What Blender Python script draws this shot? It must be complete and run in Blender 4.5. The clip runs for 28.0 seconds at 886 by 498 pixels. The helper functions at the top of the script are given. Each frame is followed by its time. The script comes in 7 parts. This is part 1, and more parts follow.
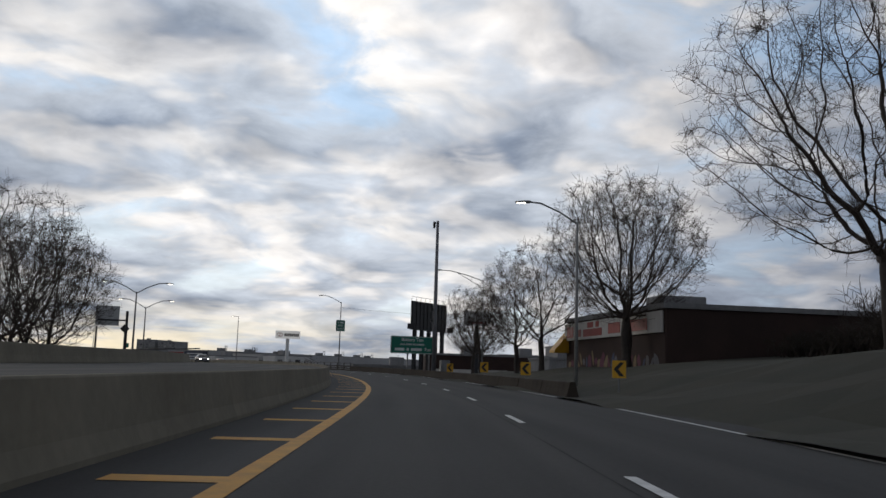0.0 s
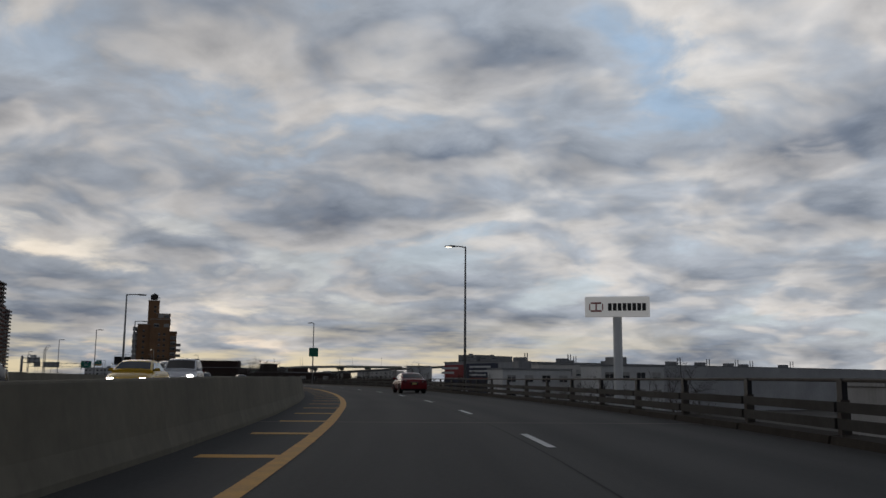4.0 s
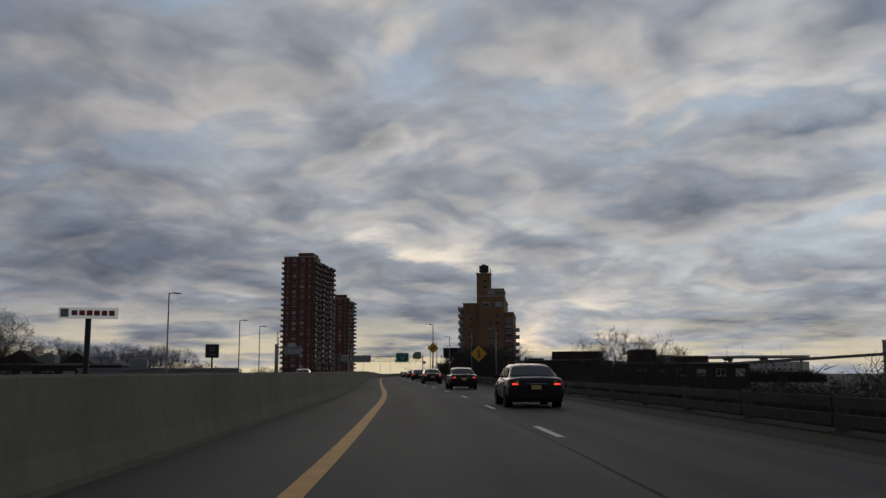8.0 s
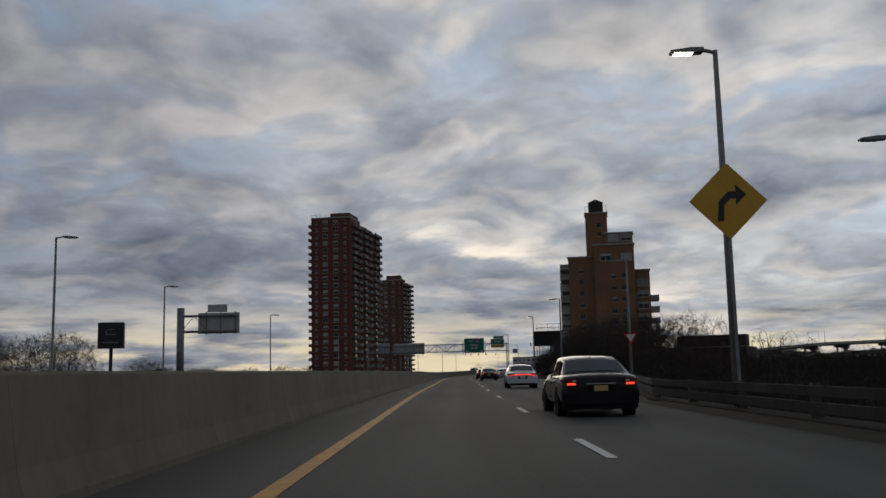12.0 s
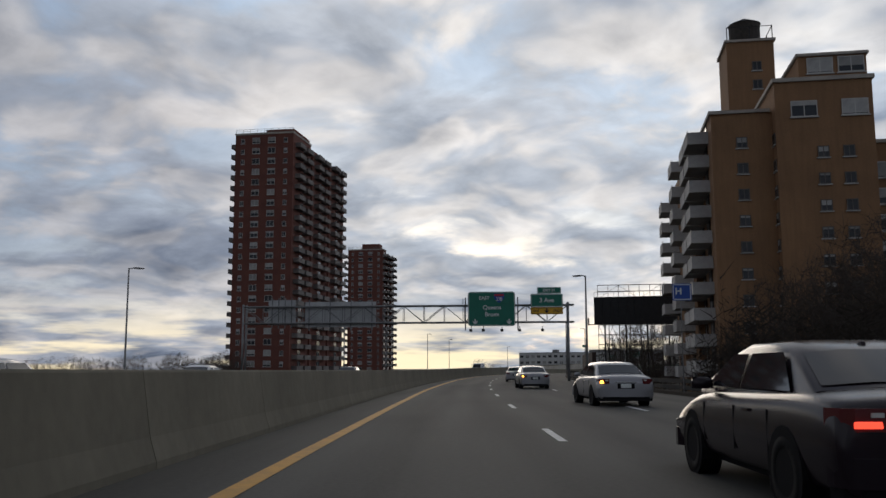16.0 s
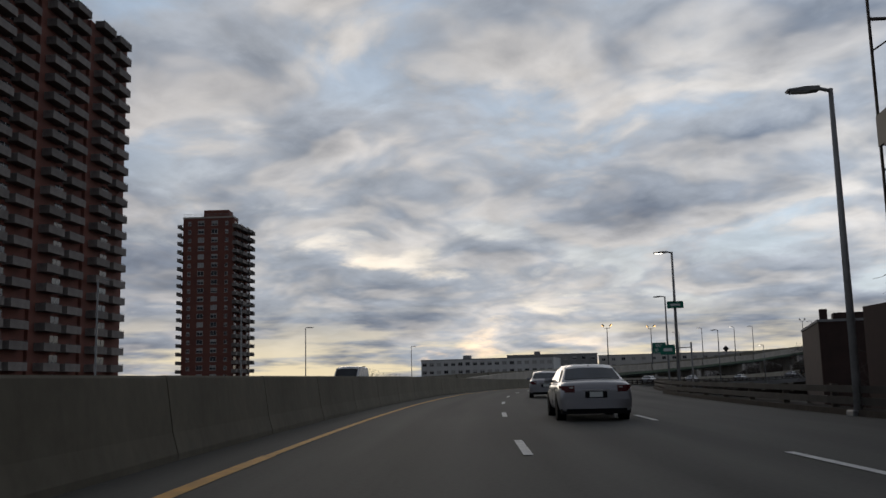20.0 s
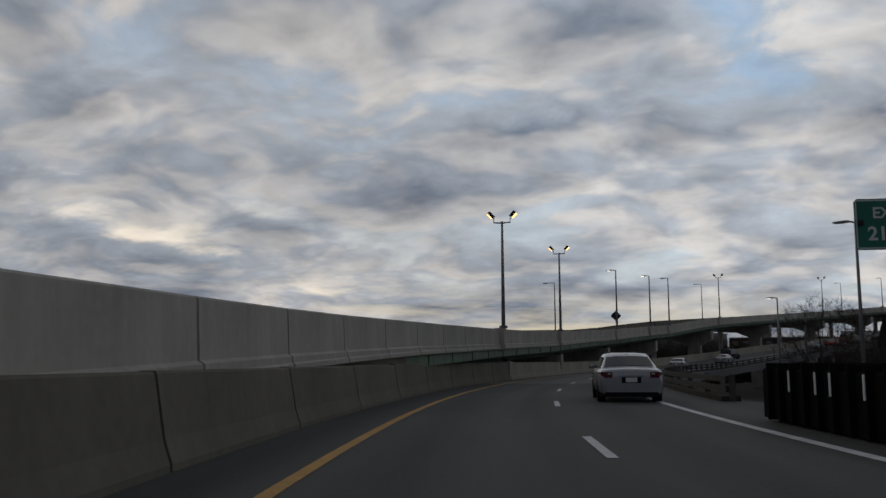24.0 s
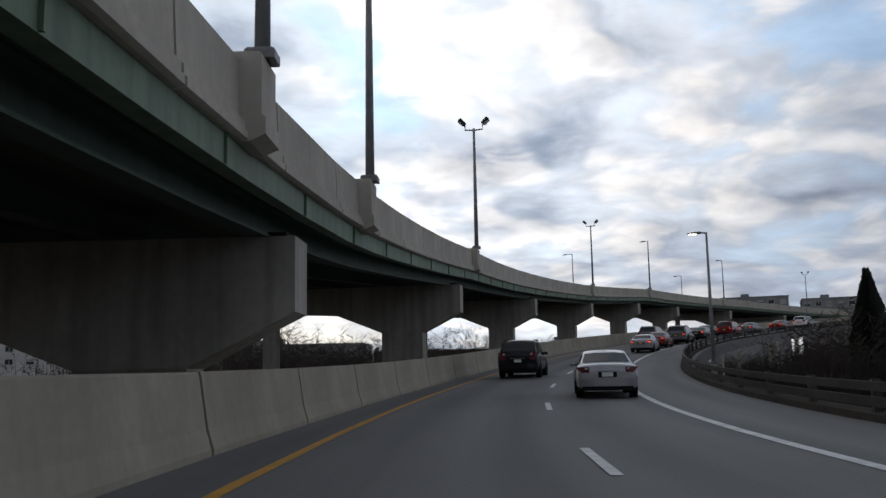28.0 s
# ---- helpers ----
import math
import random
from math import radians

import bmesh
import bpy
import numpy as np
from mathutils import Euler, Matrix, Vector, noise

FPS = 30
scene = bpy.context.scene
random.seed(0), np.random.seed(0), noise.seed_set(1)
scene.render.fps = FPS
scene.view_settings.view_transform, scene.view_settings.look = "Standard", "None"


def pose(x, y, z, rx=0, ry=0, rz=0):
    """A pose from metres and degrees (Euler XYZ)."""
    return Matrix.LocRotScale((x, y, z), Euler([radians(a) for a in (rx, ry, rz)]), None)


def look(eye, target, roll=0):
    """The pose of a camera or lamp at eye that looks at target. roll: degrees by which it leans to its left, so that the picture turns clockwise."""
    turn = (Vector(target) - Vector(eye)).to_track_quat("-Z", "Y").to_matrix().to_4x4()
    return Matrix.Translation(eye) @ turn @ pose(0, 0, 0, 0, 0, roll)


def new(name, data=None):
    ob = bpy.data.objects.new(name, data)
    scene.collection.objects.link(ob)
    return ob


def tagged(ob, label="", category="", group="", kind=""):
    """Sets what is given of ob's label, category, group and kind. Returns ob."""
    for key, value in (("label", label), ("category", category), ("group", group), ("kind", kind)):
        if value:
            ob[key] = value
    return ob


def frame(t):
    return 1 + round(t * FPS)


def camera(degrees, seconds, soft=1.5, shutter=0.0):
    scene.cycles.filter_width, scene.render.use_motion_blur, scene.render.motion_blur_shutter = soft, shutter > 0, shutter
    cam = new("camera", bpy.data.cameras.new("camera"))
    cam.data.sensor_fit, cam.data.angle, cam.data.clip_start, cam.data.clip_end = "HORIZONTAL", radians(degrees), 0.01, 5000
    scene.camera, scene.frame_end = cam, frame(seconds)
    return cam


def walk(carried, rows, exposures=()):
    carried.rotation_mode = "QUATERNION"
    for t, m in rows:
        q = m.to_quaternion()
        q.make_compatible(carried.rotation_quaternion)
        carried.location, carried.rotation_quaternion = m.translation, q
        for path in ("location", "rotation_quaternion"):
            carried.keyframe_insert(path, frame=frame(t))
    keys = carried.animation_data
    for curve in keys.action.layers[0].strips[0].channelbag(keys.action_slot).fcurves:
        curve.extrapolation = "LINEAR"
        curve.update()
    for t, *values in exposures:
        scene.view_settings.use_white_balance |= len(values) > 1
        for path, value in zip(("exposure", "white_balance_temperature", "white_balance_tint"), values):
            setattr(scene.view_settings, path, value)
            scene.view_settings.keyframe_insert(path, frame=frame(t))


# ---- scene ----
# ---- camera and its path: seconds, x, y, z, tilt, roll, heading ----
cam = camera(52.65, 28.0)
ROWS = (
    (0.0, 0.00, 0.00, 1.10, 97.84, -1.63, -0.07),
    (0.5, -0.31, 17.21, 1.16, 98.06, -1.85, 2.46),
    (1.0, -1.34, 34.42, 1.25, 97.70, -1.85, 4.72),
    (1.5, -3.03, 51.59, 1.37, 97.92, -1.62, 6.84),
    (2.0, -5.37, 68.70, 1.52, 98.26, -1.62, 9.06),
    (2.5, -8.42, 85.77, 1.68, 98.13, -1.56, 11.53),
    (3.0, -12.32, 102.77, 1.85, 98.30, -1.62, 14.64),
    (3.5, -17.19, 119.60, 2.01, 98.25, -0.72, 17.94),
    (4.0, -23.01, 136.17, 2.15, 98.34, -0.46, 21.08),
    (4.5, -29.71, 152.31, 2.26, 98.42, -0.78, 24.36),
    (5.0, -37.23, 167.85, 2.33, 97.99, -0.68, 27.58),
    (5.5, -45.40, 182.72, 2.37, 97.86, -0.58, 30.36),
    (6.0, -54.06, 196.93, 2.39, 97.88, -0.48, 32.70),
    (6.5, -63.13, 210.55, 2.42, 98.17, -0.37, 34.96),
    (7.0, -72.67, 223.57, 2.44, 97.95, -0.02, 37.85),
    (7.5, -82.95, 235.81, 2.47, 98.09, 0.03, 42.49),
    (8.0, -93.82, 247.41, 2.49, 97.91, 0.18, 44.14),
    (8.5, -104.92, 258.60, 2.51, 97.66, 1.29, 45.67),
    (9.0, -116.18, 269.40, 2.52, 97.62, 1.60, 47.11),
    (9.5, -127.52, 279.84, 2.54, 97.76, 1.63, 47.99),
    (10.0, -138.86, 290.09, 2.57, 97.84, 1.69, 48.09),
    (10.5, -150.16, 300.27, 2.62, 98.12, 1.49, 48.20),
    (11.0, -161.43, 310.43, 2.67, 97.95, 0.92, 48.09),
    (11.5, -172.69, 320.54, 2.71, 97.77, 1.20, 48.35),
    (12.0, -183.94, 330.60, 2.74, 97.73, 1.31, 48.40),
    (12.5, -195.15, 340.65, 2.75, 97.59, 1.75, 48.16),
    (13.0, -206.27, 350.76, 2.74, 97.66, 1.51, 47.60),
    (13.5, -217.27, 360.93, 2.73, 97.65, 1.28, 47.24),
    (14.0, -228.20, 371.09, 2.72, 97.62, 1.05, 47.24),
    (14.5, -239.11, 381.19, 2.69, 97.52, 0.82, 47.51),
    (15.0, -250.00, 391.21, 2.66, 97.64, 0.68, 47.61),
    (15.5, -260.86, 401.16, 2.62, 97.55, 0.37, 47.68),
    (16.0, -271.69, 411.02, 2.57, 97.55, 0.13, 47.98),
    (16.5, -282.43, 420.87, 2.51, 97.30, 0.09, 47.34),
    (17.0, -292.99, 430.77, 2.46, 97.79, -0.31, 46.63),
    (17.5, -303.38, 440.71, 2.42, 97.95, 0.07, 46.27),
    (18.0, -313.62, 450.66, 2.39, 97.76, -0.03, 45.70),
    (18.5, -323.65, 460.68, 2.37, 97.75, 0.07, 44.66),
    (19.0, -333.31, 470.77, 2.36, 97.90, 0.58, 43.23),
    (19.5, -342.55, 480.86, 2.36, 97.90, 0.52, 42.06),
    (20.0, -351.42, 490.88, 2.38, 98.27, 1.32, 41.29),
    (20.5, -359.94, 500.84, 2.39, 98.12, 0.95, 40.12),
    (21.0, -368.10, 510.80, 2.40, 97.73, 0.71, 38.84),
    (21.5, -375.90, 520.81, 2.41, 97.78, 0.59, 37.27),
    (22.0, -383.35, 530.94, 2.41, 97.71, 0.57, 35.73),
    (22.5, -390.48, 541.23, 2.40, 97.63, 0.56, 34.07),
    (23.0, -397.29, 551.74, 2.38, 97.48, 0.54, 32.11),
    (23.5, -403.74, 562.58, 2.34, 97.01, 0.52, 29.70),
    (24.0, -409.74, 573.85, 2.27, 96.85, 0.38, 26.69),
    (24.5, -415.17, 585.67, 2.18, 96.69, 0.07, 23.06),
    (25.0, -420.01, 598.06, 2.08, 96.71, 0.74, 19.92),
    (25.5, -424.27, 610.96, 1.97, 97.08, 0.91, 16.96),
    (26.0, -427.95, 624.39, 1.87, 97.22, 1.12, 14.02),
    (26.5, -430.99, 638.33, 1.77, 97.02, 0.78, 10.96),
    (27.0, -433.38, 652.77, 1.69, 97.14, -0.11, 8.16),
    (27.5, -435.12, 667.61, 1.64, 97.33, -0.12, 5.51),
    (28.0, -436.14, 682.78, 1.64, 98.04, 1.07, 2.52),
)
EXPOSURES = ((0.0, 0.40), (1.0, 0.2), (2.0, 0.05), (3.0, -0.1), (4.0, -0.2), (8.0, -0.25), (12.0, -0.05), (15.0, 0.3), (17.0, 0.55), (18.0, 0.5), (19.0, 0.3), (21.0, -0.08), (24.0, -0.2), (25.0, 0.15), (26.0, 0.45), (27.0, 0.68), (28.0, 0.82))
walk(cam, [(t, pose(x, y, z, a, b, c)) for t, x, y, z, a, b, c in ROWS], exposures=EXPOSURES)

# ---- world: broken evening cloud deck ----
SUN_AZ = 48.0      # degrees to the left of +y


def sky_world():
    world = bpy.data.worlds.new("sky")
    scene.world = world
    world.use_nodes = True
    nt = world.node_tree
    nt.nodes.clear()
    N, L = nt.nodes.new, nt.links.new

    def val(v):
        n = N("ShaderNodeValue")
        n.outputs[0].default_value = v
        return n.outputs[0]

    def plug(sock, v):
        if hasattr(v, "is_output"):
            L(v, sock)
        else:
            sock.default_value = v

    def mth(op, a, b=0.0, c=0.0):
        n = N("ShaderNodeMath")
        n.operation = op
        for s, v in zip(n.inputs, (a, b, c)):
            plug(s, v)
        return n.outputs[0]

    def vec(op, a, b):
        n = N("ShaderNodeVectorMath")
        n.operation = op
        plug(n.inputs[0], a)
        plug(n.inputs[1], b)
        return n.outputs["Value"] if op == "DOT_PRODUCT" else n.outputs["Vector"]

    def ramp(fac, lo, hi):
        n = N("ShaderNodeMapRange")
        n.interpolation_type = "SMOOTHSTEP"
        plug(n.inputs[0], fac)
        n.inputs[1].default_value, n.inputs[2].default_value = lo, hi
        return n.outputs[0]

    def mix(f, a, b):
        n = N("ShaderNodeMix")
        n.data_type = "RGBA"
        plug(n.inputs[0], f)
        for s, v in ((n.inputs[6], a), (n.inputs[7], b)):
            if hasattr(v, "is_output"):
                L(v, s)
            else:
                s.default_value = (*v, 1)
        return n.outputs[2]

    def noise_tex(v, scale, detail, rough, distort=0.0):
        n = N("ShaderNodeTexNoise")
        plug(n.inputs["Vector"], v)
        n.inputs["Scale"].default_value = scale
        n.inputs["Detail"].default_value = detail
        n.inputs["Roughness"].default_value = rough
        n.inputs["Distortion"].default_value = distort
        return n.outputs[0]

    co = N("ShaderNodeTexCoord").outputs["Generated"]
    nrm = N("ShaderNodeVectorMath")
    nrm.operation = "NORMALIZE"
    L(co, nrm.inputs[0])
    d = nrm.outputs[0]
    sep = N("ShaderNodeSeparateXYZ")
    L(d, sep.inputs[0])
    z = mth("MAXIMUM", sep.outputs[2], 0.0)
    k = mth("DIVIDE", 1.0, mth("ADD", z, 0.23))
    comb = N("ShaderNodeCombineXYZ")
    L(mth("MULTIPLY", sep.outputs[0], k), comb.inputs[0])
    L(mth("MULTIPLY", sep.outputs[1], k), comb.inputs[1])
    comb.inputs[2].default_value = SKY_SEED
    p = comb.outputs[0]
    # a slow warp gives the deck its torn edges
    warp = N("ShaderNodeTexNoise")
    L(p, warp.inputs["Vector"])
    warp.inputs["Scale"].default_value, warp.inputs["Detail"].default_value = 2.4, 2
    w = vec("SCALE", vec("SUBTRACT", warp.outputs["Color"], (0.5, 0.5, 0.5)), (0, 0, 0))
    w.node.inputs["Scale"].default_value = 0.22
    q = vec("ADD", p, w)

    def billow(v, scale, smooth):
        n = N("ShaderNodeTexVoronoi")
        n.feature = "SMOOTH_F1"
        plug(n.inputs["Vector"], v)
        n.inputs["Scale"].default_value, n.inputs["Smoothness"].default_value = scale, smooth
        n.inputs["Detail"].default_value, n.inputs["Roughness"].default_value = 1.0, 0.5
        return mth("SUBTRACT", 0.9, n.outputs["Distance"])

    def field(v, detail):
        """Thickness of the deck: broad banks, rolls within them, puffs on their edges."""
        a = noise_tex(v, 1.5, detail, 0.48)
        b = noise_tex(vec("ADD", v, (7.3, 2.1, 0)), 4.0, detail, 0.56)
        c = billow(vec("ADD", v, (1.7, 4.4, 0)), 3.0, 0.75)
        return mth("ADD", mth("ADD", mth("MULTIPLY", a, 0.52), mth("MULTIPLY", b, 0.44)), mth("MULTIPLY", c, 0.24))

    dens = field(q, 6)
    # the same field a step toward the low sun: lit side against shaded side of each bank
    step = (-math.sin(radians(SUN_AZ)) * 0.11, math.cos(radians(SUN_AZ)) * 0.11, 0)
    near = field(vec("ADD", q, step), 3)
    shade = ramp(mth("SUBTRACT", dens, near), -0.05, 0.10)
    thick = ramp(dens, 0.46, 0.70)
    hole = ramp(dens, 0.50, 0.39)
    cloud = mix(thick, (0.39, 0.405, 0.435), (0.135, 0.157, 0.20))
    lit = mth("MULTIPLY", shade, mth("SUBTRACT", 0.85, mth("MULTIPLY", thick, 0.45)))
    cloud = mix(lit, cloud, (0.70, 0.635, 0.575))
    blue = mix(ramp(z, 0.03, 0.35), (0.56, 0.61, 0.66), (0.36, 0.475, 0.62))
    nish = N("ShaderNodeTexSky")
    nish.sky_type = "NISHITA"
    nish.sun_disc = False
    nish.sun_elevation, nish.sun_rotation = radians(6), radians(-SUN_AZ)
    tint = N("ShaderNodeVectorMath")
    tint.operation = "SCALE"
    L(nish.outputs[0], tint.inputs[0])
    tint.inputs["Scale"].default_value = 0.08
    blue = mix(0.2, blue, tint.outputs[0])
    col = mix(mth("MULTIPLY", hole, 0.85), cloud, blue)
    # fine mottling of the cloud base
    mott = noise_tex(vec("ADD", q, (2.2, 9.1, 0)), 7.0, 5, 0.55)
    lift = N("ShaderNodeVectorMath")
    lift.operation = "SCALE"
    L(col, lift.inputs[0])
    L(mth("ADD", 0.64, mth("MULTIPLY", mott, 0.72)), lift.inputs["Scale"])
    col = lift.outputs[0]

    def gain(c, fac, rgb):
        n = N("ShaderNodeMix")
        n.data_type, n.blend_type = "RGBA", "MULTIPLY"
        plug(n.inputs[0], fac)
        L(c, n.inputs[6])
        n.inputs[7].default_value = (*rgb, 1)
        return n.outputs[2]

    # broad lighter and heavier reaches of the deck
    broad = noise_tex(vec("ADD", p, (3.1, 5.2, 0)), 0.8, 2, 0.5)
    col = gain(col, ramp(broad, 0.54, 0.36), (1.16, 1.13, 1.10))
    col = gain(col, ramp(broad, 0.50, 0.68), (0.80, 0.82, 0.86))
    # the deck is thinnest to the north, and thick and dull in the east, away from the sunset
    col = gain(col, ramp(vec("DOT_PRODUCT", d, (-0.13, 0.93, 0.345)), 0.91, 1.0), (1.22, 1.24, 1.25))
    # above the view the sky is darkened further, to dim the ground
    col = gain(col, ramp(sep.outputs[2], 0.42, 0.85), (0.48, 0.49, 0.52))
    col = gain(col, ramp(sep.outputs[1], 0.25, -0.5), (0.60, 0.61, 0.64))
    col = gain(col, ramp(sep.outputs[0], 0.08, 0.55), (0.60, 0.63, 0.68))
    # brightening added outside the view, to light faces turned to the right
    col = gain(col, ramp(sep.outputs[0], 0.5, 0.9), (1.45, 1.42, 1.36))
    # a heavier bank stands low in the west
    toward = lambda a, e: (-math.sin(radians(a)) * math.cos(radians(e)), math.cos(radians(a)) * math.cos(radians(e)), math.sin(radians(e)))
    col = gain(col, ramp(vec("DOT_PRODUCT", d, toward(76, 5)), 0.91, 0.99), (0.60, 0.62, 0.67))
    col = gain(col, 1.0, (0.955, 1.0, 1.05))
    # low band: clear yellowish sky under the deck, barred with thin cloud
    az = vec("DOT_PRODUCT", d, (-math.sin(radians(SUN_AZ)), math.cos(radians(SUN_AZ)), 0))
    band = mth("MULTIPLY", ramp(sep.outputs[2], 0.10, 0.01), ramp(az, 0.55, 1.0))
    bars = ramp(noise_tex(vec("MULTIPLY", d, (2.6, 2.6, 24.0)), 2.2, 5, 0.55), 0.44, 0.60)
    glow = mix(ramp(sep.outputs[2], 0.0, 0.10), (0.88, 0.74, 0.48), (0.72, 0.68, 0.60))
    col = mix(mth("MULTIPLY", mth("MULTIPLY", band, bars), 0.9), col, glow)
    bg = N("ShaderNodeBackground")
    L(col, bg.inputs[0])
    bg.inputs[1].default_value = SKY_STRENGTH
    out = N("ShaderNodeOutputWorld")
    L(bg.outputs[0], out.inputs[0])


SKY_SEED = 3.7
SKY_STRENGTH = 1.0
sky_world()
sun = new("sun", bpy.data.lights.new("sun", "SUN"))
sun.data.energy, sun.data.angle, sun.data.color = 0.25, radians(25), (1.0, 0.86, 0.7)
sun.matrix_world = look((0, 0, 0), (math.sin(radians(SUN_AZ)) * 10, -math.cos(radians(SUN_AZ)) * 10, -2.2))


# ---- materials ----
def mat(name, a, b=None, scale=3.0, rough=0.8, metal=0.0, bump=0.0, fine=None, spec=0.5, stretch=(1, 1, 1), vary=0.0, streak=0.0):
    """Base colour that wanders from a to b at two scales, with fine relief."""
    m = bpy.data.materials.new(name)
    m.use_nodes = True
    nt = m.node_tree
    bs = nt.nodes["Principled BSDF"]
    N, L = nt.nodes.new, nt.links.new
    b = b or tuple(c * 0.75 for c in a)
    tc = N("ShaderNodeTexCoord")
    mp = N("ShaderNodeMapping")
    mp.inputs["Scale"].default_value = stretch
    L(tc.outputs["Object"], mp.inputs[0])
    n1, n2 = N("ShaderNodeTexNoise"), N("ShaderNodeTexNoise")
    for n, s, dt in ((n1, scale, 4), (n2, fine or scale * 11, 3)):
        L(mp.outputs[0], n.inputs["Vector"])
        n.inputs["Scale"].default_value, n.inputs["Detail"].default_value = s, dt
    ad = N("ShaderNodeMath")
    ad.operation = "MULTIPLY_ADD"
    L(n2.outputs[0], ad.inputs[0])
    ad.inputs[1].default_value = 0.45
    L(n1.outputs[0], ad.inputs[2])
    mr = N("ShaderNodeMapRange")
    L(ad.outputs[0], mr.inputs[0])
    mr.inputs[1].default_value, mr.inputs[2].default_value = 0.5, 0.95
    mx = N("ShaderNodeMix")
    mx.data_type = "RGBA"
    L(mr.outputs[0], mx.inputs[0])
    mx.inputs[6].default_value, mx.inputs[7].default_value = (*a, 1), (*b, 1)
    col = mx.outputs[2]
    if streak:
        mp2 = N("ShaderNodeMapping")
        mp2.inputs["Scale"].default_value = (1.7, 1.7, 0.12)
        L(tc.outputs["Object"], mp2.inputs[0])
        n3 = N("ShaderNodeTexNoise")
        L(mp2.outputs[0], n3.inputs["Vector"])
        n3.inputs["Scale"].default_value, n3.inputs["Detail"].default_value = 2.0, 5
        r3 = N("ShaderNodeMapRange")
        L(n3.outputs[0], r3.inputs[0])
        r3.inputs[1].default_value, r3.inputs[2].default_value = 0.42, 0.72
        r3.inputs[3].default_value, r3.inputs[4].default_value = 0.0, streak
        m3 = N("ShaderNodeMix")
        m3.data_type = "RGBA"
        L(r3.outputs[0], m3.inputs[0])
        L(col, m3.inputs[6])
        m3.inputs[7].default_value = (*[c * 0.35 for c in a], 1)
        col = m3.outputs[2]
    if vary:
        oi = N("ShaderNodeObjectInfo")
        hv = N("ShaderNodeHueSaturation")
        vr = N("ShaderNodeMapRange")
        L(oi.outputs["Random"], vr.inputs[0])
        vr.inputs[3].default_value, vr.inputs[4].default_value = 1 - vary, 1 + vary
        L(vr.outputs[0], hv.inputs["Value"])
        L(col, hv.inputs["Color"])
        col = hv.outputs[0]
    L(col, bs.inputs["Base Color"])
    bs.inputs["Roughness"].default_value, bs.inputs["Metallic"].default_value = rough, metal
    bs.inputs["Specular IOR Level"].default_value = spec
    if bump:
        bp = N("ShaderNodeBump")
        L(ad.outputs[0], bp.inputs["Height"])
        bp.inputs["Strength"].default_value, bp.inputs["Distance"].default_value = bump, 0.02
        L(bp.outputs[0], bs.inputs["Normal"])
    return m


def plain(name, a, rough=0.5, metal=0.0, spec=0.5, coat=0.0, emit=None, power=0.0):
    m = bpy.data.materials.new(name)
    m.use_nodes = True
    bs = m.node_tree.nodes["Principled BSDF"]
    bs.inputs["Base Color"].default_value = (*a, 1)
    bs.inputs["Roughness"].default_value, bs.inputs["Metallic"].default_value = rough, metal
    bs.inputs["Specular IOR Level"].default_value = spec
    bs.inputs["Coat Weight"].default_value = coat
    bs.inputs["Coat Roughness"].default_value = 0.06
    if emit:
        bs.inputs["Emission Color"].default_value, bs.inputs["Emission Strength"].default_value = (*emit, 1), power
    return m


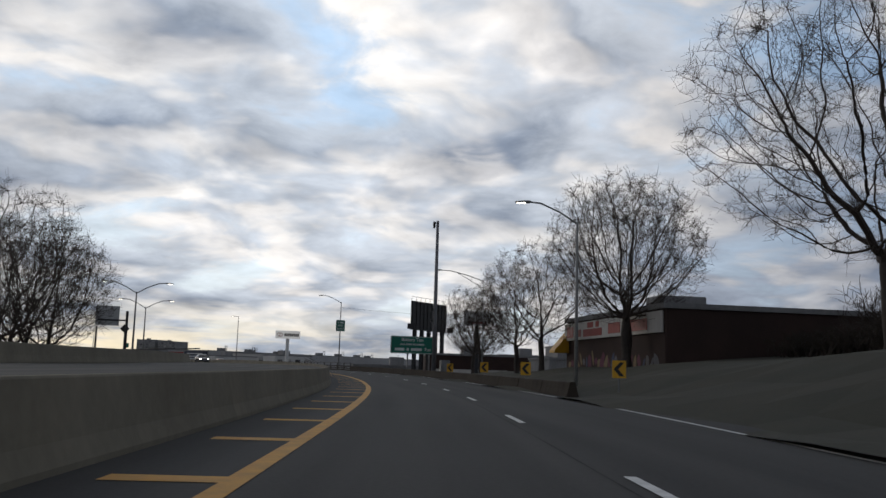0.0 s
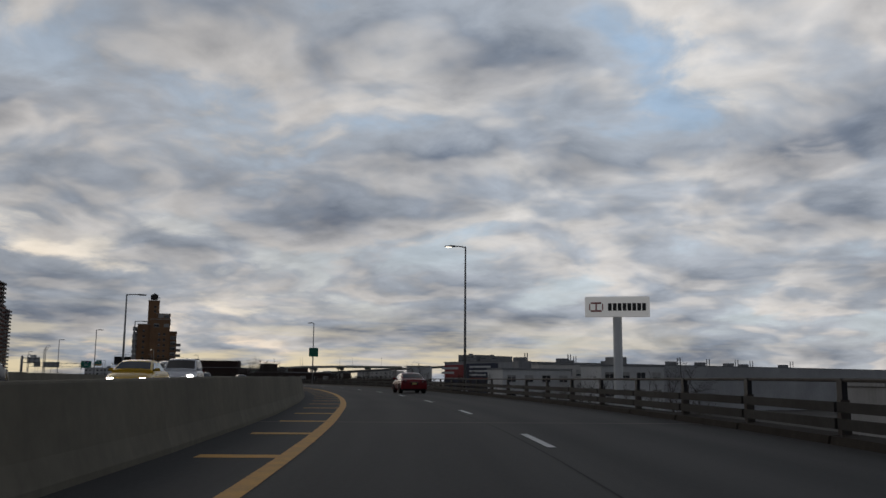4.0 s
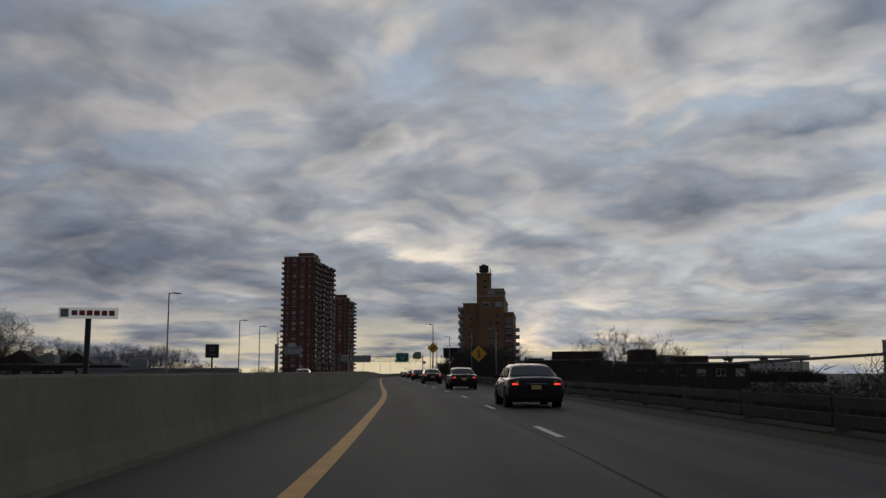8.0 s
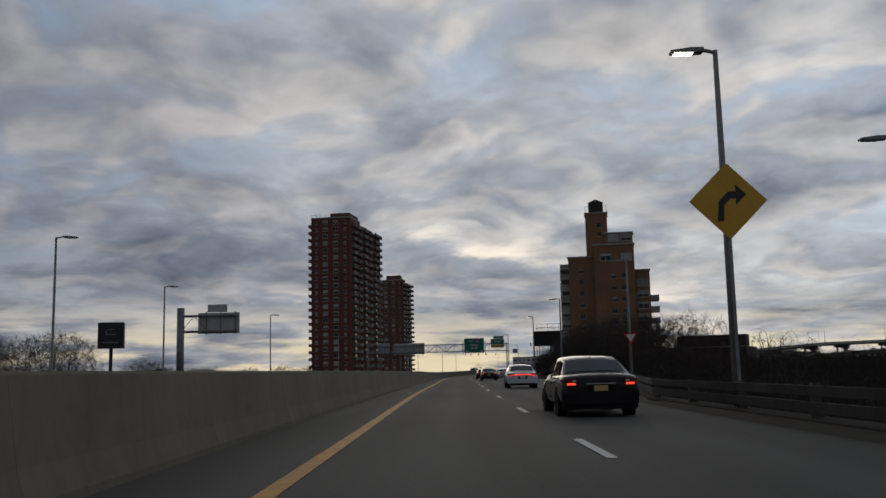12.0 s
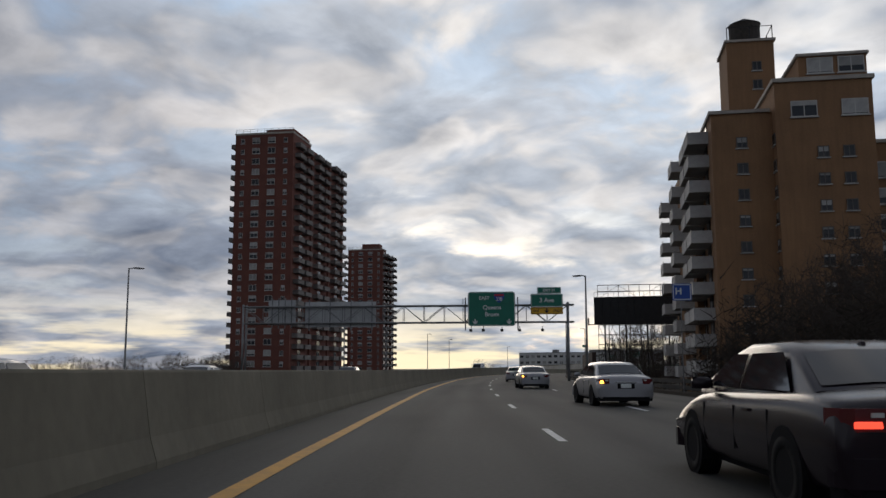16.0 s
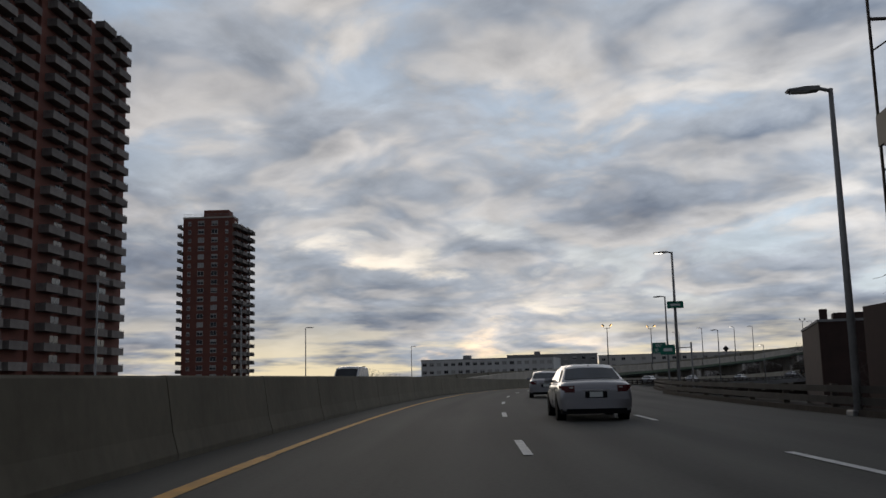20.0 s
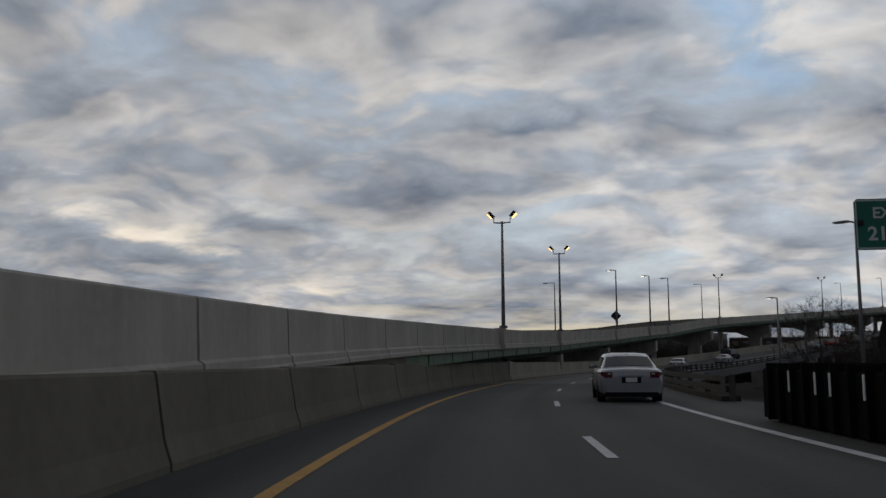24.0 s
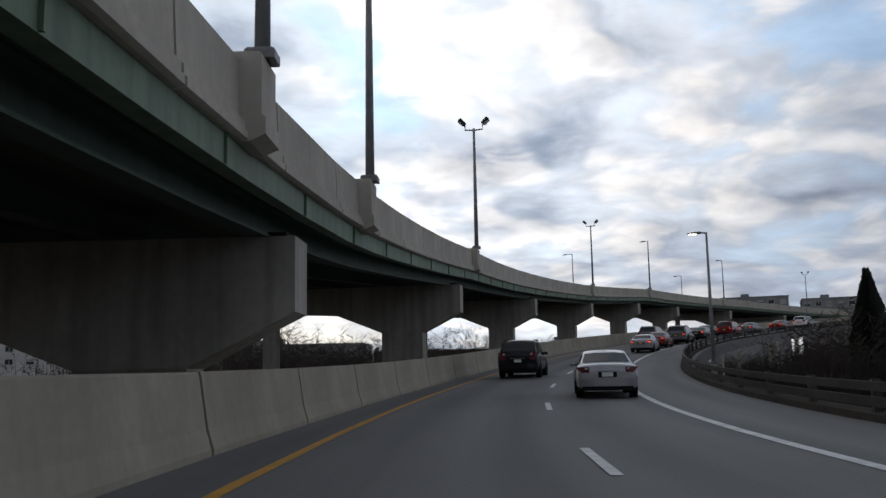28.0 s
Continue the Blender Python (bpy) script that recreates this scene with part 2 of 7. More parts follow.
def road_mat(name, a, b, worn):
    """Asphalt in road coordinates (UV: metres along, metres across): aggregate, polished wheel tracks, oil line, patches."""
    m = bpy.data.materials.new(name)
    m.use_nodes = True
    nt = m.node_tree
    bs = nt.nodes["Principled BSDF"]
    N, L = nt.nodes.new, nt.links.new
    uv = N("ShaderNodeUVMap")
    sp = N("ShaderNodeSeparateXYZ")
    L(uv.outputs[0], sp.inputs[0])
    mp = N("ShaderNodeMapping")
    mp.inputs["Scale"].default_value = (0.045, 0.9, 1)
    L(uv.outputs[0], mp.inputs[0])
    n1, n2, n3 = (N("ShaderNodeTexNoise") for _ in range(3))
    L(mp.outputs[0], n1.inputs["Vector"])
    L(uv.outputs[0], n2.inputs["Vector"])
    L(uv.outputs[0], n3.inputs["Vector"])
    for n, s, dt in ((n1, 1.0, 5), (n2, 14.0, 4), (n3, 0.11, 3)):
        n.inputs["Scale"].default_value, n.inputs["Detail"].default_value = s, dt
    wv = N("ShaderNodeMath")
    wv.operation = "MULTIPLY"
    L(sp.outputs[1], wv.inputs[0])
    wv.inputs[1].default_value = 2 * math.pi / 1.78
    cs = N("ShaderNodeMath")
    cs.operation = "COSINE"
    L(wv.outputs[0], cs.inputs[0])
    tot = N("ShaderNodeMath")
    tot.operation = "MULTIPLY_ADD"
    L(cs.outputs[0], tot.inputs[0])
    tot.inputs[1].default_value = worn
    L(n1.outputs[0], tot.inputs[2])
    t2 = N("ShaderNodeMath")
    t2.operation = "MULTIPLY_ADD"
    L(n2.outputs[0], t2.inputs[0])
    t2.inputs[1].default_value = 0.5
    L(tot.outputs[0], t2.inputs[2])
    t3 = N("ShaderNodeMath")
    t3.operation = "MULTIPLY_ADD"
    L(n3.outputs[0], t3.inputs[0])
    t3.inputs[1].default_value = 0.5
    L(t2.outputs[0], t3.inputs[2])
    mr = N("ShaderNodeMapRange")
    L(t3.outputs[0], mr.inputs[0])
    mr.inputs[1].default_value, mr.inputs[2].default_value = 0.55, 1.25
    mx = N("ShaderNodeMix")
    mx.data_type = "RGBA"
    L(mr.outputs[0], mx.inputs[0])
    mx.inputs[6].default_value, mx.inputs[7].default_value = (*a, 1), (*b, 1)
    L(mx.outputs[2], bs.inputs["Base Color"])
    bs.inputs["Roughness"].default_value = 0.82
    bs.inputs["Specular IOR Level"].default_value = 0.2
    bp = N("ShaderNodeBump")
    L(n2.outputs[0], bp.inputs["Height"])
    bp.inputs["Strength"].default_value, bp.inputs["Distance"].default_value = 0.35, 0.01
    L(bp.outputs[0], bs.inputs["Normal"])
    return m


ASPHALT = road_mat("asphalt", (0.038, 0.038, 0.036), (0.090, 0.088, 0.080), 0.12)
ASPHALT_NEW = road_mat("fresh_asphalt", (0.024, 0.024, 0.025), (0.056, 0.055, 0.053), 0.10)
ASPHALT_OLD = road_mat("concrete_deck_paving", (0.095, 0.090, 0.080), (0.16, 0.15, 0.13), 0.08)
ASPHALT_PALE = road_mat("pale_worn_paving", (0.10, 0.10, 0.10), (0.185, 0.183, 0.178), 0.14)
TAR = mat("tar_patch", (0.036, 0.036, 0.037), (0.05, 0.05, 0.05), 1.5, 0.95, spec=0.1)
CONCRETE = mat("barrier_concrete", (0.205, 0.187, 0.145), (0.15, 0.137, 0.107), 0.5, 0.9, bump=0.3, spec=0.12, vary=0.05, streak=0.14)
CONCRETE_NEW = mat("newer_pale_concrete", (0.38, 0.345, 0.28), (0.29, 0.262, 0.215), 0.6, 0.88, bump=0.35, spec=0.15, vary=0.05, streak=0.18)
CONCRETE_LIGHT = mat("parapet_concrete", (0.50, 0.46, 0.40), (0.39, 0.36, 0.31), 0.6, 0.85, bump=0.35, spec=0.2, vary=0.06, streak=0.22)
CONCRETE_DARK = mat("pier_concrete", (0.42, 0.395, 0.35), (0.29, 0.27, 0.24), 0.5, 0.9, bump=0.4, streak=0.5)
YELLOW = mat("yellow_road_paint", (0.62, 0.30, 0.025), (0.42, 0.22, 0.035), 2.5, 0.7, fine=22)
WHITE = mat("white_road_paint", (0.74, 0.74, 0.72), (0.46, 0.46, 0.45), 2.5, 0.7, fine=22)
BEAM_STEEL = mat("dull_rail_steel", (0.050, 0.047, 0.043), (0.031, 0.028, 0.025), 1.2, 0.8, 0.05, spec=0.2, vary=0.15, streak=0.2)
STEEL = mat("galvanised_steel", (0.25, 0.255, 0.26), (0.15, 0.15, 0.15), 2.0, 0.55, 0.6, vary=0.12)
GRIMY = mat("grimy_brown_concrete", (0.060, 0.050, 0.040), (0.034, 0.029, 0.024), 0.8, 0.95, bump=0.4, spec=0.1, vary=0.05, streak=0.4)
MAST = mat("grey_mast_paint", (0.20, 0.20, 0.21), (0.14, 0.14, 0.15), 1.2, 0.6, 0.1, streak=0.2)
RUSTY = mat("weathered_steel", (0.10, 0.085, 0.072), (0.055, 0.045, 0.038), 3.0, 0.75, 0.3, vary=0.1)
POLE = mat("grey_pole_metal", (0.27, 0.27, 0.265), (0.18, 0.18, 0.178), 1.5, 0.55, 0.15)
DARK = mat("dark_painted_steel", (0.018, 0.018, 0.02), (0.010, 0.010, 0.011), 2.0, 0.6, 0.2)
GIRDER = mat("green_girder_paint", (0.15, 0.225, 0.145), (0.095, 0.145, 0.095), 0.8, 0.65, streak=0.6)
# darker version of the fascia green, for the girders set back beneath the deck
GIRDER_DARK = mat("dark_girder_paint", (0.045, 0.075, 0.055), (0.028, 0.045, 0.034), 0.8, 0.7, streak=0.4)
GRASS = mat("winter_grass", (0.028, 0.025, 0.012), (0.015, 0.017, 0.007), 0.35, 0.95, bump=0.6, fine=9)
SOIL = mat("bare_ground", (0.06, 0.05, 0.037), (0.035, 0.03, 0.023), 0.05, 0.95, fine=1.2)
BARK = mat("tree_bark", (0.055, 0.045, 0.038), (0.028, 0.024, 0.02), 3.0, 0.9, bump=0.5)
TWIG = mat("bare_twigs", (0.060, 0.044, 0.034), (0.036, 0.028, 0.022), 1.0, 0.9)
BRUSH = mat("dry_brush", (0.040, 0.030, 0.022), (0.022, 0.018, 0.013), 0.6, 0.95)
CONIFER = mat("conifer_needles", (0.02, 0.03, 0.016), (0.012, 0.018, 0.01), 1.0, 0.9)
RED_BRICK = mat("red_brick", (0.165, 0.058, 0.040), (0.11, 0.040, 0.030), 0.35, 0.9, fine=5, bump=0.2)
TAN_BRICK = mat("tan_brick", (0.27, 0.148, 0.073), (0.20, 0.11, 0.056), 0.3, 0.9, fine=6, bump=0.2, streak=0.2)
DARK_BRICK = mat("dark_brick", (0.044, 0.023, 0.018), (0.027, 0.015, 0.012), 0.5, 0.9, fine=6, bump=0.2)
SLAB = mat("balcony_concrete", (0.46, 0.45, 0.43), (0.34, 0.33, 0.32), 0.6, 0.85, vary=0.15)
SLAB_DARK = mat("weathered_balcony", (0.20, 0.18, 0.165), (0.12, 0.105, 0.098), 0.6, 0.85, vary=0.25)
STONE = mat("pale_coping", (0.42, 0.38, 0.33), (0.3, 0.27, 0.24), 1.0, 0.85)
GLASS = plain("window_glass", (0.02, 0.022, 0.026), 0.08, 0.0, 0.35)
BLIND = mat("drawn_blind", (0.34, 0.33, 0.31), (0.22, 0.22, 0.21), 1.2, 0.35, vary=0.3)
FRAME = mat("window_frame_paint", (0.50, 0.48, 0.45), (0.38, 0.37, 0.35), 2.0, 0.6)
WHITE_WALL = mat("white_painted_wall", (0.62, 0.62, 0.60), (0.48, 0.48, 0.47), 0.12, 0.8, streak=0.15)
PALE_WALL = mat("pale_stucco", (0.58, 0.56, 0.52), (0.45, 0.43, 0.40), 0.15, 0.85, streak=0.15)
GREY_WALL = mat("grey_wall", (0.26, 0.26, 0.26), (0.18, 0.18, 0.18), 0.2, 0.85, streak=0.2)
LIGHT_GREY_WALL = mat("light_grey_wall", (0.40, 0.40, 0.40), (0.30, 0.30, 0.30), 0.12, 0.85, streak=0.2)
NAVY = mat("navy_panel", (0.025, 0.032, 0.06), (0.018, 0.022, 0.04), 0.5, 0.6)
RED_PANEL = mat("red_panel", (0.30, 0.03, 0.025), (0.2, 0.02, 0.02), 0.8, 0.5)
GREEN_SIGN = mat("green_sign_sheet", (0.005, 0.165, 0.108), (0.004, 0.125, 0.082), 1.2, 0.45)
WHITE_SIGN = plain("white_sign_sheet", (0.62, 0.65, 0.63), 0.45)
YELLOW_SIGN = mat("yellow_sign_sheet", (0.70, 0.38, 0.014), (0.56, 0.30, 0.014), 1.5, 0.45)
BLUE_SIGN = plain("blue_sign_sheet", (0.012, 0.06, 0.30), 0.45)
RED_SIGN = plain("red_sign_sheet", (0.45, 0.02, 0.025), 0.45)
BLACK_SIGN = plain("black_sign_sheet", (0.012, 0.012, 0.012), 0.5)
SIGN_BACK = mat("bare_aluminium_sheet", (0.48, 0.49, 0.49), (0.35, 0.355, 0.36), 0.6, 0.6, 0.15, streak=0.2)
# faint emission added to brighten dealer sign faces that came out too dark
SIGN_BOOSTED = plain("brightened_sign_face", (0.62, 0.62, 0.60), 0.5, emit=(1.0, 0.98, 0.95), power=0.20)
LAMP_ON = plain("lit_sodium_lens", (0.8, 0.6, 0.4), 0.3, emit=(1.0, 0.56, 0.2), power=2.6)
LAMP_COOL = plain("lit_white_lens", (0.8, 0.8, 0.8), 0.3, emit=(1.0, 0.9, 0.75), power=2.5)
LAMP_OFF = plain("unlit_lens", (0.5, 0.5, 0.48), 0.25)
HEAD_ON = plain("lit_headlight", (0.9, 0.9, 0.9), 0.2, emit=(1.0, 0.95, 0.85), power=9.0)
TAIL_ON = plain("lit_brake_light", (0.4, 0.01, 0.01), 0.25, emit=(1.0, 0.06, 0.03), power=1.4)
TAIL_OFF = plain("red_tail_lens", (0.085, 0.006, 0.008), 0.25, coat=0.2)
AMBER_ON = plain("lit_amber_lens", (0.6, 0.2, 0.02), 0.25, emit=(1.0, 0.38, 0.05), power=4.0)
TYRE = plain("tyre_rubber", (0.014, 0.014, 0.014), 0.9, spec=0.12)
RIM = plain("alloy_rim", (0.32, 0.32, 0.33), 0.35, 0.9)
CAR_GLASS = plain("tinted_car_glass", (0.012, 0.014, 0.016), 0.05, 0.0, 0.5)
TRIM = plain("black_plastic_trim", (0.010, 0.010, 0.011), 0.85, spec=0.08)
PLATE = plain("plate_sheet", (0.5, 0.36, 0.12), 0.5)
CHROME = plain("chrome", (0.5, 0.5, 0.5), 0.15, 1.0)


def paint(name, c, rough=0.28):
    return plain(name, c, rough * 0.75, 0.0, 0.25, coat=0.08)


# ---- mesh helpers ----
class Shape:
    """Vertices and faces gathered piece by piece, each face with a material slot."""

    def __init__(self):
        self.v, self.f, self.m = [], [], []

    def add(self, vs, fs, slot=0):
        k = len(self.v)
        self.v += [tuple(p) for p in vs]
        self.f += [tuple(i + k for i in q) for q in fs]
        self.m += [slot] * len(fs)
        return self

    def box(self, x0, x1, y0, y1, z0, z1, slot=0):
        return self.add([(x, y, z) for x in (x0, x1) for y in (y0, y1) for z in (z0, z1)],
                        [(0, 1, 3, 2), (4, 6, 7, 5), (0, 4, 5, 1), (2, 3, 7, 6), (0, 2, 6, 4), (1, 5, 7, 3)], slot)

    def bevel_box(self, x0, x1, y0, y1, z0, z1, r, slot=0):
        """A box whose four upright and top edges are cut back by r."""
        ring = lambda g: [(x0 + g, y0 + r + g, 0), (x0 + r + g, y0 + g, 0), (x1 - r - g, y0 + g, 0), (x1 - g, y0 + r + g, 0),
                          (x1 - g, y1 - r - g, 0), (x1 - r - g, y1 - g, 0), (x0 + r + g, y1 - g, 0), (x0 + g, y1 - r - g, 0)]
        vs = [(a, b, z0) for a, b, _ in ring(0)] + [(a, b, z1 - r) for a, b, _ in ring(0)] + [(a, b, z1) for a, b, _ in ring(r * 0.7)]
        fs = [tuple(range(7, -1, -1)), tuple(range(16, 24))]
        for j in (0, 8):
            fs += [(j + i, j + (i + 1) % 8, j + 8 + (i + 1) % 8, j + 8 + i) for i in range(8)]
        return self.add(vs, fs, slot)

    def prism(self, outline, lo, hi, axis="y", slot=0):
        """A closed outline of (a, b) swept along an axis: y takes (x, z), x takes (y, z), z takes (x, y)."""
        put = {"y": lambda a, b, c: (a, c, b), "x": lambda a, b, c: (c, a, b), "z": lambda a, b, c: (a, b, c)}[axis]
        n = len(outline)
        vs = [put(a, b, lo) for a, b in outline] + [put(a, b, hi) for a, b in outline]
        fs = [tuple(range(n - 1, -1, -1)), tuple(range(n, 2 * n))] + [(i, (i + 1) % n, n + (i + 1) % n, n + i) for i in range(n)]
        return self.add(vs, fs, slot)

    def tube(self, pts, radii, sides=6, slot=0, cap=True):
        rings, k = [], len(self.v)
        pts = [Vector(p) for p in pts]
        for i, p in enumerate(pts):
            t = (pts[min(i + 1, len(pts) - 1)] - pts[max(i - 1, 0)]).normalized()
            a = t.orthogonal().normalized() if abs(t.z) < 0.95 else Vector((1, 0, 0))
            a = (a - t * a.dot(t)).normalized()
            b = t.cross(a)
            r = radii[i] if hasattr(radii, "__len__") else radii
            rings += [p + (a * math.cos(2 * math.pi * j / sides) + b * math.sin(2 * math.pi * j / sides)) * r for j in range(sides)]
        fs = []
        for i in range(len(pts) - 1):
            fs += [(i * sides + j, i * sides + (j + 1) % sides, (i + 1) * sides + (j + 1) % sides, (i + 1) * sides + j) for j in range(sides)]
        if cap:
            fs += [tuple(range(sides - 1, -1, -1)), tuple(range((len(pts) - 1) * sides, len(pts) * sides))]
        return self.add(rings, fs, slot)

    def mesh(self, name, mats, smooth=False):
        me = bpy.data.meshes.new(name)
        me.from_pydata(self.v, [], self.f)
        for m in mats if isinstance(mats, (list, tuple)) else [mats]:
            me.materials.append(m)
        me.polygons.foreach_set("material_index", self.m)
        if smooth:
            me.polygons.foreach_set("use_smooth", [True] * len(self.f))
        bm = bmesh.new()
        bm.from_mesh(me)
        bmesh.ops.recalc_face_normals(bm, faces=bm.faces)
        bm.to_mesh(me)
        bm.free()
        return me


def part(name, shape, mats, parent, label="", m=None, smooth=False):
    me = shape.mesh(name, mats, smooth) if isinstance(shape, Shape) else shape
    ob = new(name, me)
    ob.parent = parent
    if m is not None:
        ob.matrix_basis = m
    if label:
        ob["label"] = label
    return ob


def thing(name, label, category, m=None, group="", kind=""):
    ob = new(name)
    ob.empty_display_size = 0.2
    if m is not None:
        ob.matrix_basis = m
    return tagged(ob, label, category, group, kind)


def solid(name, shape, mats, label, category, m=None, group="", kind="", smooth=False):
    ob = new(name, shape.mesh(name, mats, smooth))
    if m is not None:
        ob.matrix_basis = m
    return tagged(ob, label, category, group, kind)


# ---- plan: the road's axis, stations s in metres along it, offsets to its right ----
AXIS = ((-0.3, -80.0), (-0.2, -40.0), (0.0, 0.0), (-3.0, 51.6), (-12.3, 102.8), (-29.7, 152.3), (-54.1, 196.9), (-83.0, 235.8), (-116.2, 269.4), (-150.2, 300.3), (-183.9, 330.6), (-217.3, 360.9), (-250.0, 391.2), (-282.4, 420.9), (-313.6, 450.7), (-342.6, 480.9), (-368.1, 510.8), (-390.5, 541.2), (-409.7, 573.9), (-424.3, 611.0), (-433.4, 652.8), (-436.1, 682.8))
Z_S = (0, 80, 131, 184, 237, 287, 337, 383, 429, 474, 519, 564, 608, 651, 693, 732, 770, 808, 848, 891, 921)
Z_V = (-0.2, 0, 0.27, 0.75, 1.16, 1.29, 1.37, 1.42, 1.52, 1.64, 1.63, 1.56, 1.41, 1.29, 1.26, 1.3, 1.3, 1.17, 0.87, 0.59, 0.54)


def spline(keys, step=1.0):
    k = [np.array(p, float) for p in keys]
    pts = []
    for i in range(len(k) - 1):
        a, b, c, e = k[max(i - 1, 0)], k[i], k[i + 1], k[min(i + 2, len(k) - 1)]
        for j in range(24):
            t = j / 24
            pts.append(0.5 * (2 * b + (c - a) * t + (2 * a - 5 * b + 4 * c - e) * t * t + (3 * b - a - 3 * c + e) * t ** 3))
    return np.array(pts + [k[-1]])


class Line:
    """A plan curve that can be walked by its length."""

    def __init__(self, head, bend):
        pts = spline(head)
        turn = math.atan2(*(pts[-1] - pts[-3])[::-1])
        tail, p = [], pts[-1]
        for i in range(70):
            turn -= bend * 5
            p = p + 5 * np.array([math.cos(turn), math.sin(turn)])
            tail.append(p)
        self.p = np.vstack([pts, tail])
        self.s = np.concatenate([[0], np.cumsum(np.hypot(*np.diff(self.p, axis=0).T))])

    def xy(self, s):
        return np.array([np.interp(s, self.s, self.p[:, 0]), np.interp(s, self.s, self.p[:, 1])])

    def yaw(self, s):
        d = self.xy(s + 2.5) - self.xy(s - 2.5)
        return math.degrees(math.atan2(-d[0], d[1]))

    def at(self, s, lat):
        a = radians(self.yaw(s))
        p = self.xy(s)
        return p[0] + math.cos(a) * lat, p[1] + math.sin(a) * lat


ROAD = Line(AXIS, 0.0052)
RAMP = Line(AXIS, 0.0040)     # the carriageway that climbs to the viaduct


def zr(s):
    if s <= 921:
        return float(np.interp(s, Z_S, Z_V))
    d = s - 921
    return 0.54 + (0.0005 * d * d if d < 60 else 1.8 + 0.06 * (d - 60))


TOP_S = (0, 150, 200, 260, 320, 770, 785, 810, 840, 883, 912, 934, 943, 970, 1024, 1053, 1100, 1300)
TOP_V = (1.9, 1.9, 1.75, 1.4, 1.2, 1.12, 1.18, 1.76, 2.6, 3.62, 4.62, 5.6, 5.98, 8.0, 10.9, 12.8, 13.9, 14.2)


def z_top(s):
    """Height of the top of the climbing carriageway's parapet."""
    return float(np.interp(s, TOP_S, TOP_V)) + (zr(s) if s < 921 else 0.54)


def on(s, lat, z=0.0, turn=0.0, line=None):
    line = line or ROAD
    x, y = line.at(s, lat)
    return pose(x, y, (zr(s) if line is ROAD else 0) + z, 0, 0, line.yaw(s) + turn)


def strip(name, s0, s1, step, lats, zs, material, line=None, label="", category="", close=True, kind="structure", parent=None):
    """A surface or bar along the road: lats(s) and zs(s) give the cross section's points in order."""
    line = line or ROAD
    n = max(2, int(round((s1 - s0) / step)) + 1)
    ss = np.linspace(s0, s1, n)
    vs, uv, fs = [], [], []
    for s in ss:
        la, ze = lats(s), zs(s)
        for a, b in zip(la, ze):
            vs.append((*line.at(s, a), b))
            uv.append((s, a))
    w = len(lats(s0))
    m = w if close else w - 1
    for i in range(n - 1):
        for j in range(m):
            k = (j + 1) % w
            fs.append((i * w + j, i * w + k, (i + 1) * w + k, (i + 1) * w + j))
    if close and w > 2:
        fs += [tuple(range(w - 1, -1, -1)), tuple(range((n - 1) * w, n * w))]
    me = bpy.data.meshes.new(name)
    me.from_pydata(vs, [], fs)
    me.materials.append(material)
    layer = me.uv_layers.new(name="UVMap")
    for lp in me.loops:
        layer.data[lp.index].uv = uv[lp.vertex_index]
    bm = bmesh.new()
    bm.from_mesh(me)
    bmesh.ops.recalc_face_normals(bm, faces=bm.faces)
    if not close and bm.faces:
        bm.faces.ensure_lookup_table()
        if sum(f.normal.z for f in bm.faces) < 0:
            bmesh.ops.reverse_faces(bm, faces=bm.faces)
    bm.to_mesh(me)
    bm.free()
    ob = new(name, me)
    if parent:
        ob.parent = parent
        if label:
            ob["label"] = label
        return ob
    return tagged(ob, label, category, kind=kind)


lin = lambda xs, ys: (lambda s: float(np.interp(s, xs, ys)))
YEL = lin((0, 88, 140, 192, 245, 300, 325, 338, 360, 400, 453, 492, 584, 630, 665, 715, 745, 810, 841, 884, 930, 1300),
          (-1.6, -1.63, -1.2, -1.45, -2.0, -1.6, -1.35, -1.36, -1.40, -1.5, -1.72, -1.75, -2.05, -2.0, -2.16, -2.85, -2.6, -1.75, -1.87, -2.15, -2.2, -2.1))
DASH_LAT = lin((0, 100, 146, 190, 246, 322, 346, 368, 463, 500, 584, 633, 671, 719, 810, 844, 891, 932, 1300),
               (2.2, 2.33, 2.65, 2.42, 1.85, 2.0, 2.22, 2.16, 2.0, 1.85, 1.76, 1.67, 1.48, 1.05, 1.54, 1.52, 1.48, 1.7, 1.6))
EDGE_L = lin((0, 90, 200, 250, 312, 365, 420, 495, 630, 680, 715, 745, 810, 930, 1300),       # foot of the median barrier
             (-3.3, -3.3, -3.2, -3.7, -3.5, -3.65, -3.5, -3.5, -3.35, -3.6, -4.1, -3.9, -3.15, -3.35, -3.2))
EDGE_R = lin((0, 94, 150, 190, 254, 320, 500, 540, 740, 780, 846, 890, 936, 1300), (6.2, 6.3, 6.8, 6.6, 6.0, 5.5, 5.4, 6.2, 4.9, 4.8, 4.3, 4.35, 4.55, 4.6))
RAIL_R = lin((0, 150, 210, 254, 330, 420, 502, 534, 590, 690, 732, 760, 812, 830, 851, 900, 945, 1300),
             (6.9, 7.4, 7.2, 7.0, 6.6, 6.3, 6.2, 11.2, 10.0, 9.8, 9.5, 10.2, 10.6, 6.4, 6.2, 6.8, 7.6, 7.4))
OPP_L = lambda s: EDGE_L(s) - 0.65 if s < 790 else float(np.interp(s, (790, 805, 828, 850), (EDGE_L(790) - 0.75, EDGE_L(805) - 0.85, EDGE_L(828) - 0.78, -3.2)) if s < 850 else np.interp(s, (850, 900, 916, 925, 935, 943, 970, 1024, 1300), (-3.2, -3.3, -3.25, -3.05, -2.9, -2.65, -2.1, -1.9, -1.9)))

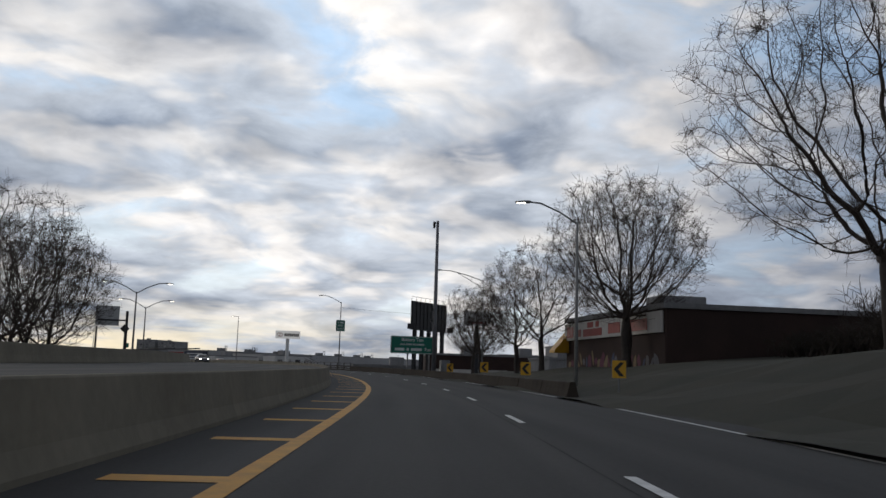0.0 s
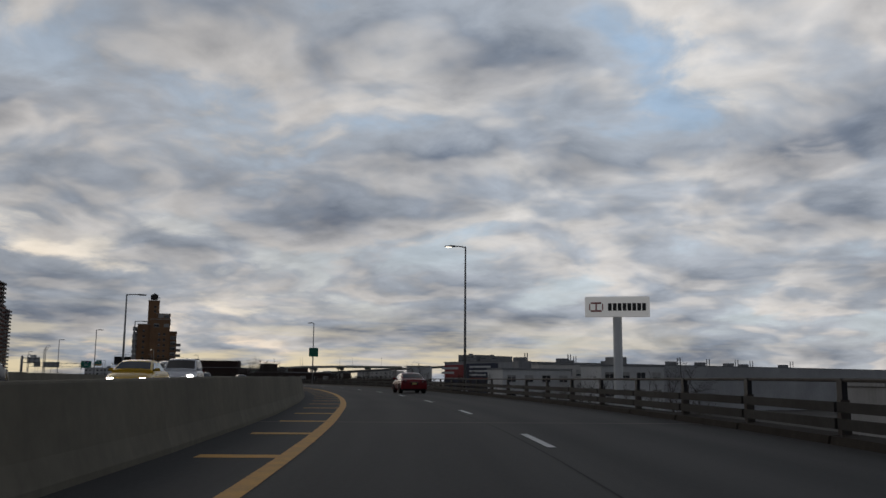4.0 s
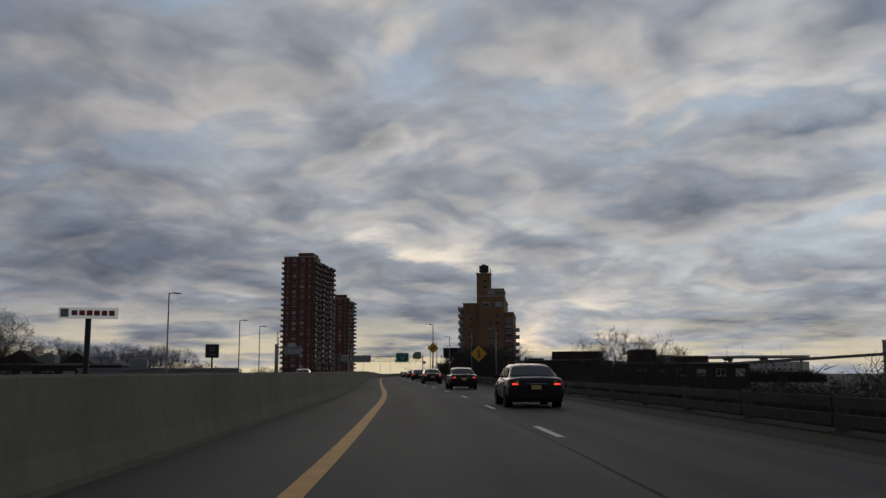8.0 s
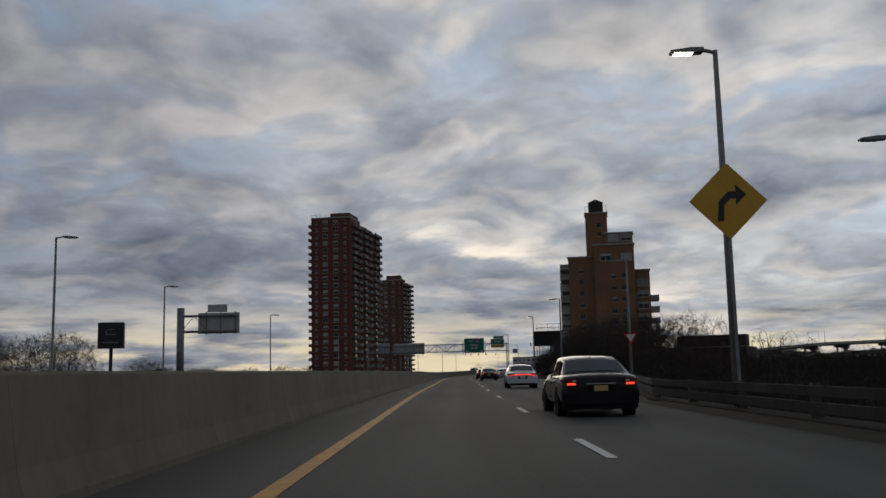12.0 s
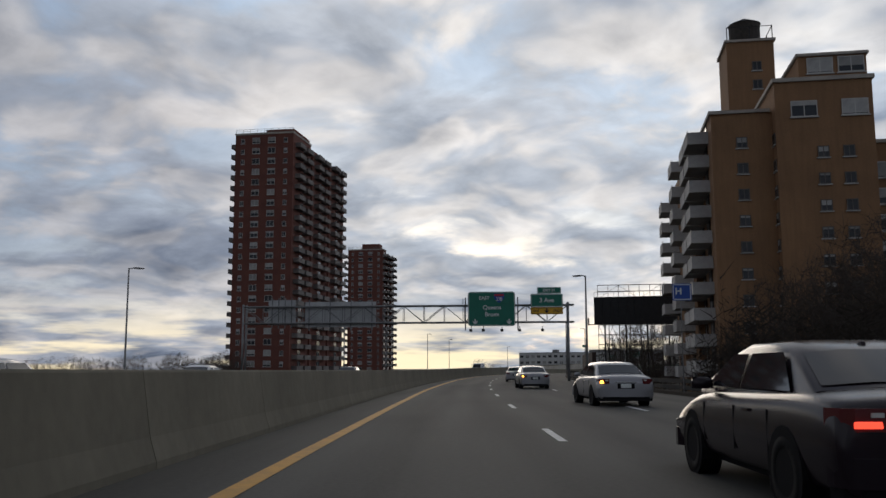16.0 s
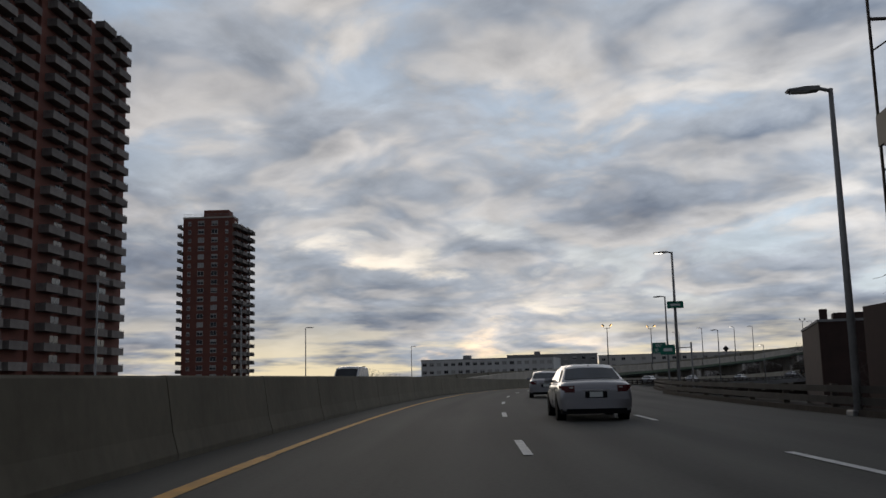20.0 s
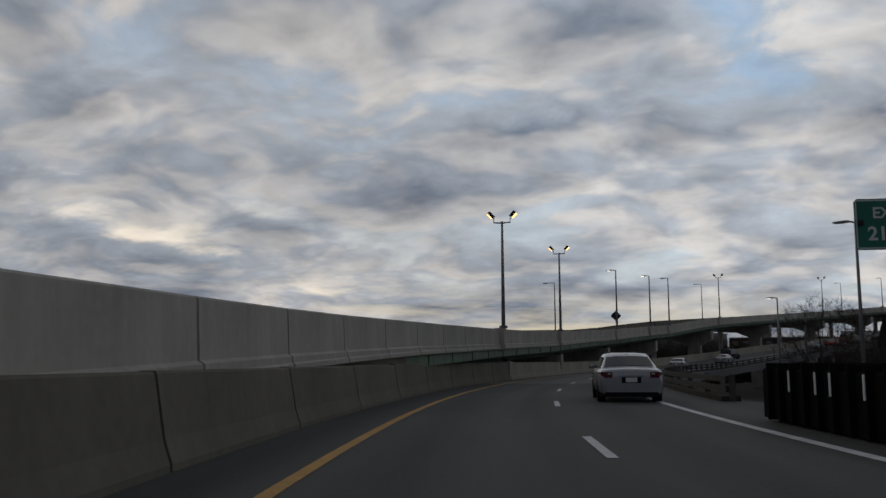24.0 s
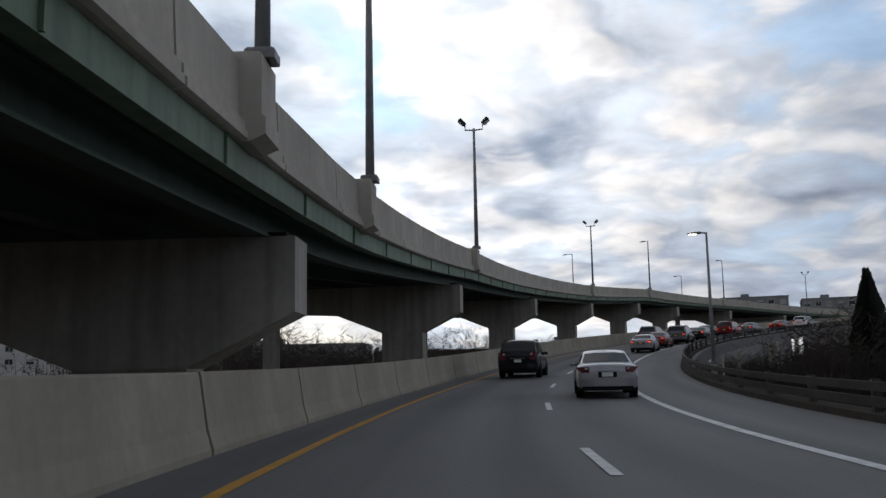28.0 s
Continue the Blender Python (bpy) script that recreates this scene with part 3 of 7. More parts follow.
# ---- ground: one sheet out to the horizon ----
def ground_sheet():
    core = np.arange(-1200, 1201, 15.0)
    far = np.array([-4800, -3400, -2400, -1700.0])
    g = np.concatenate([far, core, -far[::-1]])
    gx, gy = np.meshgrid(g - 250, g + 400, indexing="ij")
    ax = ROAD.p[::6]
    ss = ROAD.s[::6]
    d = np.full(gx.shape, 1e9)
    st = np.zeros(gx.shape)
    for (x, y), s in zip(ax, ss):
        e = np.hypot(gx - x, gy - y)
        m = e < d
        d[m] = e[m]
        st[m] = s
    low = np.interp(st, (0, 170, 240, 820, 900, 1000, 1200), (-0.5, -0.6, -6.5, -6.5, -4.5, -4, -4))
    road = np.interp(st, Z_S, Z_V)
    gz = np.where(d < 14, np.minimum(low, road - 0.5), low)
    gz = np.where(d > 300, low * 0.6 - 2.5, gz)
    n = len(g)
    vs = np.stack([gx, gy, gz], -1).reshape(-1, 3)
    fs = [(i * n + j, (i + 1) * n + j, (i + 1) * n + j + 1, i * n + j + 1) for i in range(n - 1) for j in range(n - 1)]
    me = bpy.data.meshes.new("ground")
    me.from_pydata(vs.tolist(), [], fs)
    me.materials.append(SOIL)
    tagged(new("ground", me), "brown bare winter ground below the expressway", "ground", kind="structure")


ground_sheet()

# ---- carriageways ----
def deck(s):
    r = RAIL_R(s) + 0.6
    l = EDGE_L(s) - 0.25
    return (l, -1.0, 0, 1.7, 3.5, r, r, l)


def deck_z(s):
    z = zr(s)
    return (z, z, z, z, z, z, z - 0.9, z - 0.9)


road = strip("road", 325.05, 856, 4, deck, deck_z, ASPHALT, label="grey asphalt expressway carriageway with painted lanes", category="road")
road_a = strip("road_start", 10, 325, 4, deck, deck_z, ASPHALT_NEW, label="dark resurfaced asphalt carriageway on the first bend", category="road")
road_b = strip("road_deck", 856.05, 878, 2, deck, deck_z, ASPHALT_OLD, label="brownish worn concrete bridge deck of the carriageway", category="road")
road_c = strip("road_beyond", 878.05, 1240, 4, deck, deck_z, ASPHALT_PALE, label="dark grey asphalt carriageway curving away under the viaduct", category="road")
for s in (240, 324.9, 560, 700):
    strip("expansion_joint", s, s + 0.25, 0.25, lambda q: (EDGE_L(q), RAIL_R(q)), lambda q: (zr(q) + 0.006,) * 2, RUSTY, close=False, parent=road)


def paint_line(name, s0, s1, lat, w, material, label, step=3.0):
    return strip(name, s0, s1, step, lambda s: (lat(s) - w / 2, lat(s) + w / 2), lambda s: (zr(s) + 0.008,) * 2, material, close=False, label=label, parent=road)


paint_line("yellow_line", 12, 420, YEL, 0.24, YELLOW, "broad worn yellow edge line")
paint_line("yellow_line", 420, 720, YEL, 0.22, YELLOW, "worn yellow edge line")
paint_line("yellow_line", 720, 1230, YEL, 0.16, YELLOW, "worn yellow edge line")
paint_line("edge_line", 12, 205, EDGE_R, 0.13, WHITE, "thin faded white edge line")
paint_line("edge_line", 738, 1230, EDGE_R, 0.2, WHITE, "solid white edge line")
# hatching of the median shoulder
for i in range(90):
    s = 24 + i * 4.6
    if s > 330:
        break
    strip("hatch_stripe", s, s + 0.45, 0.45, lambda q: (EDGE_L(q) + 0.45, YEL(q) - 0.1), lambda q: (zr(q) + 0.007,) * 2, YELLOW, close=False, parent=road)


PANEL = 6.1


def laid(line, s, lat, z, length=PANEL):
    """Pose of a piece whose own y axis runs along the road from s to s + length."""
    a, b = Vector((*line.at(s, lat(s)), z(s))), Vector((*line.at(s + length, lat(s + length)), z(s + length)))
    t = (b - a).normalized()
    r = t.cross(Vector((0, 0, 1))).normalized()
    m = Matrix((r, t, r.cross(t))).transposed().to_4x4()
    m.translation = a
    return m


def dash_mesh(w=0.14, length=3.05):
    return Shape().add([(-w / 2, 0, 0), (w / 2, 0, 0), (w / 2, length, 0), (-w / 2, length, 0)], [(0, 1, 2, 3)]).mesh("lane_dash", WHITE)


DASH = dash_mesh()
for i in range(96):
    s = 20.2 + i * 12.19
    s += float(np.interp(s, (99, 367, 497, 632, 930), (5.46, 5.48, 1.5, 2.5, 8.1)))
    if s < 1225:
        part("lane_dash", DASH, None, road, m=laid(ROAD, s, DASH_LAT, lambda q: zr(q) + 0.012, 3.05))
for i in range(16):
    part("lane_dash", DASH, None, road, m=laid(ROAD, 545 + i * 12.19, lambda q: DASH_LAT(q) + 3.5, lambda q: zr(q) + 0.012, 3.05))

# right ramp that leaves the expressway
EXIT_IN = lin((700, 760, 815, 860, 960), (5.4, 5.9, 8.2, 13.5, 40))
EXIT_OUT = lin((700, 760, 815, 860, 960), (10.0, 10.8, 13.5, 19.0, 46))
EXIT_Z = lin((700, 800, 860, 960), (0.0, -0.02, -1.2, -4.6))
exit_ramp = strip("exit_ramp", 752, 955, 4, lambda s: (EXIT_IN(s), EXIT_OUT(s), EXIT_OUT(s), EXIT_IN(s)),
      lambda s: (zr(min(s, 900)) + EXIT_Z(s) - 0.012,) * 2 + (zr(min(s, 900)) + EXIT_Z(s) - 0.9,) * 2, ASPHALT, label="asphalt exit ramp dropping away from the expressway", category="road")

# opposite carriageway, which climbs onto the viaduct
OPP_W = 12.5
opp_top = lambda s: z_top(s) - 1.12
opposite = strip("opposite_carriageway", 10, 1150, 4, lambda s: (OPP_L(s), OPP_L(s) - OPP_W, OPP_L(s) - OPP_W, OPP_L(s)),
      lambda s: (opp_top(s),) * 2 + (opp_top(s) - (0.9 if s < 838 else 0.28),) * 2, ASPHALT, line=RAMP, label="opposite asphalt carriageway that climbs onto the viaduct", category="road")

# ---- median barrier: cast panels end to end ----
barrier = thing("median_barrier", "long brown-grey concrete median barrier in cast panels", "barrier", kind="structure")


def panel_mesh(name, h, top=0.17, foot=0.30, length=PANEL, material=CONCRETE):
    out = [(foot, 0), (foot, 0.08), (foot * 0.72, 0.34), (top * 0.62, h - 0.03), (top * 0.5, h), (-top * 0.5, h), (-top * 0.62, h - 0.03), (-foot * 0.72, 0.34), (-foot, 0.08), (-foot, 0)]
    return Shape().prism(out, 0.002, length - 0.002).mesh(name, material)


BP, BP_NEW = panel_mesh("barrier_panel", 1.06), panel_mesh("barrier_panel", 1.06, material=CONCRETE_NEW)
# the barrier stands lower on the first stretch and higher before the climb
BAR_H = lin((0, 122, 156, 191, 227, 330, 360, 391, 421, 480, 571, 600, 660, 687, 715, 753, 790, 802, 830, 841, 900, 930, 1300),
            (0.93, 0.91, 0.94, 0.97, 1.03, 1.06, 1.10, 1.14, 1.17, 1.18, 1.15, 1.13, 1.12, 1.18, 1.24, 1.27, 1.10, 1.02, 1.06, 1.12, 1.10, 1.14, 1.14))
for i in range(198):
    s = 12 + i * PANEL
    if s < 1200:
        part("barrier_panel", BP if s < 860 else BP_NEW, None, barrier, m=laid(ROAD, s, lambda q: EDGE_L(q) - 0.3, zr) @ Matrix.Diagonal((1, 1, BAR_H(s) / 1.06, 1)))

# opposite side's own kerb wall and far barrier, then the viaduct parapet
far_barrier = thing("far_barrier", "grey concrete barrier on the far edge of the opposite carriageway", "barrier", kind="structure")
FP = panel_mesh("barrier_panel", 0.85, length=12.0)
for i in range(94):
    s = 12 + i * 12
    part("barrier_panel", FP, None, far_barrier, m=laid(RAMP, s, lambda q: OPP_L(q) - OPP_W + 0.3, opp_top, 12.0))

retaining = strip("retaining_wall", 770, 838, 3, lambda s: (OPP_L(s) + 0.14, OPP_L(s) - 0.16, OPP_L(s) - 0.16, OPP_L(s) + 0.14),
      lambda s: (opp_top(s) + 0.02,) * 2 + (zr(s) - 0.5,) * 2, CONCRETE, line=RAMP, label="stained grey concrete retaining wall beside the carriageway", category="wall")
viaduct = thing("viaduct", "elevated concrete viaduct with green steel girders on piers", "viaduct", kind="structure")
pp = Shape().prism([(0.20, -0.10), (0.28, -0.07), (0.28, 0.04), (0.24, 0.07), (0.24, 0.19), (0.16, 0.24), (0.13, 1.09), (0.10, 1.12), (-0.13, 1.12), (-0.16, -0.10)], 0.012, 5.0 - 0.012).mesh("parapet_panel", CONCRETE_LIGHT)
par = thing("parapet", "", "")
par.parent = viaduct
par["label"] = "pale concrete parapet in cast panels"
for i in range(73):
    s = 785 + i * 5.0
    part("parapet_panel", pp, None, par, m=laid(RAMP, s, OPP_L, opp_top, 5.0))
def girder(k, hi, lo, material, label):
    """An I-beam under the deck: flanges wider than the web."""
    lat = lambda s: [OPP_L(s) - k + q for q in (0.20, 0.20, 0.04, 0.04, 0.20, 0.20, -0.20, -0.20, -0.04, -0.04, -0.20, -0.20)]
    zz = lambda s: [opp_top(s) + q for q in (hi, hi - 0.05, hi - 0.07, lo + 0.07, lo + 0.05, lo, lo, lo + 0.05, lo + 0.07, hi - 0.07, hi - 0.05, hi)]
    g = strip("girder", 838, 1148, 4, lat, zz, material, line=RAMP, parent=viaduct, label=label)
    return g


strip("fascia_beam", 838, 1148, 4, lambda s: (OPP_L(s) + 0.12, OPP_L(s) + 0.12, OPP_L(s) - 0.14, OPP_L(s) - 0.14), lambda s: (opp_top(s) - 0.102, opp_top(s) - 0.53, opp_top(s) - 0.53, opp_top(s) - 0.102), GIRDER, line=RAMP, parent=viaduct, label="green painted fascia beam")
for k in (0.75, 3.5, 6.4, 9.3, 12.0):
    girder(k, -0.284, -0.9, GIRDER_DARK, "dark green steel girder")
for i in range(60):
    q = 842 + i * 5.0
    part("stiffener", Shape().box(0.121, 0.17, -0.02, 0.02, -0.52, -0.11), GIRDER, viaduct, m=pose(*RAMP.at(q, OPP_L(q)), opp_top(q), 0, 0, RAMP.yaw(q)))
PIERS = (866, 889, 912, 937.5, 967, 998, 1025, 1048.5, 1068, 1094, 1120, 1145)
for s in PIERS:
    zt = opp_top(s) - 0.92
    zb = -7.0
    w = 0.55
    sh = Shape()
    lo = max(zb + 0.4, zt - 2.4)
    md = max(lo + 0.2, zt - 1.4)
    # hammerhead: deep tapered cap over one column, with a slim column under the far girder
    sh.prism([(0.05, zt), (0.05, md), (-1.95, lo), (-4.1, lo), (-6.6, md), (-12.6, md + 0.3), (-12.6, zt)], -w, w, "y")
    sh.prism([(-1.95, lo), (-2.0, zb), (-4.05, zb), (-4.1, lo)], -w * 0.9, w * 0.9, "y")
    sh.box(-10.6, -9.9, -0.35, 0.35, zb, md + 0.2)
    pier = part("pier", sh, CONCRETE_DARK, viaduct, m=pose(*RAMP.at(s, OPP_L(s) - 0.1), 0, 0, 0, RAMP.yaw(s)))
    part("bearing", Shape().bevel_box(-0.55, -0.15, -0.3, 0.3, zt - 0.02, zt + 0.12, 0.03), DARK, pier)
for s in (861, 886, 914.6, 933, 943, 970, 1024, 1053, 1090, 1130):
    z = opp_top(s)
    part("pilaster", Shape().prism([(-0.15, -0.12), (0.3, -0.12), (0.52, -0.02), (0.52, 0.22), (0.46, 0.26), (0.46, 1.12), (0.42, 1.16), (-0.15, 1.16)], -0.45, 0.45, "y"), CONCRETE_LIGHT, viaduct, m=pose(*RAMP.at(s, OPP_L(s)), z, 0, 0, RAMP.yaw(s)))

# ---- right edge: kerb wall, then steel bridge rail ----
wall_r = thing("roadside_wall", "low weathered concrete wall along the right shoulder", "wall", kind="structure")
WP = panel_mesh("wall_panel", 0.66, 0.2, 0.26, material=GRIMY)
for i in range(15):
    part("wall_panel", WP, None, wall_r, m=laid(ROAD, 118 + i * PANEL, RAIL_R, lambda q: zr(q) - 0.02))
rail = thing("bridge_rail", "weathered two-beam steel bridge rail on a concrete kerb", "guard rail", kind="structure")
beam = Shape()
for zc, hh in ((0.34, 0.09), (0.62, 0.085)):
    beam.prism([(-0.11, zc - hh), (-0.03, zc - hh), (0.02, zc - hh * 0.4), (-0.03, zc), (0.02, zc + hh * 0.4), (-0.03, zc + hh), (-0.11, zc + hh)], 0.0, 3.98)
BEAM = beam.mesh("rail_beam", BEAM_STEEL)
POST = Shape().prism([(-0.02, 0), (0.16, 0), (0.14, 0.74), (-0.02, 0.74)], -0.07, 0.07).mesh("rail_post", RUSTY)
KERB = Shape().prism([(-0.25, 0), (-0.22, 0.14), (0.3, 0.16), (0.3, -0.5), (-0.25, -0.5)], 0, 3.99).mesh("rail_kerb", GRIMY)
for i in range(262):
    s = 210 + i * 4.0
    if 756 <= s < 832 or s > 1215:
        continue
    m = laid(ROAD, s, RAIL_R, zr, 4.0)
    part("rail_beam", BEAM, None, rail, m=m)
    part("rail_post", POST, None, rail, m=m)
    part("rail_kerb", KERB, None, rail, m=m)
PIPE_H = lin((206, 235, 300, 345), (1.07, 1.07, 0.92, 0.80))
for i in range(34):
    s = 210 + i * 4.0
    m = laid(ROAD, s, RAIL_R, lambda q: zr(q), 4.0)
    part("pipe_rail", Shape().tube([(0.05, 0, PIPE_H(s)), (0.05, 4.0, PIPE_H(s + 4))], 0.035, 6), RUSTY, rail, m=m)
    part("pipe_post", Shape().box(0.0, 0.1, -0.09, 0.09, 0.74, PIPE_H(s)), DARK, rail, m=m)
outer_rail = thing("ramp_rail", "weathered steel rail along the exit ramp", "guard rail", kind="structure")
for i in range(44):
    s = 756 + i * 4.0
    m = laid(ROAD, s, EXIT_OUT, lambda q: zr(min(q, 900)) + EXIT_Z(q), 4.0)
    for nm, me in (("rail_beam", BEAM), ("rail_post", POST), ("rail_kerb", KERB)):
        part(nm, me, None, outer_rail, m=m)


strip("dirt_strip", 300, 505, 5, lambda s: (EDGE_R(s) + 0.3, EDGE_R(s) + 0.4, RAIL_R(s) - 0.2), lambda s: (zr(s) + 0.004, zr(s) + 0.05, zr(s) + 0.12), SOIL, close=False, label="brown dirt strip between shoulder and rail", category="ground")


for lat, s0, s1 in ((lambda s: DASH_LAT(s) - 0.25, 60, 420), (lambda s: DASH_LAT(s) + 3.1, 240, 480)):
    strip("tar_seam", s0, s1, 3, lambda s: (lat(s) - 0.015 - 0.01 * math.sin(s * 0.7), lat(s) + 0.015 + 0.01 * math.sin(s * 1.1)), lambda s: (zr(s) + 0.004,) * 2, TAR, close=False, parent=road)
# grass bank beside the first stretch
def bank(s, lat):
    k = np.interp(s, (0, 110, 150, 178, 200), (1, 1, 0.65, 0.25, 0.0))
    return zr(s) - 0.05 + float(np.interp(lat, (6, 8.5, 16, 30, 60), (0.02, 0.25, 2.0, 3.6, 4.0))) * k + 0.12 * math.sin(s * 0.31 + lat * 0.7)


strip("grass_bank", 10, 196, 3, lambda s: (6.2, 7.4, 9, 12, 16, 22, 30, 45, 70), lambda s: [bank(s, q) for q in (6.2, 7.4, 9, 12, 16, 22, 30, 45, 70)], GRASS, close=False, label="winter grass bank rising beside the shoulder", category="grass")
strip("left_verge", 10, 300, 5, lambda s: (-16.8, -22, -40, -90), lambda s: (opp_top(s) - 0.1, opp_top(s) - 0.6, -1.5, -4), GRASS, close=False, label="rough grass verge beyond the opposite carriageway", category="grass")


# ---- buildings ----
def local(x, y, z, az):
    """Frame of a building: its own y runs away along az (degrees left of +y), x to the right."""
    return pose(x, y, z, 0, 0, az)


def window_kit(w, h, blind, trim=None):
    """Frame with a mullion, pane behind it, sill below, and a blind part way down."""
    xs, zs = (-w / 2, -w / 2 + 0.08, -0.04, 0.04, w / 2 - 0.08, w / 2), (0, 0.08, h - 0.08, h)
    vs = [(x, -0.10, z) for z in zs for x in xs]
    fs = [(j * 6 + i, j * 6 + i + 1, j * 6 + i + 7, j * 6 + i + 6) for j in range(3) for i in range(5) if j != 1 or i in (0, 2, 4)]
    k = len(vs)
    vs += [(xs[0], 0, 0), (xs[5], 0, 0), (xs[5], 0, h), (xs[0], 0, h)]
    fs += [(0, 1, 2, 3, 4, 5, k + 1, k), (18, 19, 20, 21, 22, 23, k + 2, k + 3), (0, 6, 12, 18, k + 3, k), (5, 11, 17, 23, k + 2, k + 1)]
    fr = Shape().add(vs, fs).mesh("window", trim or FRAME)
    pane = Shape().box(-w / 2 + 0.02, w / 2 - 0.02, -0.06, -0.02, 0.02, h - 0.02).mesh("pane", GLASS)
    sill = Shape().box(-w / 2 - 0.1, w / 2 + 0.1, -0.16, 0.0, -0.1, -0.004).mesh("sill", SLAB)
    bl = Shape().box(-w / 2 + 0.06, w / 2 - 0.06, -0.075, -0.062, h * (1 - blind), h - 0.06).mesh("blind", BLIND) if blind else None
    return fr, pane, sill, bl


def put_window(kit, parent, m):
    fr, pane, sill, bl = kit
    ob = part("window", fr, None, parent, m=m)
    part("pane", pane, None, ob)
    part("sill", sill, None, ob)
    if bl:
        part("blind", bl, None, ob)
    return ob


WIN = [window_kit(2.0, 1.5, b) for b in (0, 0.35, 0.7, 1.0, 0.5)]
WIN_S = [window_kit(0.95, 1.25, b) for b in (0, 0.5, 0.0)]
FRAME_DARK = mat("dark_window_frame", (0.10, 0.09, 0.08), (0.06, 0.055, 0.05), 2.0, 0.6)
WIN_T = [window_kit(0.95, 1.0, b, FRAME_DARK) for b in (0, 0.5, 0.25, 0.0)]
WIN_W = [window_kit(2.2, 1.45, b) for b in (0.9, 0.6, 0.3, 0)]


def balcony_mesh(w, d, h, mats, solid_front=True):
    sh = Shape()
    sh.box(0, d, -w / 2, w / 2, -0.18, 0.0, 0)
    sh.box(d - 0.1, d, -w / 2, w / 2, 0.0, h, 0)
    sh.box(0, d - 0.1, -w / 2, -w / 2 + 0.1, 0.0, h, 0).box(0, d - 0.1, w / 2 - 0.1, w / 2, 0.0, h, 0)
    sh.box(d - 0.06, d - 0.03, -w / 2, w / 2, h + 0.12, h + 0.16, 1)
    for k in range(5):
        y = -w / 2 + 0.05 + (w - 0.1) * k / 4
        sh.box(d - 0.06, d - 0.03, y - 0.02, y + 0.02, h, h + 0.14, 1)
    return sh.mesh("balcony", mats)


BAL_DARK = balcony_mesh(4.7, 1.5, 0.95, [SLAB_DARK, DARK])
BAL_PALE = balcony_mesh(4.4, 1.9, 0.95, [SLAB, STEEL])
DOOR_PANE = Shape().box(-0.02, 0.05, -1.2, 1.2, 0, 2.1, 0).box(-0.02, 0.07, -0.05, 0.05, 0, 2.1, 1).mesh("balcony_door", [GLASS, FRAME])


def slab_tower(label, m, width, length, zb, zt, rnd):
    """Brick slab: stepped plan, window bays on the end wall, balconies down both long sides, penthouse."""
    rng = random.Random(rnd)
    t = thing("apartment_tower", label, "building", m)
    floors = int((zt - zb) / 2.75)
    # long block in three steps, each set out a little further and a little lower
    n = 3
    seg = length / n
    sh = Shape()
    for k in range(n):
        o = k * 0.5
        sh.box(0.0, width + o, seg * k, seg * (k + 1), zb, zt - (0.0, 1.2, 2.6)[k], 0)
    part("brick_wall", sh, RED_BRICK, t)
    rf = Shape()
    rf.box(-0.12, width + 0.12, -0.12, seg + 0.12, zt, zt + 0.5, 0)
    rf.box(0.3, width - 0.3, 0.3, seg - 0.3, zt + 0.3, zt + 0.34, 1)
    part("roof_parapet", rf, [STONE, DARK], t)
    part("penthouse", Shape().bevel_box(width * 0.35, width * 0.85, seg * 0.5, seg * 1.4, zt, zt + 3.2, 0.1), RED_BRICK, t)
    rl = Shape()
    for x in np.linspace(0.1, width - 0.1, 9):
        rl.box(x - 0.03, x + 0.03, 0.0, 0.06, zt + 0.5, zt + 1.5)
    rl.box(0.1, width - 0.1, 0.0, 0.05, zt + 1.44, zt + 1.5).box(0.1, width - 0.1, 0.0, 0.05, zt + 0.95, zt + 1.0)
    part("roof_rail", rl, STEEL, t)
    cols = (0.13, 0.36, 0.63, 0.87)
    for f in range(floors):
        z = zt - 2.35 - f * 2.75
        if z < zb + 1:
            break
        for c in cols:
            me = rng.choice(WIN_S) if c in (cols[0], cols[3]) else rng.choice(WIN)
            put_window(me, t, pose(width * c, 0, z))
        # spandrel sill line
        for k in range(n):
            o = width + k * 0.5
            for u in (0.28, 0.72):
                y = seg * (k + u)
                b = part("balcony", BAL_DARK, None, t, m=pose(o, y, z - 0.75) @ pose(0, 0, 0))
            part("balcony_door", DOOR_PANE, None, t, m=pose(o, seg * (k + 0.5), z - 0.7))
        part("balcony", BAL_DARK, None, t, m=pose(0, seg * 0.22, z - 0.75, 0, 0, 180))
    return t


slab_tower("tall red-brick apartment slab with stacked balconies and a roof rail", local(-478, 524, 0, 38), 15.8, 43, -7, 63.0, 5)
slab_tower("second red-brick apartment slab with stacked balconies, further off", local(-604, 652, 0, 38), 16.5, 17, -7, 56, 9)


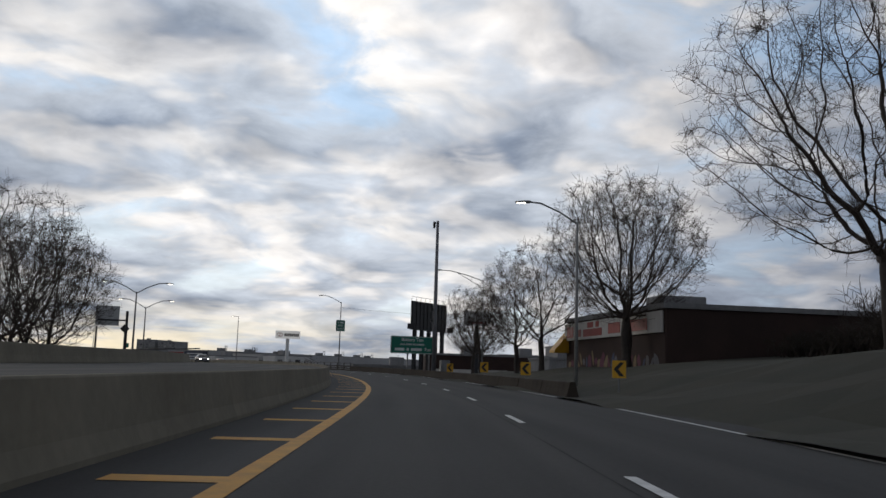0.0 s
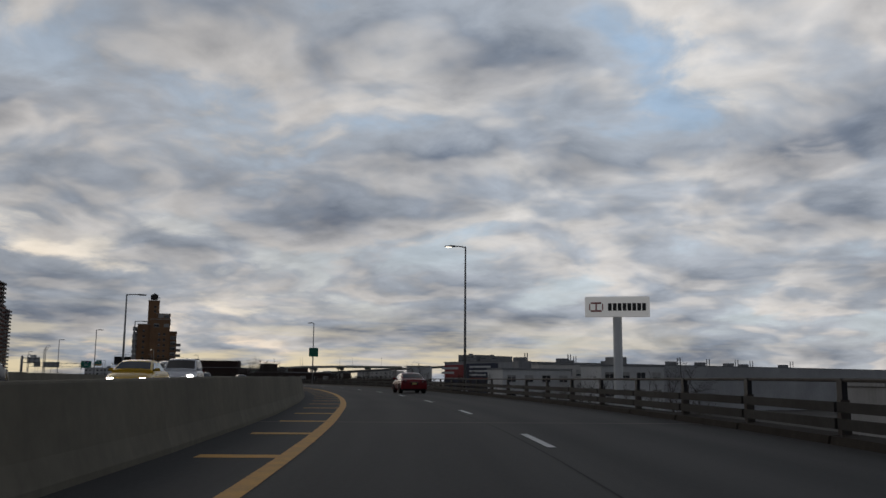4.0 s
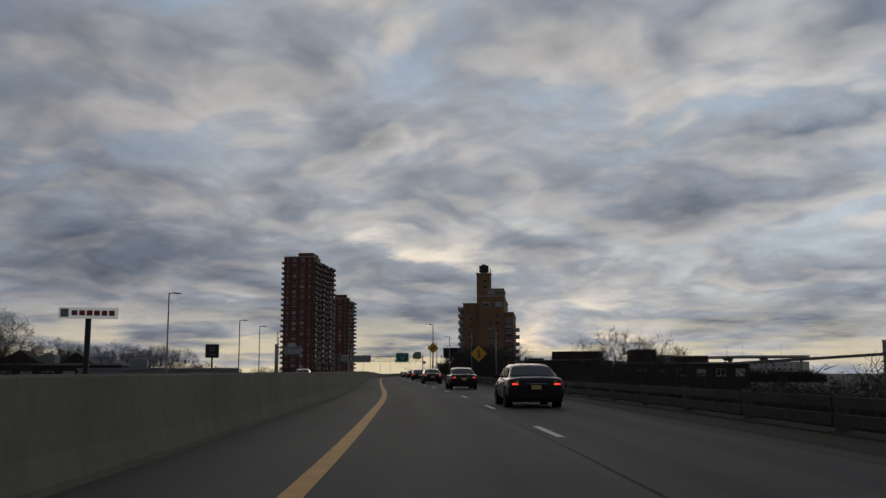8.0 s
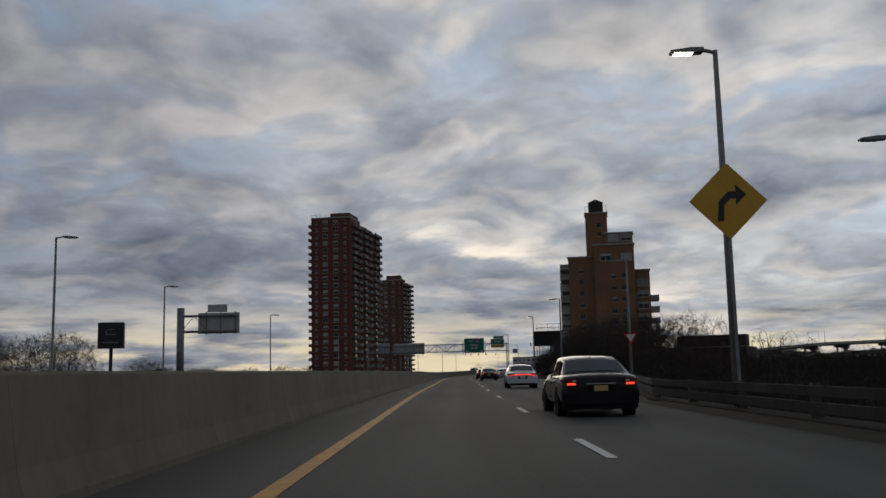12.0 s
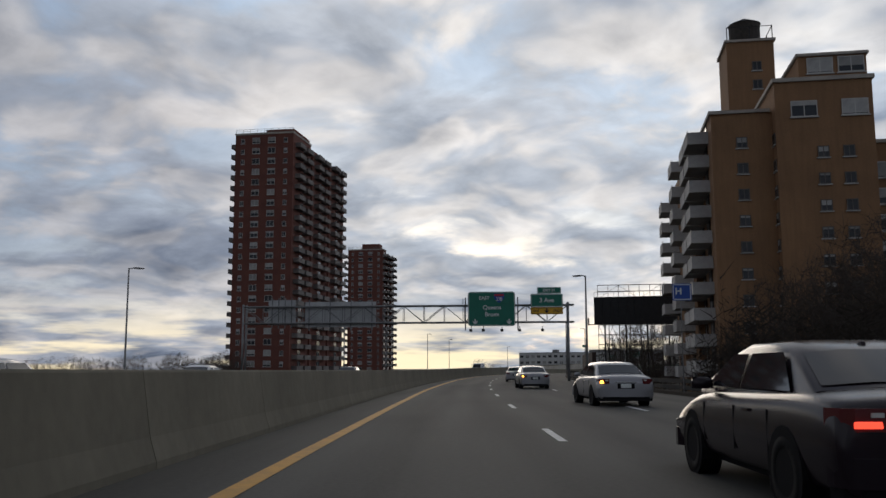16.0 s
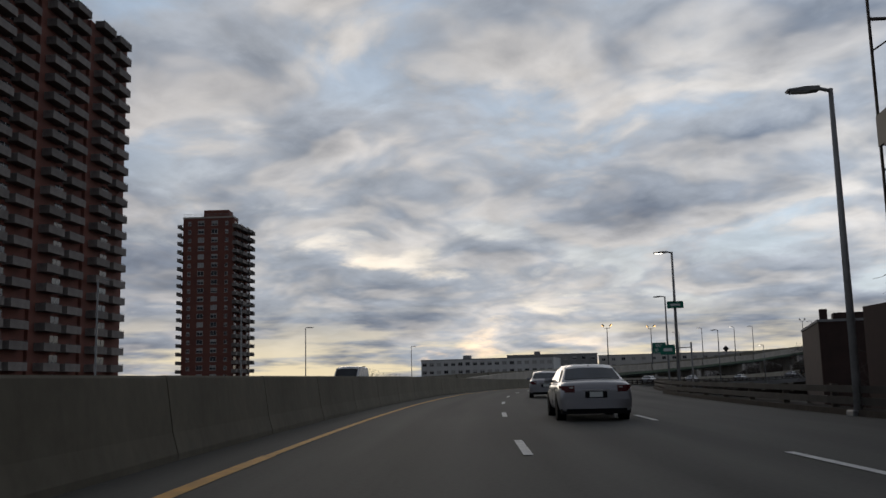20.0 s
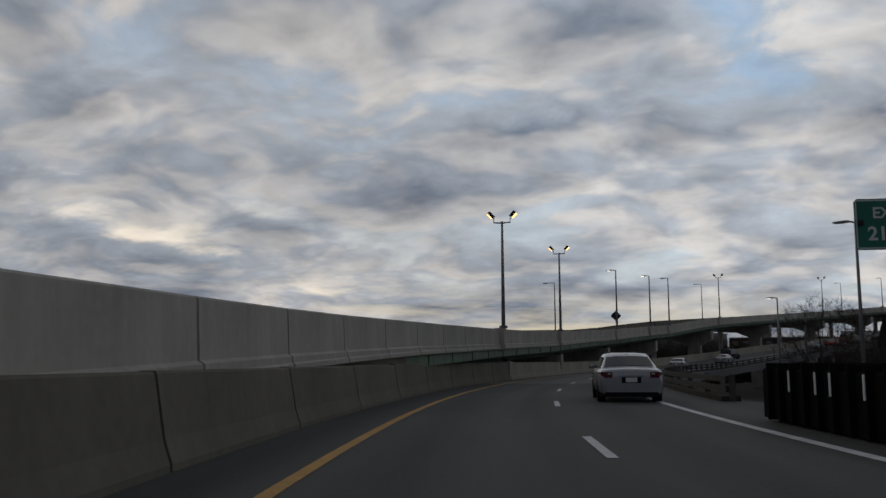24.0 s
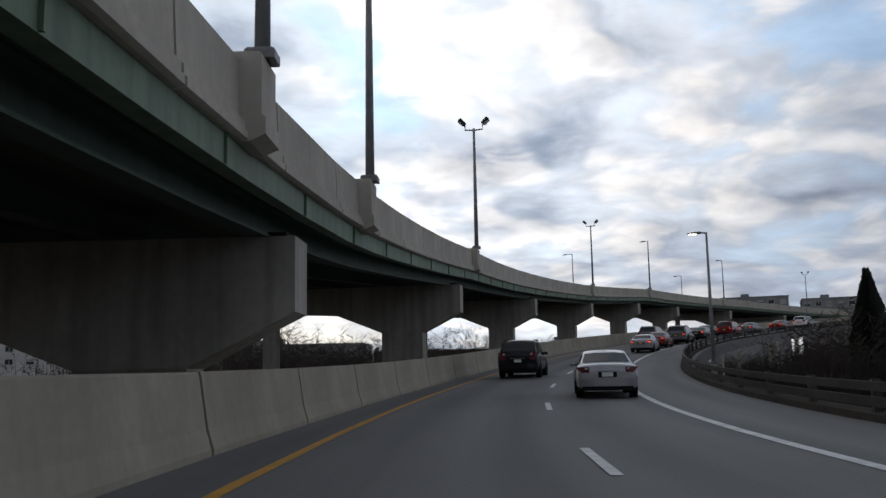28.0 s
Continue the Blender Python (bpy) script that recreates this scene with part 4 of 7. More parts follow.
def tan_block():
    O = local(-334.8, 475.9, -0.295, 38) @ Matrix.Scale(1.12, 4)
    t = thing("apartment_block", "tan brick apartment block with pale balconies and a rooftop water tank", "building", O)
    zb = -7
    sh = Shape()
    sh.box(19.0, 24.3, 1.5, 34, zb, 25.2)        # balcony wing
    sh.box(24.3, 32.4, 0, 40, zb, 27.4)          # main front
    sh.box(26.6, 32.3, 0.8, 20, 27.4, 29.9)      # set-back top floor
    sh.box(32.4, 35.4, 2.5, 36, zb, 22.2)        # lower wing
    sh.box(22.6, 27.4, 15, 21, 24.6, 36.7)       # stair tower
    for k in range(2):
        sh.box(18.4 - 0.5 * k, 19.4, 13 + 9 * k, 22 + 9 * k, zb, 25.2 - 0.6 * (k + 1))
    part("brick_wall", sh, TAN_BRICK, t)
    cp = Shape()
    cp.box(24.1, 32.6, -0.2, 40.2, 27.4, 27.75).box(18.8, 24.1, 1.3, 34, 25.2, 25.5).box(26.4, 32.5, 0.6, 20.2, 29.9, 30.15).box(32.4, 35.6, 2.3, 36.2, 22.2, 22.5).box(22.4, 27.6, 14.8, 21.2, 36.7, 36.95)
    part("coping", cp, STONE, t, "pale stone coping")
    wt = Shape()
    wt.tube([(25, 18, 37.5), (25, 18, 39.6)], 1.65, 16, 0)
    wt.tube([(25, 18, 39.6), (25, 18, 40.4)], [1.75, 0.1], 16, 1)
    for k in range(4):
        a = math.pi / 4 + k * math.pi / 2
        wt.tube([(25 + 1.3 * math.cos(a), 18 + 1.3 * math.sin(a), 36.7), (25 + 1.3 * math.cos(a), 18 + 1.3 * math.sin(a), 37.5)], 0.1, 5, 1)
    part("water_tank", wt, [BARK, DARK], t, "dark wooden rooftop water tank")
    rl = Shape()
    for x, y in ((22.7, 15), (25, 14.9), (27.3, 15), (27.3, 18), (27.3, 21)):
        rl.box(x - 0.04, x + 0.04, y - 0.04, y + 0.04, 36.9, 38.4)
    rl.box(22.7, 27.3, 14.92, 14.98, 38.3, 38.36).box(27.27, 27.33, 15, 21, 38.3, 38.36)
    part("roof_rail", rl, DARK, t)
    rng = random.Random(4)
    for f in range(9):
        z = 22.0 - f * 2.36
        put_window(rng.choice(WIN_T), t, pose(21.6, 1.5, z))
        if f:
            put_window(rng.choice(WIN_T), t, pose(28.1, 0, z + 0.9))
            put_window(rng.choice(WIN_T), t, pose(30.2, 0, z + 0.9))
        else:
            put_window(rng.choice(WIN_W), t, pose(26.7, 0, z + 2.2))
            put_window(rng.choice(WIN_W), t, pose(30.9, 0, z + 2.2))
        if f:
            put_window(rng.choice(WIN_W), t, pose(33.9, 2.5, z - 0.6))
        # narrow side windows of the main front, facing the road
        for y in (0.9, 6.0):
            if z + 0.9 > 24.6 or y > 1.4:
                continue
            put_window(rng.choice(WIN_T), t, pose(24.3, y, z, 0, 0, -90))
        for k, (x, ys) in enumerate(((19.0, (6.0, 11.0)), (18.4, (18.0,)), (17.9, (27.5,)), (19.3, ()))):
            for y in ys:
                zz = z - 0.9 - 0.5 * min(k, 1)
                part("balcony", BAL_PALE, None, t, m=pose(x, y, zz, 0, 0, 180))
                part("balcony_door", DOOR_PANE, None, t, m=pose(x - 0.02, y, zz, 0, 0, 180))
        if f > 1:
            part("balcony", BAL_PALE, None, t, m=pose(35.4, 8.0, z - 0.9))
    put_window(WIN_W[0], t, pose(28.4, 0.8, 28.3))
    put_window(WIN_W[1], t, pose(31.0, 0.8, 28.3))
    # top row of balconies on the raised wing
    for x, y in ((19.0, 6.0), (19.0, 11.0), (18.4, 18.0)):
        part("balcony", BAL_PALE, None, t, m=pose(x, y, 23.3, 0, 0, 180))
        part("balcony_door", DOOR_PANE, None, t, m=pose(x - 0.02, y, 23.3, 0, 0, 180))
    for z in (31.5, 33.5):
        put_window(WIN_T[0], t, pose(25.6, 15, z))


tan_block()


def dealership():
    L = 25.0
    O = local(-92, 355, 0, math.degrees(math.atan2(23, 16)) - 90)
    t = thing("warehouse", "long low pale grey warehouse with navy panels and banner ads", "building", O)
    # own x runs along the banner face toward the left seen from the road; y runs back
    W = Shape()
    W.bevel_box(-L, 0, 0, 250, -7, 6.9, 0.15)
    part("long_wall", W, LIGHT_GREY_WALL, t)
    part("roof_edge", Shape().box(-L - 0.1, 0.1, -0.1, 250.1, 6.9, 7.15), GREY_WALL, t)
    part("navy_panel", Shape().box(-L + 0.2, 0.06, -0.08, -0.005, -1.0, 2.6), NAVY, t)
    part("navy_panel", Shape().box(0.005, 0.08, 0.0, 60, -1.0, 1.9), NAVY, t)
    part("banner", Shape().box(-L + 0.5, -15, -0.2, -0.09, 2.9, 6.3), RED_PANEL, t, "red and dark banner with worn lettering bars")
    part("banner", Shape().box(-14.5, -0.6, -0.2, -0.09, 1.6, 6.6), NAVY, t, "dark banner with pale lettering bars")
    for z, a, b in ((5.7, -12.8, -3.5), (4.6, -12.8, -2.5), (3.6, -12.8, -5.5), (2.6, -12.8, -4.5)):
        part("lettering_bar", Shape().box(a, b, -0.23, -0.205, z - 0.25, z + 0.25), WHITE_WALL if z != 2.6 else RED_PANEL, t)
    for z, a, b in ((5.4, -26, -18), (4.2, -26, -20)):
        part("lettering_bar", Shape().box(a, b, -0.23, -0.205, z - 0.3, z + 0.3), WHITE_WALL, t)
    rng = random.Random(2)
    for k in range(9):
        x, y = rng.uniform(-20, -4), 8 + k * 15
        part("roof_unit", Shape().bevel_box(x, x + 2.2, y, y + 3, 7.1, 8.3, 0.1), GREY_WALL, t)
        part("vent_pipe", Shape().tube([(x + 5, y, 7.1), (x + 5, y, 9.3)], 0.14, 6).tube([(x + 6, y, 7.1), (x + 6, y, 9.3)], 0.14, 6), STEEL, t)


dealership()


def plain_building(name, label, m, w, d, zb, zt, wall, bays=0, rows=1, roof=GREY_WALL, winz=1.5, rnd=1):
    t = thing(name, label, "building", m)
    part("wall", Shape().bevel_box(0, w, 0, d, zb, zt, 0.08), wall, t)
    part("roof_edge", Shape().box(-0.15, w + 0.15, -0.15, d + 0.15, zt, zt + 0.35), roof, t)
    rng = random.Random(rnd)
    for r in range(rows):
        for k in range(bays):
            put_window(rng.choice(WIN), t, pose(w * (k + 0.5) / bays, 0, zt - 2.6 - r * 3.4))
    if w > 12:
        part("roof_unit", Shape().bevel_box(w * 0.3, w * 0.3 + 3, d * 0.3, d * 0.3 + 4, zt + 0.3, zt + 2.0, 0.1), roof, t)
    return t


# ---- street furniture ----
def text_mesh(txt, size, material, squeeze=1.0):
    cu = bpy.data.curves.new("lettering", "FONT")
    cu.body, cu.size, cu.align_x, cu.align_y, cu.extrude = txt, size, "CENTER", "CENTER", 0.004
    cu.offset = size * 0.022
    ob = bpy.data.objects.new("lettering", cu)
    scene.collection.objects.link(ob)
    me = bpy.data.meshes.new_from_object(ob.evaluated_get(bpy.context.evaluated_depsgraph_get()))
    bpy.data.objects.remove(ob)
    me.materials.clear()
    me.materials.append(material)
    me.transform(pose(0, 0, 0, 90) @ Matrix.Diagonal((squeeze, 1, 1, 1)))
    return me


def lettering(txt, x, z, size, material, parent, y=-0.03, squeeze=1.0):
    return part("lettering", text_mesh(txt, size, material, squeeze), None, parent, m=pose(x, y, z))


def plate(w, h, r, thick=0.03):
    """A sign sheet in the x-z plane with cut corners, its face at y = 0."""
    o = [(-w / 2 + r, 0), (w / 2 - r, 0), (w / 2, r), (w / 2, h - r), (w / 2 - r, h), (-w / 2 + r, h), (-w / 2, h - r), (-w / 2, r)]
    return Shape().prism(o, 0, thick, "y")


def sign_panel(parent, m, w, h, sheet, border=WHITE_SIGN, label="", name="sign_panel"):
    p = part(name, plate(w, h, min(w, h) * 0.06), sheet, parent, label, m)
    b = 0.035 if w < 2.5 else 0.05
    sh = Shape()
    g = b * 0.9
    sh.box(-w / 2 + g + b, w / 2 - g - b, -0.006, 0.0, g, g + b).box(-w / 2 + g + b, w / 2 - g - b, -0.006, 0.0, h - g - b, h - g)
    sh.box(-w / 2 + g, -w / 2 + g + b, -0.006, 0.0, g + b, h - g - b).box(w / 2 - g - b, w / 2 - g, -0.006, 0.0, g + b, h - g - b)
    part("border", sh, border, p)
    return p


def arrow(parent, x, z, size, material, turn=0.0, y=-0.012):
    o = [(-0.12, 0.5), (-0.12, -0.02), (-0.42, 0.2), (-0.42, -0.08), (0, -0.5), (0.42, -0.08), (0.42, 0.2), (0.12, -0.02), (0.12, 0.5)]
    c, s = math.cos(radians(turn)), math.sin(radians(turn))
    pts = [((a * c - b * s) * size, (a * s + b * c) * size) for a, b in o]
    return part("arrow", Shape().prism(pts, 0, 0.006, "y"), material, parent, m=pose(x, y, z))


def lamp_post(m, h=8.6, arm=1.6, style="flat", lit=False, double=False, taper=0.11):
    """Grey tapered post on a base plate; the arm reaches to -x, over the road."""
    t = thing("street_lamp", {"flat": "grey steel street lamp with a flat short-armed head", "curved": "grey steel street lamp with a long upswept arm", "bulb": "grey steel street lamp with a tilted floodlight head"}[style] + (", lit" if lit else ", unlit"), "street lamp", m, group="street lamps")
    part("post", Shape().tube([(0, 0, 0), (0, 0, h * 0.5), (0, 0, h)], [taper, taper * 0.8, taper * 0.55], 8), POLE, t, smooth=True)
    part("base_plate", Shape().bevel_box(-0.22, 0.22, -0.22, 0.22, 0, 0.16, 0.03), STEEL, t)
    for sgn in ((1, -1) if double else (1,)):
        if style == "curved":
            pts = [(0, 0, h - 0.15), (-sgn * arm * 0.35, 0, h + 0.42), (-sgn * arm * 0.75, 0, h + 0.85), (-sgn * arm, 0, h + 0.9)]
            end = (-sgn * arm, 0, h + 0.9)
        elif style == "bulb":
            pts = [(0, 0, h - 0.1), (-sgn * 0.5, 0, h - 0.06), (-sgn * 0.5, 0, h + 0.2)]
            end = (-sgn * 0.55, 0, h + 0.22)
        else:
            pts = [(0, 0, h - 0.06), (-sgn * arm * 0.6, 0, h), (-sgn * arm, 0, h)]
            end = (-sgn * arm, 0, h)
        part("arm", Shape().tube(pts, 0.045, 6), POLE, t)
        if arm > 4:
            part("arm_brace", Shape().tube([(0, 0, h - 0.95), (-sgn * arm * 0.62, 0, h + 0.68)], 0.035, 6).tube([(-sgn * arm * 0.3, 0, h - 0.12), (-sgn * arm * 0.26, 0, h + 0.3)], 0.025, 5), POLE, t)
        x, _, z = end
        hd = Shape()
        if style == "bulb":
            hd.prism([(x - sgn * 0.02, z - 0.02), (x + sgn * 0.12, z + 0.10), (x - sgn * 0.18, z + 0.42), (x - sgn * 0.34, z + 0.30)], -0.13, 0.13, "y")
            part("lamp_head", hd, DARK, t)
            part("lens", Shape().prism([(x - sgn * 0.05, z + 0.0), (x - sgn * 0.10, z - 0.05), (x - sgn * 0.36, z + 0.20), (x - sgn * 0.33, z + 0.28)], -0.11, 0.11, "y"), LAMP_ON if lit else LAMP_OFF, t, "glowing warm lens" if lit else "")
        else:
            hd.prism([(x + sgn * 0.1, z - 0.05), (x - sgn * 0.1, z - 0.07), (x - sgn * 0.66, z - 0.06), (x - sgn * 0.68, z - 0.01), (x - sgn * 0.2, z + 0.05), (x + sgn * 0.1, z + 0.05)], -0.14, 0.14, "y")
            part("lamp_head", hd, POLE, t)
            part("lens", Shape().bevel_box(min(x - sgn * 0.15, x - sgn * 0.6), max(x - sgn * 0.15, x - sgn * 0.6), -0.11, 0.11, z - 0.09, z - 0.062, 0.008), LAMP_COOL if lit else LAMP_OFF, t)
    return t


# right-hand lamps
for s, lat, h, style, lit, arm in ((125.3, 9.2, 8.9, "curved", True, 2.6), (180, 16.4, 11.1, "curved", False, 5.2), (284, 8.3, 10.8, "flat", True, 0.9), (354, 8.1, 9.15, "flat", False, 0.3),
                              (463, 12.6, 6.9, "flat", False, 0.4), (495, 6.5, 8.6, "flat", True, 0.4), (500, 13.2, 7.6, "flat", False, 0.4), (535, 11.8, 8.3, "flat", False, 0.4), (566, 10.6, 8.2, "flat", False, 0.4),
                              (598, 10.6, 8.4, "flat", True, 0.4), (666.3, 9.3, 8.7, "flat", False, 0.4), (728.1, 9.4, 8.05, "flat", False, 0.4),
                              (760.4, 11.2, 8.3, "flat", True, 0.4), (792, 13.6, 8.3, "flat", False, 0.4), (857, 16.0, 8.2, "flat", False, 0.4), (898, 15.2, 7.3, "flat", True, 0.4), (975, 9.2, 7.6, "flat", True, 0.4)):
    lamp_post(on(s, lat, -0.02 if h > 7.5 else -0.4), h, arm, style, lit)
# lamps along the far side of the opposite carriageway
for s, lat in ((390, -20), (503, -22), (590, -24), (660, -26), (441, -22.5), (486, -22.6), (522, -21.4), (550, -24.8), (726, -23.8), (768, -29), (791, -27.7), (822, -36), (880, -54)):
    x, y = ROAD.at(s, lat)
    lamp_post(pose(x, y, -6.5, 0, 0, ROAD.yaw(s) + 180), 8.9 + min(zr(s), 1.5) + 6.5, 0.5, "flat", False)
for s, lat in ((168, -20.4), (196, -21.3)):
    lamp_post(pose(*RAMP.at(s, lat), opp_top(s) - 0.5, 0, 0, RAMP.yaw(s)), 6.9, 2.6, "curved", True, True)
for s in (303, 345):
    lamp_post(pose(*RAMP.at(s, OPP_L(s) - OPP_W - 1.2), opp_top(s) - 0.2, 0, 0, RAMP.yaw(s) + 180), 8.2, 1.0, "flat", False)
# viaduct lamps: twin warm floodlights, then single heads
for s, dbl, h in ((861, True, 6.4), (886, True, 6.8), (914.6, False, 6.9), (933, False, 6.9), (943, False, 6.9), (970, True, 6.9), (1024, True, 6.9), (1053, False, 6.9), (1090, False, 6.9), (1130, True, 6.9)):
    lamp_post(pose(*RAMP.at(s, OPP_L(s) + 0.36), opp_top(s) + 1.155, 0, 0, RAMP.yaw(s)), h, 0.5, "bulb" if dbl else "flat", dbl and s < 900 or not dbl and s < 940, dbl, 0.12)
for s, lat, h in ((930, -16, 7.5), (1000, -18, 8), (1060, -17, 8), (1110, -20, 8)):
    lamp_post(pose(*RAMP.at(s, lat + 1.0), opp_top(s), 0, 0, RAMP.yaw(s)), h, 1.0, "flat", False)


def monopole():
    t = thing("camera_mast", "tall grey tubular mast carrying traffic cameras", "mast", on(174, 9.3, 0))
    part("mast", Shape().tube([(0, 0, 0), (0, 0, 8), (0, 0, 16.6)], [0.25, 0.21, 0.15], 12), MAST, t, smooth=True)
    part("camera_head", Shape().bevel_box(-0.5, -0.25, -0.15, 0.15, 16.1, 16.5, 0.04).tube([(-0.35, 0, 16.1), (-0.4, -0.1, 15.8)], 0.12, 6).box(-0.3, 0, -0.04, 0.04, 16.3, 16.4), DARK, t)
    part("sensor_box", Shape().bevel_box(-0.5, -0.2, -0.12, 0.12, 6.9, 7.2, 0.05), DARK, t)
    part("sensor_box", Shape().bevel_box(-0.48, -0.2, -0.12, 0.12, 5.7, 5.95, 0.05), DARK, t)
    part("cabinet", Shape().bevel_box(0.7, 1.7, -0.4, 0.4, 0, 1.7, 0.06), STEEL, t)


monopole()


def sign_on_posts(name, label, m, posts, h, w=0.1):
    t = thing(name, label, "sign", m)
    for x in posts:
        part("post", Shape().box(x - w / 2, x + w / 2, 0.06, 0.06 + w, 0, h), STEEL, t)
    return t


# green name-change sign beside the mast
t = sign_on_posts("guide_sign", "wide green guide sign with white lettering on twin posts", on(180, 8.2, 0), (-0.5, 2.0), 4.3, 0.16)
p = sign_panel(t, pose(0, 0, 2.35), 5.0, 1.95, GREEN_SIGN)
lettering("Battery Tun", 0, 1.55, 0.52, WHITE_SIGN, p, -0.012)
lettering("HAS BEEN RENAMED", 0, 1.02, 0.30, WHITE_SIGN, p, -0.012)
for x0, x1 in ((-2.0, -0.9), (-0.65, -0.4), (-0.15, 1.1)):
    part("lettering_bar", Shape().box(x0, x1, -0.010, 0.0, 0.32, 0.62), WHITE_SIGN, p)
lettering("Tun", 1.75, 0.48, 0.48, WHITE_SIGN, p, -0.012)

# keep-right sign with its curved-arm lamp
t = lamp_post(on(221, 8.2, -0.02), 10.6, 3.0, "curved", False)
p = sign_panel(t, pose(0, -0.13, 6.0), 1.45, 1.75, GREEN_SIGN, label="green sign with white lettering")
part("lettering_bar", Shape().box(-0.48, -0.28, -0.010, 0.0, 1.25, 1.53).box(-0.12, 0.5, -0.010, 0.0, 1.25, 1.5), WHITE_SIGN, p)
lettering("KEEP", 0, 0.87, 0.42, WHITE_SIGN, p, -0.012)
lettering("RIGHT", 0, 0.38, 0.41, WHITE_SIGN, p, -0.012)

# green sheet on the lamp at 354
t = sign_on_posts("guide_sign", "square green sign with faint lettering on a lamp post", on(354, 8.1, 0) @ pose(0, -0.32, 0), (0.0,), 5.4, 0.05)
p = sign_panel(t, pose(0, 0, 4.1), 1.4, 1.3, GREEN_SIGN, GREEN_SIGN)
for z in (0.35, 0.65, 0.95):
    part("lettering_bar", Shape().box(-0.45, 0.45, -0.008, 0.0, z, z + 0.12), mat("faded_lettering", (0.02, 0.14, 0.10), (0.015, 0.12, 0.08)), p)


def diamond(parent, z, side, symbol):
    r = side * 0.707
    d = part("diamond_panel", Shape().prism([(-r, 0), (-r * 0.04, -r * 0.96), (r * 0.04, -r * 0.96), (r, 0), (r * 0.04, r * 0.96), (-r * 0.04, r * 0.96)], 0, 0.02, "y"), YELLOW_SIGN, parent, m=pose(0, -0.06, z))
    k = r * 0.55
    if symbol == "merge":
        o = [(-0.12, -1.0), (0.12, -1.0), (0.12, -0.35), (0.42, -0.75), (0.56, -0.6), (0.14, 0.0), (0.12, 0.45), (0.38, 0.4), (0.0, 1.0), (-0.38, 0.4), (-0.12, 0.45)]
    else:
        o = [(-0.55, -0.95), (-0.27, -0.95), (-0.2, -0.2), (0.1, 0.12), (0.35, 0.12), (0.35, -0.18), (0.85, 0.3), (0.35, 0.78), (0.35, 0.45), (0.0, 0.45), (-0.45, 0.0)]
    part("symbol", Shape().prism([(a * k, b * k) for a, b in o], -0.008, 0.0, "y"), BLACK_SIGN, d)
    return d


t = thing("merge_sign", "yellow diamond merge sign on a dark bracketed post", "sign", on(440, 7.9, 0))
part("post", Shape().tube([(-0.55, 0.1, 0), (-0.55, 0.1, 3.6)], 0.09, 8), DARK, t)
part("bracket", Shape().box(-0.6, 0.75, 0.02, 0.07, 3.25, 3.32), DARK, t)
part("bracket", Shape().box(-0.6, 0.75, 0.02, 0.07, 2.35, 2.42), DARK, t)
diamond(t, 2.85, 1.15, "merge")
t = thing("curve_sign", "yellow diamond curve sign with a black bent arrow", "sign", on(495, 6.5, 0) @ pose(0, -0.2, 0))
part("post", Shape().box(-0.03, 0.03, -0.03, 0.03, 0, 5.4), STEEL, t)
diamond(t, 4.85, 1.28, "curve")
t = thing("yield_sign", "white triangular yield sign with red border, point down", "sign", on(535, 11.8, 0) @ pose(0, -0.3, 0))
part("post", Shape().box(-0.03, 0.03, 0.03, 0.08, 0, 3.4), STEEL, t)
part("triangle", Shape().prism([(-0.5, 3.35), (0.5, 3.35), (0.0, 2.5)], 0, 0.02, "y"), RED_SIGN, t)
part("field", Shape().prism([(-0.3, 3.25), (0.3, 3.25), (0.0, 2.73)], -0.008, 0.0, "y"), WHITE_SIGN, t)
for s, lat, z, b in ((118, 9.3, 1.3, 1), (131.6, 7.9, 1.35, 1), (146, 8.1, 1.35, 1), (162, 8.4, 1.35, 1)):
    t = thing("chevron_sign", "yellow chevron curve marker with a black arrowhead on a post", "sign", on(s, lat, bank(s, lat) - zr(s)), group="chevron markers")
    part("post", Shape().box(-0.03, 0.03, 0.02, 0.06, -0.2, 1.3), STEEL, t)
    part("panel", plate(0.6, 0.75, 0.03, 0.02), YELLOW_SIGN, t, m=pose(0, 0, 0.6))
    part("symbol", Shape().prism([(0.22, 0.08), (0.02, 0.08), (-0.24, 0.375), (0.02, 0.67), (0.22, 0.67), (-0.03, 0.375)], -0.008, 0.0, "y"), BLACK_SIGN, t, m=pose(0, 0, 0.6))


